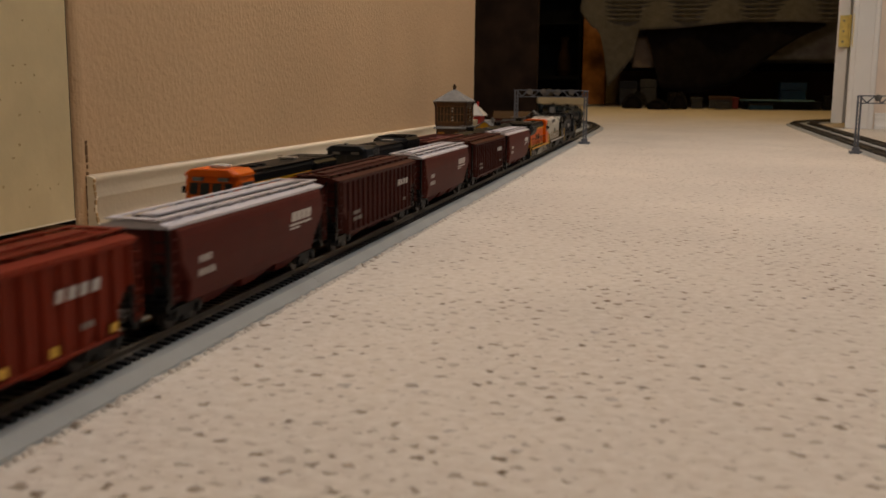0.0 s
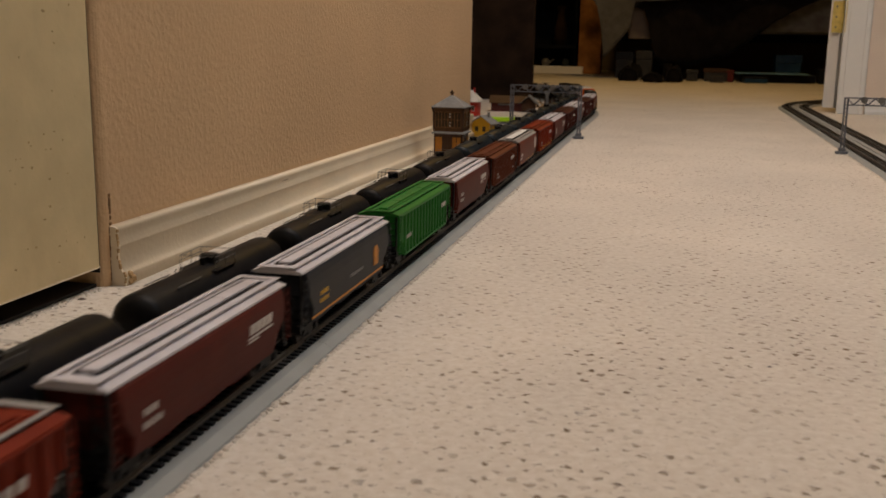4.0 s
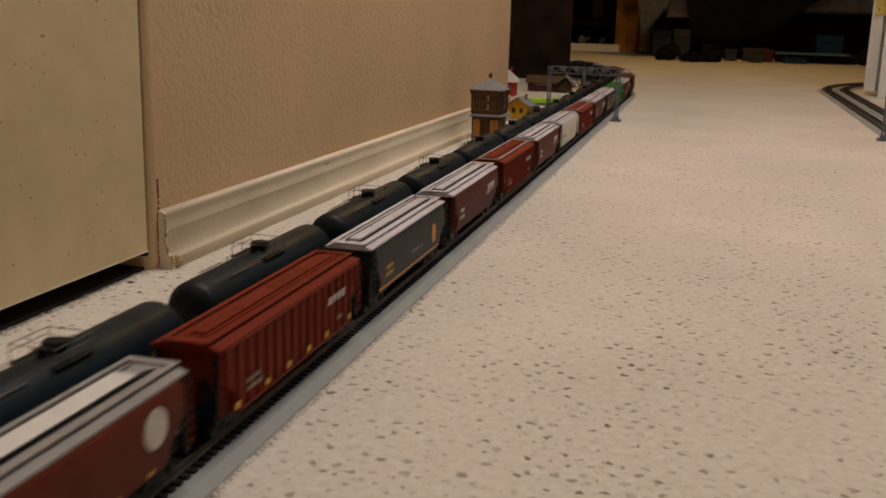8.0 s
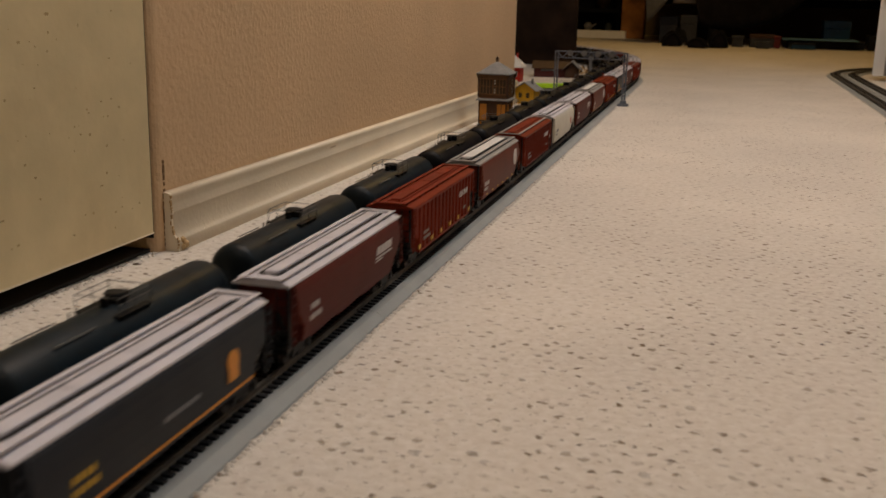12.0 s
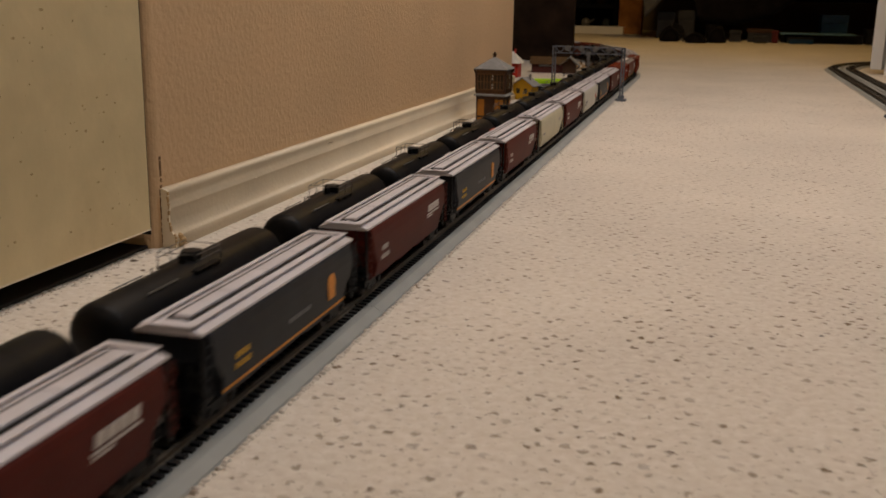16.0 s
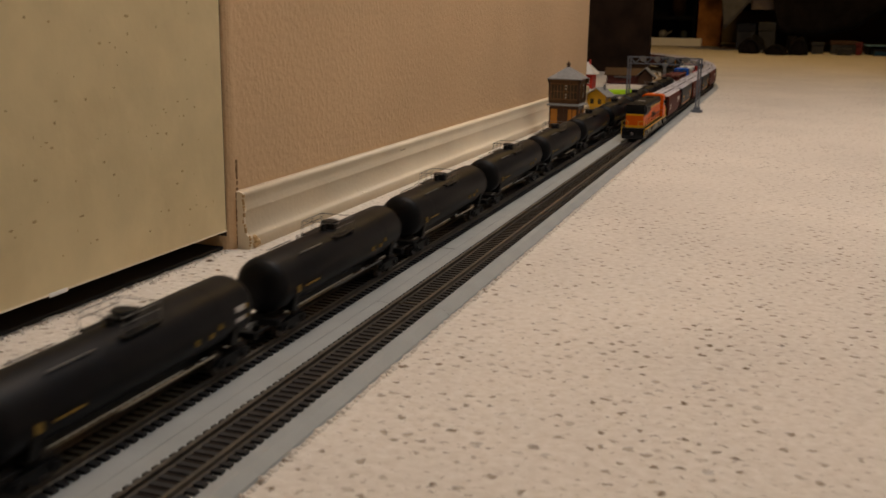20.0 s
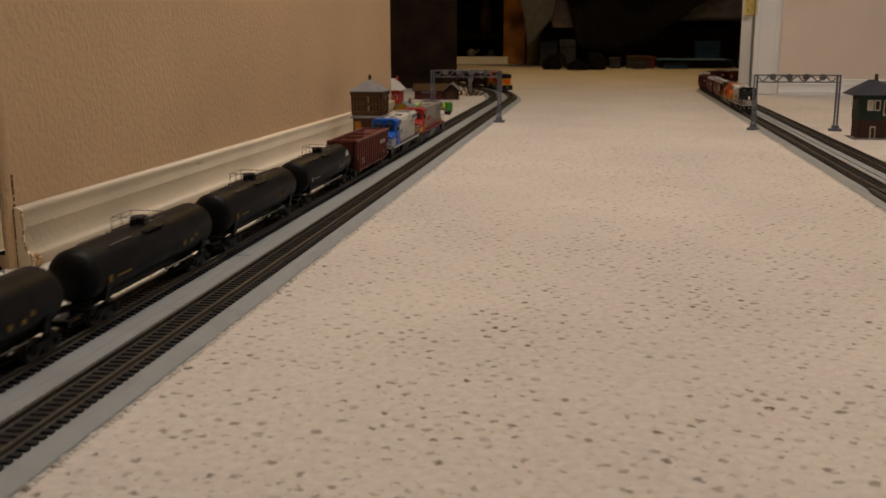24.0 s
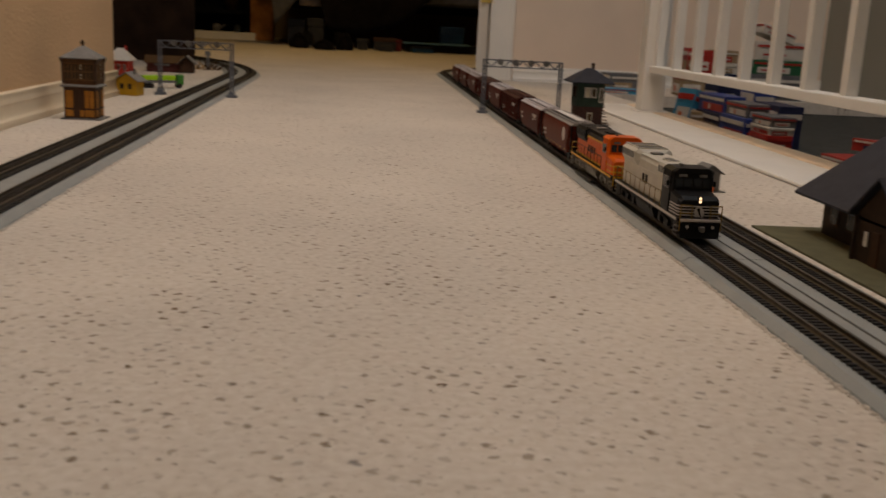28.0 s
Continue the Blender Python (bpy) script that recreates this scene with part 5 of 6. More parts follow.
def gantry(x0, x1, y, top, label):
    g = thing("signal_gantry", label, "signal bridge", "signal bridges", m=pose(0, y, 0))
    for x in (x0, x1):
        b = B()
        box(b, x - 0.0105, x + 0.0105, -0.0085, 0.0085, 0.0, 0.0050, 0.0008)
        box(b, x - 0.0060, x + 0.0060, -0.0055, 0.0055, 0.0050, 0.0110, 0.0008)
        foot = part("footing", b, GANTRY, g)
        for sx in (-0.0026, 0.0026):
            b = B()
            box(b, x + sx - 0.0014, x + sx + 0.0014, -0.0016, 0.0016, 0.0110, top)
            part("post", b, GANTRY, g)
        for k in range(9):
            b = B()
            z = 0.016 + k * (top - 0.030) / 9
            s = 1 if k % 2 else -1
            cyl(b, (x - s * 0.0030, 0, z), (x + s * 0.0030, 0, z + (top - 0.030) / 9), 0.0006, n=5)
            part("lacing", b, GANTRY, g)
    for yy in (-0.0042, 0.0042):
        for z in (top - 0.0125, top):
            b = B()
            box(b, x0 - 0.004, x1 + 0.004, yy - 0.0008, yy + 0.0008, z - 0.0009, z + 0.0009)
            part("chord", b, GANTRY, g)
        n = 12
        for k in range(n):
            b = B()
            xa, xb = x0 + (x1 - x0) * k / n, x0 + (x1 - x0) * (k + 1) / n
            za, zb = (top - 0.012, top) if k % 2 else (top, top - 0.012)
            cyl(b, (xa, yy, za), (xb, yy, zb), 0.0007, n=5)
            part("brace", b, GANTRY, g)
    b = B()
    box(b, x0, x1, -0.0040, 0.0040, top + 0.0008, top + 0.0013)
    part("walkway", b, GANTRY, g)
    for k in range(4):
        x = x0 + (x1 - x0) * (0.20 + 0.20 * k)
        b = B()
        cyl(b, (x, -0.0056, top - 0.0030), (x, -0.0046, top - 0.0030), 0.0060, n=16)
        for a in (0.5, 2.6, 4.7):
            cyl(b, (x + 0.0030 * math.cos(a), -0.0072, top - 0.0030 + 0.0030 * math.sin(a)), (x + 0.0030 * math.cos(a), -0.0054, top - 0.0030 + 0.0030 * math.sin(a)), 0.0012, n=8)
        part("signal_head", b, GUNMETAL, g, "round three-lamp signal head")
    return g


gantry(0.0890, 0.2270, 1.362, 0.104, "blue-grey plastic signal bridge straddling both tracks")
gantry(0.7140, 0.8600, 1.262, 0.101, "blue-grey plastic signal bridge over the tracks by the railing")


def hip_roof(cx, cy, hx, hy, z0, z1, thick=0.0016, ridge=0.0):
    b = B()
    a = [(cx - hx, cy - hy), (cx + hx, cy - hy), (cx + hx, cy + hy), (cx - hx, cy + hy)]
    t = [(cx - 0.002 - ridge, cy - 0.002), (cx + 0.002 + ridge, cy - 0.002), (cx + 0.002 + ridge, cy + 0.002), (cx - 0.002 - ridge, cy + 0.002)]
    loft(b, [[(x, y, z0) for x, y in a], [(x, y, z0 + thick) for x, y in a], [(x, y, z1) for x, y in t]])
    return b


def gable_roof(cx, cy, hx, hy, z0, z1, axis="x", thick=0.0014):
    """A ridge along the given axis, with overhanging slopes."""
    if axis == "x":
        o = [(cy - hy, z0), (cy, z1), (cy + hy, z0), (cy + hy, z0 + thick), (cy, z1 + thick), (cy - hy, z0 + thick)]
        return prism(B(), o, "x", cx - hx, cx + hx)
    o = [(cx - hx, z0), (cx, z1), (cx + hx, z0), (cx + hx, z0 + thick), (cx, z1 + thick), (cx - hx, z0 + thick)]
    return prism(B(), o, "y", cy - hy, cy + hy)


def gable_walls(cx, cy, hx, hy, z1, zr, axis="x"):
    if axis == "x":
        return prism(B(), [(cy - hy, 0.001), (cy + hy, 0.001), (cy + hy, z1), (cy, zr), (cy - hy, z1)], "x", cx - hx, cx + hx)
    return prism(B(), [(cx - hx, 0.001), (cx + hx, 0.001), (cx + hx, z1), (cx, zr), (cx - hx, z1)], "y", cy - hy, cy + hy)


# interlocking tower by the baseboard
T = thing("signal_tower", "two-storey brown and ochre signal tower with grey hip roof", "model building", "model buildings")
tx, ty = 0.0765, 0.868
part("base_plate", box(B(), tx - 0.027, tx + 0.030, ty - 0.027, ty + 0.027, 0, 0.0020, 0.0005), GREYCARD, T)
low = part("lower_storey", box(B(), tx - 0.0225, tx + 0.0225, ty - 0.0225, ty + 0.0225, 0.0020, 0.0470), DKWOOD, T, "dark brown framed lower storey")
for side in range(4):
    m = Matrix.Translation((tx, ty, 0)) @ Matrix.Rotation(side * math.pi / 2, 4, "Z")
    for x0, x1, z0, z1 in ((-0.0200, -0.0090, 0.017, 0.042), (0.0070, 0.0130, 0.017, 0.042), (-0.0200, -0.0080, 0.0045, 0.0140), (-0.0065, 0.0055, 0.0045, 0.0140), (0.0070, 0.0200, 0.0045, 0.0140), (0.0142, 0.0200, 0.017, 0.042)):
        b = box(B(), x0, x1, -0.0231, -0.0223, z0, z1)
        bmesh.ops.transform(b, matrix=m, verts=b.verts)
        part("ochre_panel", b, OCHRE, low, "orange-ochre infill panel")
    b = box(B(), -0.0095, 0.0000, -0.0233, -0.0223, 0.003, 0.043)
    bmesh.ops.transform(b, matrix=m, verts=b.verts)
    part("door_panel", b, DKWOOD, low)
part("skirt_roof", hip_roof(tx, ty, 0.0262, 0.0262, 0.0470, 0.0640), CLAY, T, "grey skirt roof")
up = part("upper_storey", box(B(), tx - 0.0232, tx + 0.0232, ty - 0.0232, ty + 0.0232, 0.0510, 0.0870), material("umber_clapboard", (0.095, 0.042, 0.013), 0.6, vary=0.2, scale=120), T, "brown glazed upper storey")
for side in range(4):
    m = Matrix.Translation((tx, ty, 0)) @ Matrix.Rotation(side * math.pi / 2, 4, "Z")
    for k in range(4):
        x = -0.0200 + k * 0.0102
        b = box(B(), x, x + 0.0086, -0.0238, -0.0231, 0.0580, 0.0800)
        bmesh.ops.transform(b, matrix=m, verts=b.verts)
        w = part("window", b, WINDOW, up)
        g = B()
        box(g, x + 0.0038, x + 0.0048, -0.0242, -0.0237, 0.0580, 0.0800)
        box(g, x, x + 0.0086, -0.0242, -0.0237, 0.0685, 0.0695)
        bmesh.ops.transform(g, matrix=m, verts=g.verts)
        part("glazing_bar", g, FRAMETAN, w)
        if k == 2:
            for z in (0.0600, 0.0645, 0.0735, 0.0780):
                d = box(B(), x + 0.0015, x + 0.0034, -0.0243, -0.0237, z - 0.0012, z + 0.0012)
                bmesh.ops.transform(d, matrix=m, verts=d.verts)
                part("lit_pane", d, PANEWHITE, w, "pale pane")
        fr = B()
        box(fr, x - 0.0010, x, -0.0243, -0.0231, 0.0570, 0.0810)
        box(fr, x - 0.0010, x + 0.0096, -0.0243, -0.0231, 0.0800, 0.0812)
        box(fr, x - 0.0010, x + 0.0096, -0.0243, -0.0231, 0.0568, 0.0580)
        bmesh.ops.transform(fr, matrix=m, verts=fr.verts)
        part("window_frame", fr, FRAMETAN, w, "brown window frame")
for sx in (-1, 1):
    for sy in (-1, 1):
        b = B()
        loft(b, [[(tx + sx * (r + dx), ty + sy * (r + dy), z) for dx, dy in ((-0.0016, -0.0016), (0.0016, -0.0016), (0.0016, 0.0016), (-0.0016, 0.0016))] for r, z in ((0.0225, 0.0530), (0.0228, 0.0800), (0.0250, 0.0870))])
        part("corner_bracket", b, DKWOOD, up)
part("hip_roof", hip_roof(tx, ty, 0.0265, 0.0265, 0.0870, 0.1055), CLAY, T, "grey hip roof")
b = B()
cyl(b, (tx, ty, 0.1045), (tx, ty, 0.1090), 0.0022, n=8)
cyl(b, (tx, ty, 0.1090), (tx, ty, 0.1105), 0.0034, n=8)
cyl(b, (tx, ty, 0.1105), (tx, ty, 0.1135), 0.0020, 0.0012, n=8)
part("finial", b, DKWOOD, T)

# green tower by the other tracks
T = thing("signal_tower", "dark green and brown signal tower with dark hip roof", "model building", "model buildings")
tx, ty = 0.888, 1.135
part("base_plate", box(B(), tx - 0.031, tx + 0.036, ty - 0.034, ty + 0.028, 0, 0.0018, 0.0005), GREYCARD, T)
low = part("lower_storey", box(B(), tx - 0.0235, tx + 0.0235, ty - 0.0230, ty + 0.0230, 0.0018, 0.0320), material("dark_brick_card", (0.050, 0.022, 0.018), 0.7, vary=0.25, scale=160), T, "dark brick lower storey")
b = box(B(), -0.0040 + tx, 0.0050 + tx, ty - 0.0236, ty - 0.0229, 0.0020, 0.0220)
part("arched_door", b, PANEWHITE, low, "pale arched doorway")
part("door_leaf", box(B(), -0.0020 + tx, 0.0035 + tx, ty - 0.0240, ty - 0.0234, 0.0022, 0.0195), DKWOOD, low)
up = part("upper_storey", box(B(), tx - 0.0245, tx + 0.0245, ty - 0.0240, ty + 0.0240, 0.0320, 0.0735), DKGREEN, T, "dark green upper storey")
for x0, x1, z0, z1 in ((-0.0110, -0.0010, 0.0480, 0.0660), (0.0005, 0.0100, 0.0480, 0.0660), (0.0150, 0.0225, 0.0400, 0.0660)):
    w = part("window", box(B(), tx + x0, tx + x1, ty - 0.0247, ty - 0.0239, z0, z1), SNOWROOF, up, "white framed window")
    part("pane", box(B(), tx + x0 + 0.0018, tx + x1 - 0.0018, ty - 0.0251, ty - 0.0246, z0 + 0.002, z1 - 0.002), PANEWHITE if x0 < 0 else WINDOW, w)
for y0, y1 in ((-0.016, -0.006), (-0.003, 0.007), (0.010, 0.019)):
    part("window", box(B(), tx - 0.0252, tx - 0.0244, ty + y0, ty + y1, 0.048, 0.066), WINDOW, up)
part("hip_roof", hip_roof(tx, ty, 0.0390, 0.0390, 0.0735, 0.0990, ridge=0.004), SLATE, T, "dark slate hip roof")
part("chimney", box(B(), tx + 0.003, tx + 0.008, ty - 0.002, ty + 0.003, 0.0940, 0.1080), DKWOOD, T)
st = B()
for k in range(7):
    box(st, tx + 0.0250, tx + 0.0330, ty - 0.030 + 0.006 * k, ty - 0.023 + 0.006 * k, 0.004 + 0.005 * k, 0.0052 + 0.005 * k)
part("stair", st, DKWOOD, T, "outside wooden stair")

# yellow shed
H = thing("model_shed", "small yellow shed with grey gable roof", "model building", "model buildings", m=pose(0.0415, 1.315, 0, 0, 0, -12))
w = part("wall_shell", gable_walls(0, 0, 0.0200, 0.0170, 0.0300, 0.0420, "y"), SHEDYELLOW, H)
for x in (-0.012, 0.004):
    part("window", box(B(), x, x + 0.007, -0.0178, -0.0170, 0.013, 0.023), WINDOW, w)
part("roof", gable_roof(0, 0, 0.0260, 0.0210, 0.0265, 0.0435, "y"), CLAY, H)
part("chimney", box(B(), 0.006, 0.010, 0.002, 0.006, 0.036, 0.050), GREYCARD, H)

# red house with white roof
H = thing("model_house", "bright red model house with white hip roof", "model building", "model buildings", m=pose(-0.112, 1.90, 0) @ Matrix.Diagonal((0.82, 0.9, 1.1, 1)))
w = part("wall_shell", box(B(), -0.030, 0.030, -0.026, 0.026, 0.001, 0.0330), BARNRED, H)
for x in (-0.021, -0.004, 0.013):
    f = part("window", box(B(), x, x + 0.008, -0.0268, -0.0260, 0.012, 0.025), SNOWROOF, w, "white framed window")
    part("pane", box(B(), x + 0.001, x + 0.007, -0.0272, -0.0266, 0.013, 0.024), WINDOW, f)
part("roof", hip_roof(0, 0, 0.038, 0.034, 0.0330, 0.0600, ridge=0.008), SNOWROOF, H)
part("chimney", box(B(), 0.012, 0.017, -0.003, 0.003, 0.046, 0.066), BARNRED, H)

# dark station with grey roof and a porch
H = thing("model_station", "dark red model station with pale grey roofs", "model building", "model buildings", m=pose(-0.035, 2.13, 0, 0, 0, 6))
w = part("wall_shell", gable_walls(-0.010, 0, 0.050, 0.030, 0.0260, 0.0400, "x"), material("dark_oxide_siding", (0.085, 0.020, 0.016), 0.6, vary=0.15, scale=80), H)
part("sign_board", box(B(), -0.040, 0.000, -0.0315, -0.0300, 0.0175, 0.0225), material_grey, w, "grey name board")
part("roof", gable_roof(-0.010, 0, 0.056, 0.038, 0.0235, 0.0420, "x"), DKWOOD, H)
part("porch_roof", gable_roof(0.044, -0.006, 0.026, 0.044, 0.0220, 0.0450, "y"), CLAY, H, "pale grey cross-gable roof")
part("porch_wall", gable_walls(0.044, -0.004, 0.018, 0.034, 0.0230, 0.0400, "y"), DKWOOD, H)

# bare brush and timber by the bend
brush = thing("brush_pile", "rusty brown brush and timber pile", "scenery", m=pose(0.035, 2.32, 0))
for k in range(26):
    a, l = random.random() * 6.28, random.uniform(0.015, 0.035)
    x, y = random.uniform(-0.035, 0.035), random.uniform(-0.03, 0.03)
    b = B()
    cyl(b, (x, y, 0.0), (x + math.cos(a) * l * 0.7, y + math.sin(a) * l * 0.7, random.uniform(0.008, 0.028)), 0.0022, 0.0012, n=6)
    part("stick", b, BAREWOOD if k % 3 == 0 else DKWOOD, brush)
b = B()
box(b, -0.004, 0.004, -0.004, 0.004, 0.0, 0.048)
box(b, -0.007, 0.007, -0.005, 0.005, 0.040, 0.052, 0.001)
part("marker_post", b, GREYCARD, brush, "grey marker post")

# lime lorry
V = thing("toy_flatbed", "lime green toy flatbed lorry", "toy vehicle", m=pose(0.060, 1.535, 0, 0, 0, -62))
part("load", box(B(), -0.0085, 0.0085, -0.044, 0.026, 0.0165, 0.0265, 0.0015), LIME, V, "lime green load")
part("bed", box(B(), -0.0090, 0.0090, -0.045, 0.028, 0.0110, 0.0150, 0.0006), GREYCARD, V)
part("cab", box(B(), -0.0090, 0.0090, 0.029, 0.043, 0.0070, 0.0285, 0.0015), material("green_cab", (0.05, 0.20, 0.03), 0.45), V)
for y in (-0.036, -0.026, 0.034):
    for sx in (-1, 1):
        b = B()
        cyl(b, (sx * 0.0060, y, 0.0052), (sx * 0.0092, y, 0.0052), 0.0052, n=14)
        wh = part("wheel", b, BLACK, V)
        b = B()
        cyl(b, (sx * 0.0092, y, 0.0052), (sx * 0.0095, y, 0.0052), 0.0026, n=10)
        part("hub", b, STEEL, wh)

# grey hut with a drum and a pumpkin-coloured barrel
H = thing("model_hut", "small grey clapboard hut with gable roof", "model building", "model buildings", m=pose(0.8600, 0.400, 0, 0, 0, 8) @ Matrix.Diagonal((0.62, 0.62, 0.62, 1)))
part("base_plate", box(B(), -0.030, 0.026, -0.024, 0.022, 0, 0.0016), GREYCARD, H)
w = part("wall_shell", gable_walls(0, 0, 0.0175, 0.0170, 0.0330, 0.0450, "y"), GREYCARD, H)
b = B()
cyl(b, (0.002, -0.0172, 0.031), (0.002, -0.0178, 0.031), 0.0024, n=12)
part("round_window", b, BLACK, w)
part("roof", gable_roof(0, 0, 0.0240, 0.0215, 0.0305, 0.0470, "y"), CLAY, H)
d = thing("toy_drum", "black toy oil drum", "toy", m=pose(0.8400, 0.380, 0))
b = B()
cyl(b, (-0.006, 0, 0.0052), (0.006, 0, 0.0052), 0.0052, n=14)
part("drum_body", b, BLACK, d)
d = thing("toy_barrel", "orange toy barrel on its side", "toy", m=pose(0.8540, 0.376, 0))
b = B()
bmesh.ops.create_uvsphere(b, u_segments=14, v_segments=8, radius=0.0055, matrix=Matrix.Translation((0, 0, 0.0050)) @ Matrix.Diagonal((1.25, 1, 0.9, 1)))
part("barrel_body", b, ORANGE, d, smooth=True)

# brown country house on an olive card
H = thing("model_house", "dark brown model house with slate gable roof on olive card", "model building", "model buildings")
part("ground_card", box(B(), 0.8340, 1.060, -0.34, 0.1980, 0, 0.0018), OLIVE, H, "olive green ground card")
hw = material("brown_shingle_siding", (0.040, 0.022, 0.013), 0.65, vary=0.25, scale=150)
w = part("wall_shell", gable_walls(0.945, 0.040, 0.0580, 0.1350, 0.0380, 0.0790, "y"), hw, H)
part("gable_wing", gable_walls(0.895, 0.045, 0.028, 0.032, 0.0380, 0.0640, "x"), hw, H, "gabled wing towards the track")
part("wing_roof", gable_roof(0.902, 0.045, 0.040, 0.0400, 0.0345, 0.0670, "x", 0.002), SLATE, H)
part("roof", gable_roof(0.945, 0.040, 0.0780, 0.1530, 0.0330, 0.0860, "y", 0.002), SLATE, H, "broad dark slate roof")
for y in (-0.06, 0.115, 0.145):
    f = part("window", box(B(), 0.8862, 0.8872, y, y + 0.016, 0.012, 0.031), DKWOOD, w)
    part("pane", box(B(), 0.8858, 0.8864, y + 0.002, y + 0.014, 0.014, 0.029), WINDOW, f)
f = part("door", box(B(), 0.8660, 0.8672, 0.040, 0.051, 0.002, 0.028), DKWOOD, w, "dark brown door")
part("window_card", box(B(), 0.8652, 0.8661, 0.0555, 0.0610, 0.015, 0.026), SNOWROOF, w, "white window card")
for y in (0.0165, 0.0735):
    part("porch_post", box(B(), 0.8630, 0.8655, y - 0.0012, y + 0.0012, 0.0018, 0.036), hw, H)

# ---- railing over the stairs ----
structure("stair_kerb", box(B(), 0.985, 1.086, -6.0, 1.62, 0.0005, 0.0050, 0.0015), WHITE_TRIM, "white painted board under the railing")
nose = [(1.0865, -0.004), (1.0875, 0.0030), (1.0920, 0.0056), (1.1050, 0.0066), (1.1240, 0.0062), (1.1370, 0.0040), (1.1450, -0.0005), (1.1485, -0.0060), (1.1492, -0.0120)]
structure("stair_nosing", prism(B(), nose, "y", -6.0, 1.62), material("tan_stair_nosing", (0.80, 0.62, 0.43), 0.5, vary=0.1, scale=30), "tan rounded stair nosing")
R = thing("railing", "white painted stair railing with square balusters", "railing", kind="structure")
nw = part("newel", box(B(), 1.064, 1.112, 1.408, 1.456, 0.0072, 1.05, 0.002), WHITE_TRIM, R, "white square newel post")
part("newel_foot", box(B(), 1.054, 1.122, 1.395, 1.463, 0.0051, 0.0070, 0.0008), WHITE_TRIM, nw)
part("lower_rail", box(B(), 1.072, 1.106, -5.9, 1.4045, 0.086, 0.100, 0.002), WHITE_TRIM, R)
part("hand_rail", box(B(), 1.060, 1.120, -5.9, 1.4045, 0.93, 0.985, 0.004), WHITE_TRIM, R)
bal = mesh_of("baluster", box(B(), -0.0085, 0.0085, -0.0085, 0.0085, 0.0985, 0.932, 0.0012), WHITE_TRIM)
for k in range(60):
    ob = new("baluster", bal)
    ob.parent = R
    ob.location = (1.090, 1.397 - 0.1185 * k, 0)

structure("wall_stair", box(B(), 1.95, 2.05, -6.0, 2.4995, 0.0, Z_CEIL), material("grey_stair_wall", (0.25, 0.245, 0.21), 0.8, vary=0.05, scale=5, bump=0.001, bump_scale=200), "grey-green wall beyond the stairs")

# shallow landing added; its dark colour stands for the deep, dark stairwell
structure("stair_landing", box(B(), 1.1475, 1.9495, -5.999, 2.0495, -0.050, -0.0320), material("dark_grey_stairwell", (0.050, 0.050, 0.046), 0.95, vary=0.2, scale=40, bump=0.002, bump_scale=300), "shallow dark grey landing in place of the deep stairwell")
BOXBLUE = material("blue_box_card", (0.030, 0.055, 0.24), 0.45, vary=0.15, scale=30)
BOXNAVY = material("navy_box_card", (0.016, 0.020, 0.060), 0.5, vary=0.2, scale=30)
BOXRED = material("red_box_card", (0.36, 0.028, 0.022), 0.45, vary=0.12, scale=30)
BOXWHITE = material("white_box_card", (0.55, 0.52, 0.47), 0.5, vary=0.08, scale=30)
BOXTAN = material("tan_box_card", (0.30, 0.21, 0.12), 0.6, vary=0.12, scale=30)
BOXGREEN = material("green_box_card", (0.022, 0.10, 0.045), 0.5, vary=0.12, scale=30)
BOXGREY = material("grey_box_card", (0.12, 0.12, 0.125), 0.5, vary=0.15, scale=30)
BOXORANGE = material("orange_print", (0.50, 0.13, 0.05), 0.5, vary=0.12, scale=30)
BOXTEAL = material("teal_box_card", (0.05, 0.25, 0.42), 0.5, vary=0.12, scale=30)


def carton(x, y, z, w, d, h, mat, panel, label, turn=0.0, lean=0.0):
    """A lidded carton with printed panels, bands and a round device on the two faces that show."""
    c = thing("model_box", label, "cardboard box", "boxes beside the stairs", m=pose(x, y, z, 0, lean, turn))
    part("box_body", box(B(), -w / 2, w / 2, -d / 2, d / 2, 0, h * 0.62), mat, c)
    part("lid", box(B(), -w / 2 - 0.001, w / 2 + 0.001, -d / 2 - 0.001, d / 2 + 0.001, h * 0.622, h, 0.001), mat, c)
    other = BOXWHITE if panel is not BOXWHITE else BOXRED
    side = part("side_label", box(B(), -w / 2 - 0.0018, -w / 2 - 0.0003, -d * 0.42, d * 0.30, h * 0.10, h * 0.50), panel, c, "printed side panel")
    part("print_band", box(B(), -w / 2 - 0.0026, -w / 2 - 0.0012, -d * 0.46, d * 0.46, h * 0.70, h * 0.86), other, c, "printed band on the lid")
    part("device", cyl(B(), (-w / 2 - 0.0017, d * 0.05, h * 0.30), (-w / 2 - 0.0024, d * 0.05, h * 0.30), min(h * 0.16, d * 0.12), n=16), BOXORANGE if panel is not BOXRED else BOXWHITE, side, "round printed device")
    end = part("end_label", box(B(), -w * 0.40, w * 0.22, -d / 2 - 0.0018, -d / 2 - 0.0003, h * 0.10, h * 0.50), panel, c, "printed end panel")
    part("print_line", box(B(), -w * 0.34, w * 0.12, -d / 2 - 0.0024, -d / 2 - 0.0016, h * 0.24, h * 0.34), other, end)
    part("print_band", box(B(), -w * 0.46, w * 0.46, -d / 2 - 0.0026, -d / 2 - 0.0012, h * 0.70, h * 0.82), other, c)
    return c


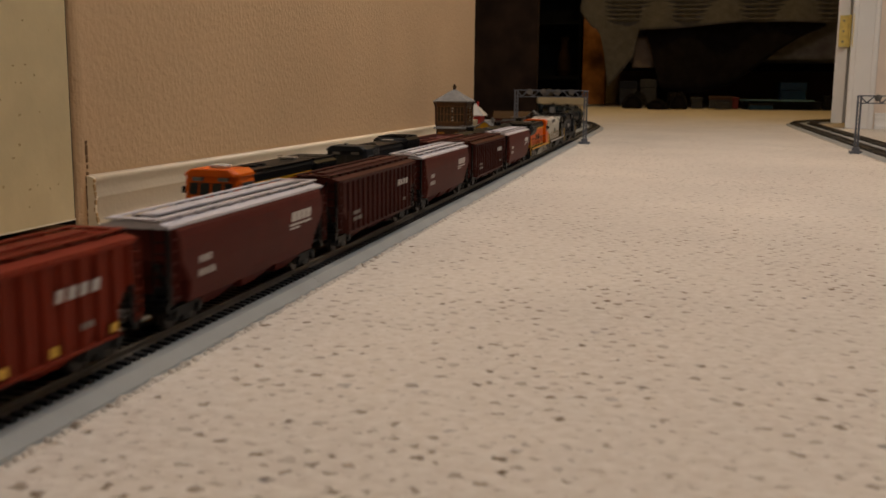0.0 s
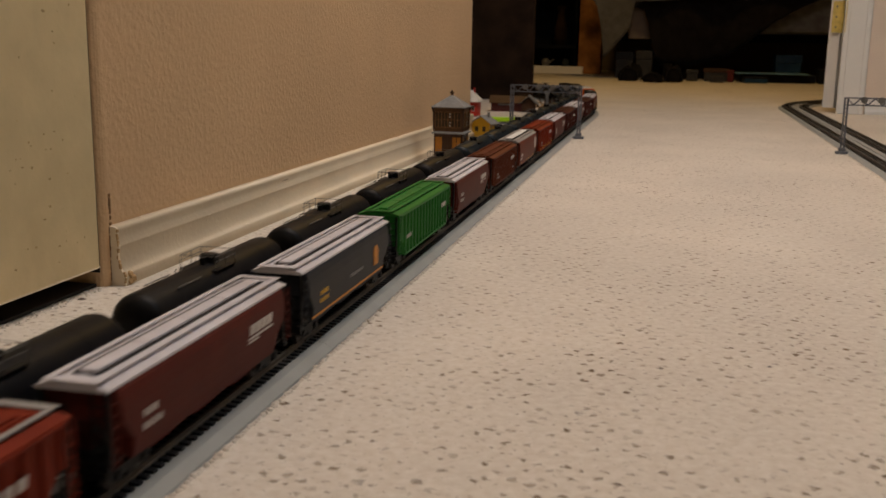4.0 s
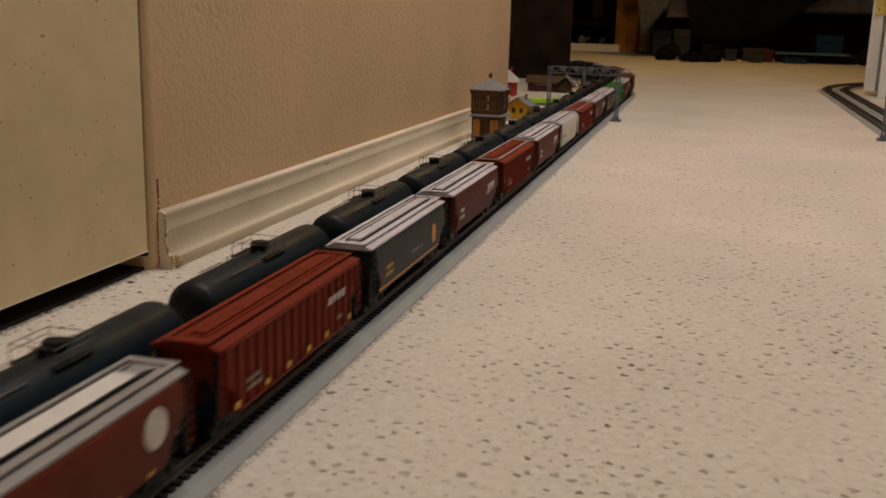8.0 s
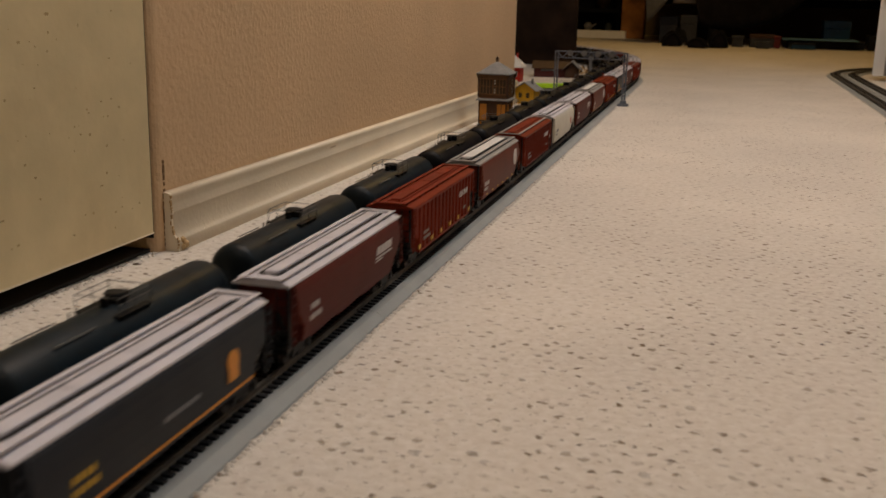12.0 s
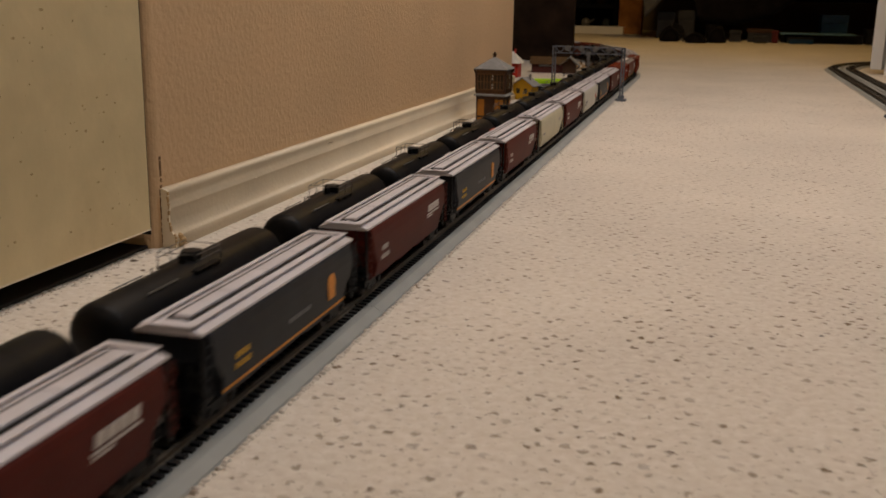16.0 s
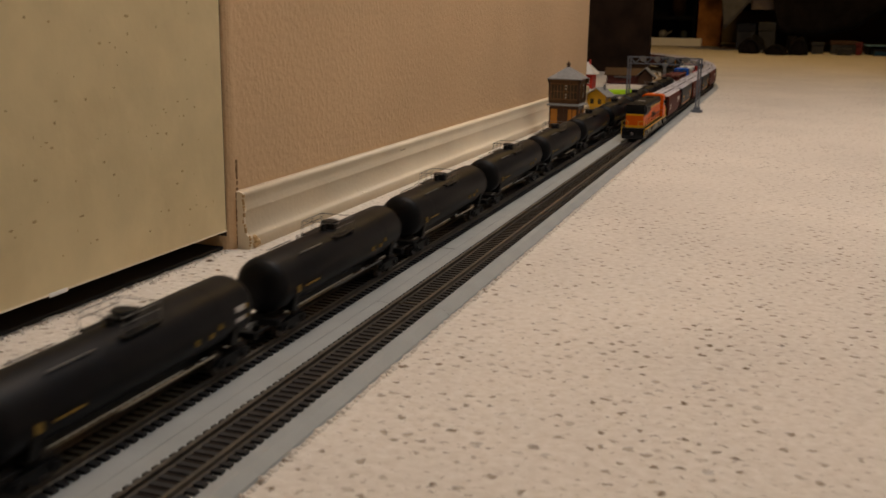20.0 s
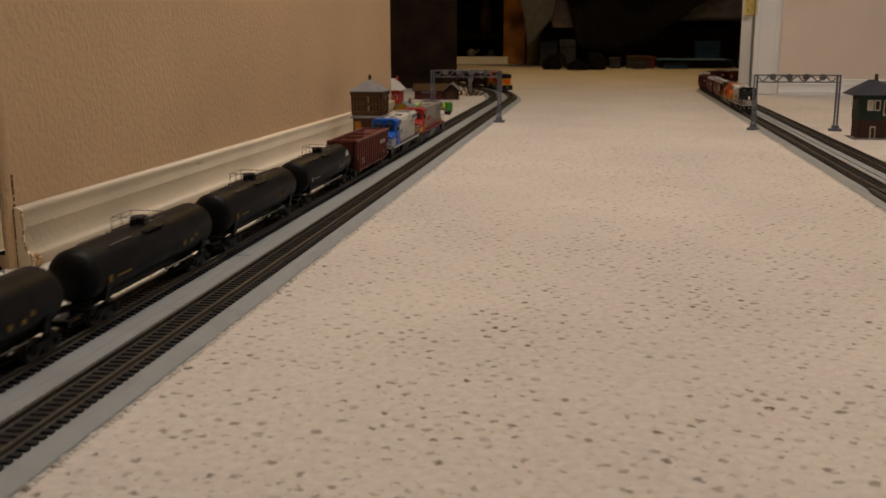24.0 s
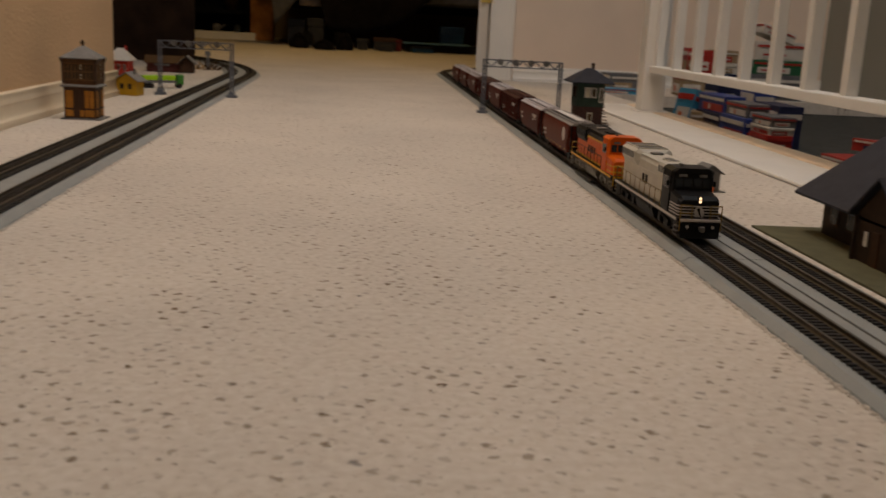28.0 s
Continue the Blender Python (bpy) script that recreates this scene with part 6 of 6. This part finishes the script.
stack = [
    (1.222, 1.105, -0.032, 0.045, 0.090, 0.032, BOXRED, BOXWHITE), (1.223, 1.105, 0.000, 0.044, 0.088, 0.014, BOXWHITE, BOXRED), (1.225, 1.106, 0.014, 0.044, 0.086, 0.018, BOXGREY, BOXWHITE),
    (1.222, 1.240, -0.032, 0.045, 0.140, 0.050, BOXBLUE, BOXRED), (1.230, 1.245, 0.018, 0.045, 0.110, 0.026, BOXGREY, BOXWHITE), (1.275, 1.210, -0.032, 0.045, 0.130, 0.078, BOXNAVY, BOXBLUE),
    (1.230, 1.405, -0.032, 0.045, 0.150, 0.044, BOXNAVY, BOXTAN), (1.235, 1.405, 0.012, 0.045, 0.146, 0.036, BOXBLUE, BOXRED),
    (1.405, 2.14, 0.0005, 0.080, 0.08, 0.066, BOXTAN, BOXWHITE), (1.392, 2.14, 0.0665, 0.026, 0.07, 0.066, BOXRED, BOXTAN), (1.432, 2.14, 0.0665, 0.040, 0.07, 0.062, BOXRED, BOXWHITE),
    (1.495, 2.14, 0.0005, 0.080, 0.10, 0.066, BOXNAVY, BOXTAN), (1.492, 2.14, 0.0665, 0.070, 0.08, 0.030, BOXWHITE, BOXTAN), (1.490, 2.14, 0.0965, 0.060, 0.08, 0.034, BOXTAN, BOXRED),
    (1.640, 2.16, 0.0005, 0.160, 0.11, 0.070, BOXGREY, BOXNAVY), (1.645, 2.16, 0.0705, 0.150, 0.10, 0.040, BOXGREEN, BOXWHITE), (1.645, 2.16, 0.1105, 0.145, 0.09, 0.050, BOXWHITE, BOXWHITE),
    (1.300, 0.86, -0.032, 0.14, 0.10, 0.022, BOXRED, BOXNAVY), (1.44, 0.95, -0.032, 0.12, 0.16, 0.026, BOXNAVY, BOXRED),
]
NAME = {BOXBLUE: "blue", BOXNAVY: "navy", BOXRED: "red", BOXWHITE: "white", BOXTAN: "tan", BOXGREEN: "green", BOXGREY: "grey"}
for k, (x, y, z, w, d, h, m, p) in enumerate(stack):
    carton(x, y, z, w, d, h, m, p, NAME[m] + " printed cardboard box stacked beyond the railing", (k * 7) % 5 - 2)
carton(1.190, 1.520, -0.032, 0.022, 0.055, 0.084, BOXTEAL, BOXWHITE, "teal and white cardboard box leaning by the newel", 24, 16)
carton(1.205, 1.46, -0.032, 0.030, 0.050, 0.040, BOXTAN, BOXRED, "brown printed box lying by the newel", -18)
carton(1.262, 1.50, -0.032, 0.040, 0.060, 0.096, BOXNAVY, BOXORANGE, "dark navy box standing behind the newel", 8)
carton(1.280, 1.33, -0.032, 0.040, 0.090, 0.105, BOXBLUE, BOXTAN, "blue box standing behind the stack", -4)
carton(1.36, 0.90, -0.0095, 0.10, 0.12, 0.020, BOXRED, BOXNAVY, "crumpled dark red box on the landing", 22, 4)
carton(1.625, 2.15, 0.170, 0.10, 0.09, 0.026, BOXWHITE, BOXWHITE, "white carton lid tipped on the stack", 5, 17)
carton(1.23, 2.24, 0.0, 0.09, 0.08, 0.050, BOXGREY, BOXTAN, "dark grey cardboard box by the far wall", 6)
carton(1.19, 2.10, 0.0, 0.11, 0.06, 0.014, BOXTEAL, BOXWHITE, "flat teal box on the carpet", -10)

# crossing planks on the tracks by the railing
for way, s0, t in ((EAST_NEAR, 0.42, track_en), (EAST_FAR, 0.50, track_ef)):
    for u in (-0.0155, 0.0, 0.0155):
        x, y, h = way.at(s0 - Y0)
        b = box(B(), x + u - (0.0030 if u else 0.0060), x + u + (0.0030 if u else 0.0060), y - 0.040, y + 0.040, 0.0064, 0.0090, 0.0004)
        part("rerailer_plank", b, TIE, t, "black rerailer plank between the rails")

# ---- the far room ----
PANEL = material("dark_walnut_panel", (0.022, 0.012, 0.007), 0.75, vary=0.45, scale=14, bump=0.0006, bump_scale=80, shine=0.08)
# bookcase and bed rail: this near-black takes in the far room's dimness
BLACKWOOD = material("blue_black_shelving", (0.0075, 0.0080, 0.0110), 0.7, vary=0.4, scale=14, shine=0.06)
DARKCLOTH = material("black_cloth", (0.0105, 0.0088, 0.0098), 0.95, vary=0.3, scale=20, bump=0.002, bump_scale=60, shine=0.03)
BLANKET = material("grey_ribbed_blanket", (0.098, 0.096, 0.098), 0.95, vary=0.15, scale=30, bump=0.003, bump_scale=90, shine=0.08)
POSTWOOD = material("stained_pine", (0.26, 0.115, 0.040), 0.6, vary=0.45, scale=13, bump=0.0006, wear=(0.055, 0.022, 0.010), shine=0.15)
DIMGLASS = material("dim_glass", (0.030, 0.036, 0.038), 0.25, vary=0.2, scale=40)
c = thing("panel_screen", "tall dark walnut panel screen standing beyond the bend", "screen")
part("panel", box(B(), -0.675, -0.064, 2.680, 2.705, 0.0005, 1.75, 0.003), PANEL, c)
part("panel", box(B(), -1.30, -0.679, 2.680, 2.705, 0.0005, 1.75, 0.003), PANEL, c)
c = thing("bookcase", "blue-black bookcase in the shade of the far room", "bookcase")
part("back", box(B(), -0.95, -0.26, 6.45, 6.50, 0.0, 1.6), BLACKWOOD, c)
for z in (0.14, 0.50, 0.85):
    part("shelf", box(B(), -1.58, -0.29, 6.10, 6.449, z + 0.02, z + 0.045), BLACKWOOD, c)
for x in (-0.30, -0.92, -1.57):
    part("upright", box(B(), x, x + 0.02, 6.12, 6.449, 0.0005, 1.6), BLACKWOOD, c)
c = thing("vase", "dark brown glazed vase on the bookcase", "vase")
b = B()
loft(b, [[(-0.40 + r * math.cos(a * math.pi / 9), 6.2 + r * math.sin(a * math.pi / 9), z) for a in range(18)] for r, z in ((0.03, 0.1855), (0.045, 0.22), (0.042, 0.30), (0.026, 0.36), (0.024, 0.41), (0.032, 0.44))])
part("vase_body", b, PANEL, c)
c = thing("board", "pale painted board lying on the carpet", "board")
part("plank", box(B(), -0.80, -0.215, 5.90, 5.98, 0.0005, 0.048, 0.002), WHITE_TRIM, c)
c = thing("teapot", "small grey teapot standing on the board", "teapot")
b = B()
bmesh.ops.create_uvsphere(b, u_segments=14, v_segments=8, radius=0.028, matrix=Matrix.Translation((-0.46, 5.94, 0.0735)) @ Matrix.Diagonal((1, 1, 0.9, 1)))
part("pot", b, GUNMETAL, c, smooth=True)
part("spout", cyl(B(), (-0.435, 5.94, 0.072), (-0.405, 5.94, 0.092), 0.006, 0.004, n=8), GUNMETAL, c)
for x in (-0.70, -0.62, -0.33):
    k = thing("jar", "dark glass jar standing on the board", "jar", "jars on the board")
    b = B()
    cyl(b, (x, 5.94, 0.0485), (x, 5.94, 0.085), 0.022, n=14)
    cyl(b, (x, 5.94, 0.085), (x, 5.94, 0.095), 0.018, 0.015, n=14)
    part("jar_body", b, DIMGLASS, k)
c = thing("bed", "bed with stained pine post, grey blanket and black sheet hanging down", "bed")
part("bed_post", box(B(), -0.252, -0.105, 5.96, 6.08, 0.0005, 1.1, 0.006), POSTWOOD, c, "stained pine bed post")
part("bed_rail", box(B(), -0.084, 2.3, 5.98, 6.04, 0.22, 0.38, 0.004), BLACKWOOD, c)
part("mattress", box(B(), -0.05, 2.3, 5.34, 6.9, 0.27, 0.56, 0.03), material("quilted_mattress", (0.15, 0.145, 0.15), 0.9, vary=0.25, scale=18, bump=0.003, bump_scale=60), c, "grey quilted mattress")


def drape(edge, top, y, depth, phase, folds):
    """A hanging cloth: its lower edge by x, with soft folds and a thickness."""
    x0, x1 = edge[0][0], edge[-1][0]
    n, rows = 72, 14
    b = B()
    rings = []
    for side in (0, 0.012):
        grid = []
        for i in range(n + 1):
            x = x0 + (x1 - x0) * i / n
            zb = float(np.interp(x, [e[0] for e in edge], [e[1] for e in edge]))
            zt = float(np.interp(x, [e[0] for e in edge], [e[2] for e in edge]))
            grid.append([b.verts.new((x + 0.01 * math.sin(5 * j / rows + phase), y + side + depth * (j / rows) * math.sin(folds * x + phase + 0.5 * math.sin(3 * x)) - 0.03 * j / rows, zt + (zb - zt) * j / rows)) for j in range(rows + 1)])
        rings.append(grid)
    for g in rings:
        for i in range(n):
            for j in range(rows):
                b.faces.new((g[i][j], g[i + 1][j], g[i + 1][j + 1], g[i][j + 1]))
    for i in range(n):
        for j in (0, rows):
            b.faces.new((rings[0][i][j], rings[0][i + 1][j], rings[1][i + 1][j], rings[1][i][j]))
    for i in (0, n):
        for j in range(rows):
            b.faces.new((rings[0][i][j], rings[0][i][j + 1], rings[1][i][j + 1], rings[1][i][j]))
    return b


def ribs_on(x0, x1, z0, z1, y):
    """Thin rows across the upper part of the hanging blanket."""
    b = B()
    for k in range(9):
        z = z0 + 0.05 + (z1 - z0 - 0.05) * k / 9
        cyl(b, (x0 + 0.12, y + 0.012, z), (x1, y + 0.012, z), 0.006, n=6)
    return b


part("blanket", drape([(-0.185, 0.53, 0.74), (-0.15, 0.485, 0.72), (-0.112, 0.443, 0.72), (-0.075, 0.43, 0.72), (-0.045, 0.30, 0.71), (-0.026, 0.108, 0.70), (0.02, 0.16, 0.69), (0.08, 0.235, 0.68), (0.124, 0.29, 0.68), (0.134, 0.43, 0.68), (0.30, 0.436, 0.68), (0.5, 0.455, 0.68), (0.72, 0.475, 0.68), (0.95, 0.472, 0.68), (1.137, 0.466, 0.68), (1.5, 0.46, 0.68)], 0.68, 5.22, 0.030, 0.4, 17), BLANKET, c, "grey ribbed blanket with a hanging corner", True)
part("blanket_rib", ribs_on(-0.18, 1.45, 0.44, 0.72, 5.19), BLANKET, c, "raised knit rows of the blanket")
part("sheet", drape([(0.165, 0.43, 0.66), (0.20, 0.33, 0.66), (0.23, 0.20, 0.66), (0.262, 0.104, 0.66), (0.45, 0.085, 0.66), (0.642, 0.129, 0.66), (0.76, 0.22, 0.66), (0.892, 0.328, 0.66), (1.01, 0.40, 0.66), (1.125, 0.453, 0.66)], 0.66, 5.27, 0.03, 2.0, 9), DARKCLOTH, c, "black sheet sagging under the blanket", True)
part("tucked_sheet", box(B(), 0.10, 0.24, 5.30, 5.33, 0.225, 0.40, 0.006), material("dull_pink_sheet", (0.15, 0.12, 0.105), 0.9, vary=0.15, scale=20), c, "dull pinkish sheet corner")
# box colours toned down: the shade under the bed is put into them
DIMBLUE = material("shaded_blue_bin", (0.008, 0.040, 0.085), 0.4, vary=0.15, scale=30)
DIMNAVY = material("shaded_navy_box", (0.0050, 0.0055, 0.010), 0.5, vary=0.3, scale=30)
DIMGREY = material("shaded_grey_card", (0.030, 0.029, 0.031), 0.6, vary=0.3, scale=30)
DIMRED = material("shaded_red_box", (0.10, 0.010, 0.008), 0.5, vary=0.12, scale=30)
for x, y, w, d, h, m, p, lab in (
        (0.08, 5.42, 0.10, 0.12, 0.15, DIMGREY, DIMNAVY, "grey box in a shaded tone under the bed"), (0.30, 5.62, 0.14, 0.2, 0.12, DIMNAVY, BLACK, "navy box under the bed"), (0.20, 5.30, 0.09, 0.10, 0.16, DIMGREY, DIMGREY, "grey carton in a shaded tone under the bed"),
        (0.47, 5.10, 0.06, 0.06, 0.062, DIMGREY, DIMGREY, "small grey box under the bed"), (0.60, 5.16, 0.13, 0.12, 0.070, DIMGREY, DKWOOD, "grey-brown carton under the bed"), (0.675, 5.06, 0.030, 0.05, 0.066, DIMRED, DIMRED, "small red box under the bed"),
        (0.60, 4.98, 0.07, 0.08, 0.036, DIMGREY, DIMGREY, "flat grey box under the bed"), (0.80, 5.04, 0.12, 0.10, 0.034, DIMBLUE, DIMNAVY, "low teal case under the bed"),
        (0.92, 5.22, 0.40, 0.16, 0.046, DIMNAVY, DIMNAVY, "long navy storage box in a shaded tone under the bed"), (1.00, 5.46, 0.14, 0.14, 0.15, DIMBLUE, DIMBLUE, "blue storage bin under the bed"), (1.24, 5.2, 0.2, 0.2, 0.08, BLACK, BLACK, "black case under the bed")):
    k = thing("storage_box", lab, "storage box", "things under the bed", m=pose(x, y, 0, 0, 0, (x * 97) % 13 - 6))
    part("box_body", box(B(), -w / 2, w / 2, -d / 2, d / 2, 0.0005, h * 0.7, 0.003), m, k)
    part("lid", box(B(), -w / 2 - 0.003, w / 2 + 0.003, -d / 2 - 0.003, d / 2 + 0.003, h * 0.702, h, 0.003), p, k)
# black shoulder bags slumped on the carpet
for x, y, w, d, h, turn in ((0.13, 4.86, 0.10, 0.07, 0.075, 12), (0.27, 4.74, 0.11, 0.07, 0.050, -14), (0.37, 4.82, 0.09, 0.07, 0.085, 8)):
    k = thing("camera_bag", "black cloth bag slumped under the bed", "bag", "things under the bed", m=pose(x, y, 0, 0, 0, turn))
    rings = []
    for z, f in ((0.0006, 0.94), (0.15, 1.06), (0.45, 1.0), (0.75, 0.84), (0.95, 0.55), (1.0, 0.2)):
        rings.append([(w * f * (0.5 + 0.05 * math.sin(3 * a + 9 * z)) * math.cos(a), d * f * 0.62 * math.sin(a), h * z * (1 + 0.10 * math.sin(2 * a + x * 40))) for a in [j * math.pi / 9 for j in range(18)]])
    part("bag_body", loft(B(), rings), DARKCLOTH, k, "", True)
    st = B()
    pts = [(w * 0.5 * math.cos(a), -d * 0.55, 0.004 + h * 0.9 * abs(math.sin(a))) for a in [j * math.pi / 10 for j in range(11)]]
    loft(st, [[(px + 0.004 * math.cos(u), py + 0.004 * math.sin(u), pz + 0.002 * math.cos(u)) for u in [j * math.pi / 3 for j in range(6)]] for px, py, pz in pts])
    part("strap", st, BLACK, k, "black strap")
k = thing("box_lid", "pale blue translucent lid on the storage box", "lid", m=pose(0.89, 5.15, 0.0465))
part("lid_sheet", box(B(), -0.19, 0.19, -0.10, 0.10, 0, 0.007, 0.002), material("pale_blue_plastic", (0.10, 0.20, 0.27), 0.3), k)
for x, y in ((0.16, 5.18), (0.36, 5.12)):
    k = thing("shoe", "black shoe lying under the bed", "shoe", "things under the bed", m=pose(x, y, 0, 0, 0, 40 * x))
    b = B()
    loft(b, [[(sx * w, y0, z) for sx, z in ((-1, 0.012), (1, 0.012), (0.8, h), (-0.8, h))] for y0, w, h in ((-0.12, 0.024, 0.035), (-0.08, 0.036, 0.05), (0.02, 0.034, 0.07), (0.11, 0.03, 0.09), (0.13, 0.02, 0.085))])
    part("upper", b, BLACK, k)
    part("sole", loft(B(), [[(sx * w, y0, z) for sx, z in ((-1, 0.0005), (1, 0.0005), (1, 0.012), (-1, 0.012))] for y0, w in ((-0.125, 0.024), (-0.08, 0.038), (0.02, 0.034), (0.13, 0.03))]), GUNMETAL, k)


# ---- motion of the trains ----
# metres along the track, by the clock: the grain train's count point, the oil train's last tank car, the returning engine's nose
GRAIN_AT = [(0, 0.953), (1, 1.283), (2, 1.615), (5, 2.682), (8, 3.800), (9, 4.174), (11, 4.928), (12, 5.311), (15, 6.477), (16, 6.873), (17, 7.266), (20, 8.436), (22.5, 9.400), (24.5, 10.300), (28, 11.860)]
OIL_AT = [(0, 7.40), (1, 7.11), (5, 5.912), (8, 4.993), (11, 4.100), (17, 2.370), (20, 1.509), (25, 0.043), (27, -0.48), (28, -0.74)]
RETURN_AT = [(0, 4.28), (17, 4.28), (18, 3.88), (20, 3.115), (22, 2.345), (25, 1.19), (27, 0.43), (28, 0.08)]


def along(table, t):
    return float(np.interp(t, [r[0] for r in table], [r[1] for r in table]))


def motions():
    ticks = [0.5 * k for k in range(57)]
    for cars, table, way in ((grain_train, GRAIN_AT, WEST_OUT), (oil_train, OIL_AT, WEST_IN), (return_train, RETURN_AT, EAST_NEAR)):
        times = sorted({r[0] for r in table} | set(ticks))
        for car, shift, facing in cars:
            rows, last = [], None
            for t in times:
                s = along(table, t) + shift - Y0
                x, y, h = way.at(s)
                straight = s < (12.2 if way is not EAST_NEAR else 12.9)
                # on the straight the table's own rows are enough
                if straight and last and t not in [r[0] for r in table] and t != times[-1]:
                    continue
                rows.append((t, pose(x, y, RAIL_Z, 0, 0, math.degrees(h) + (180 if facing < 0 else 0))))
                last = straight
            walk(car, rows)


motions()
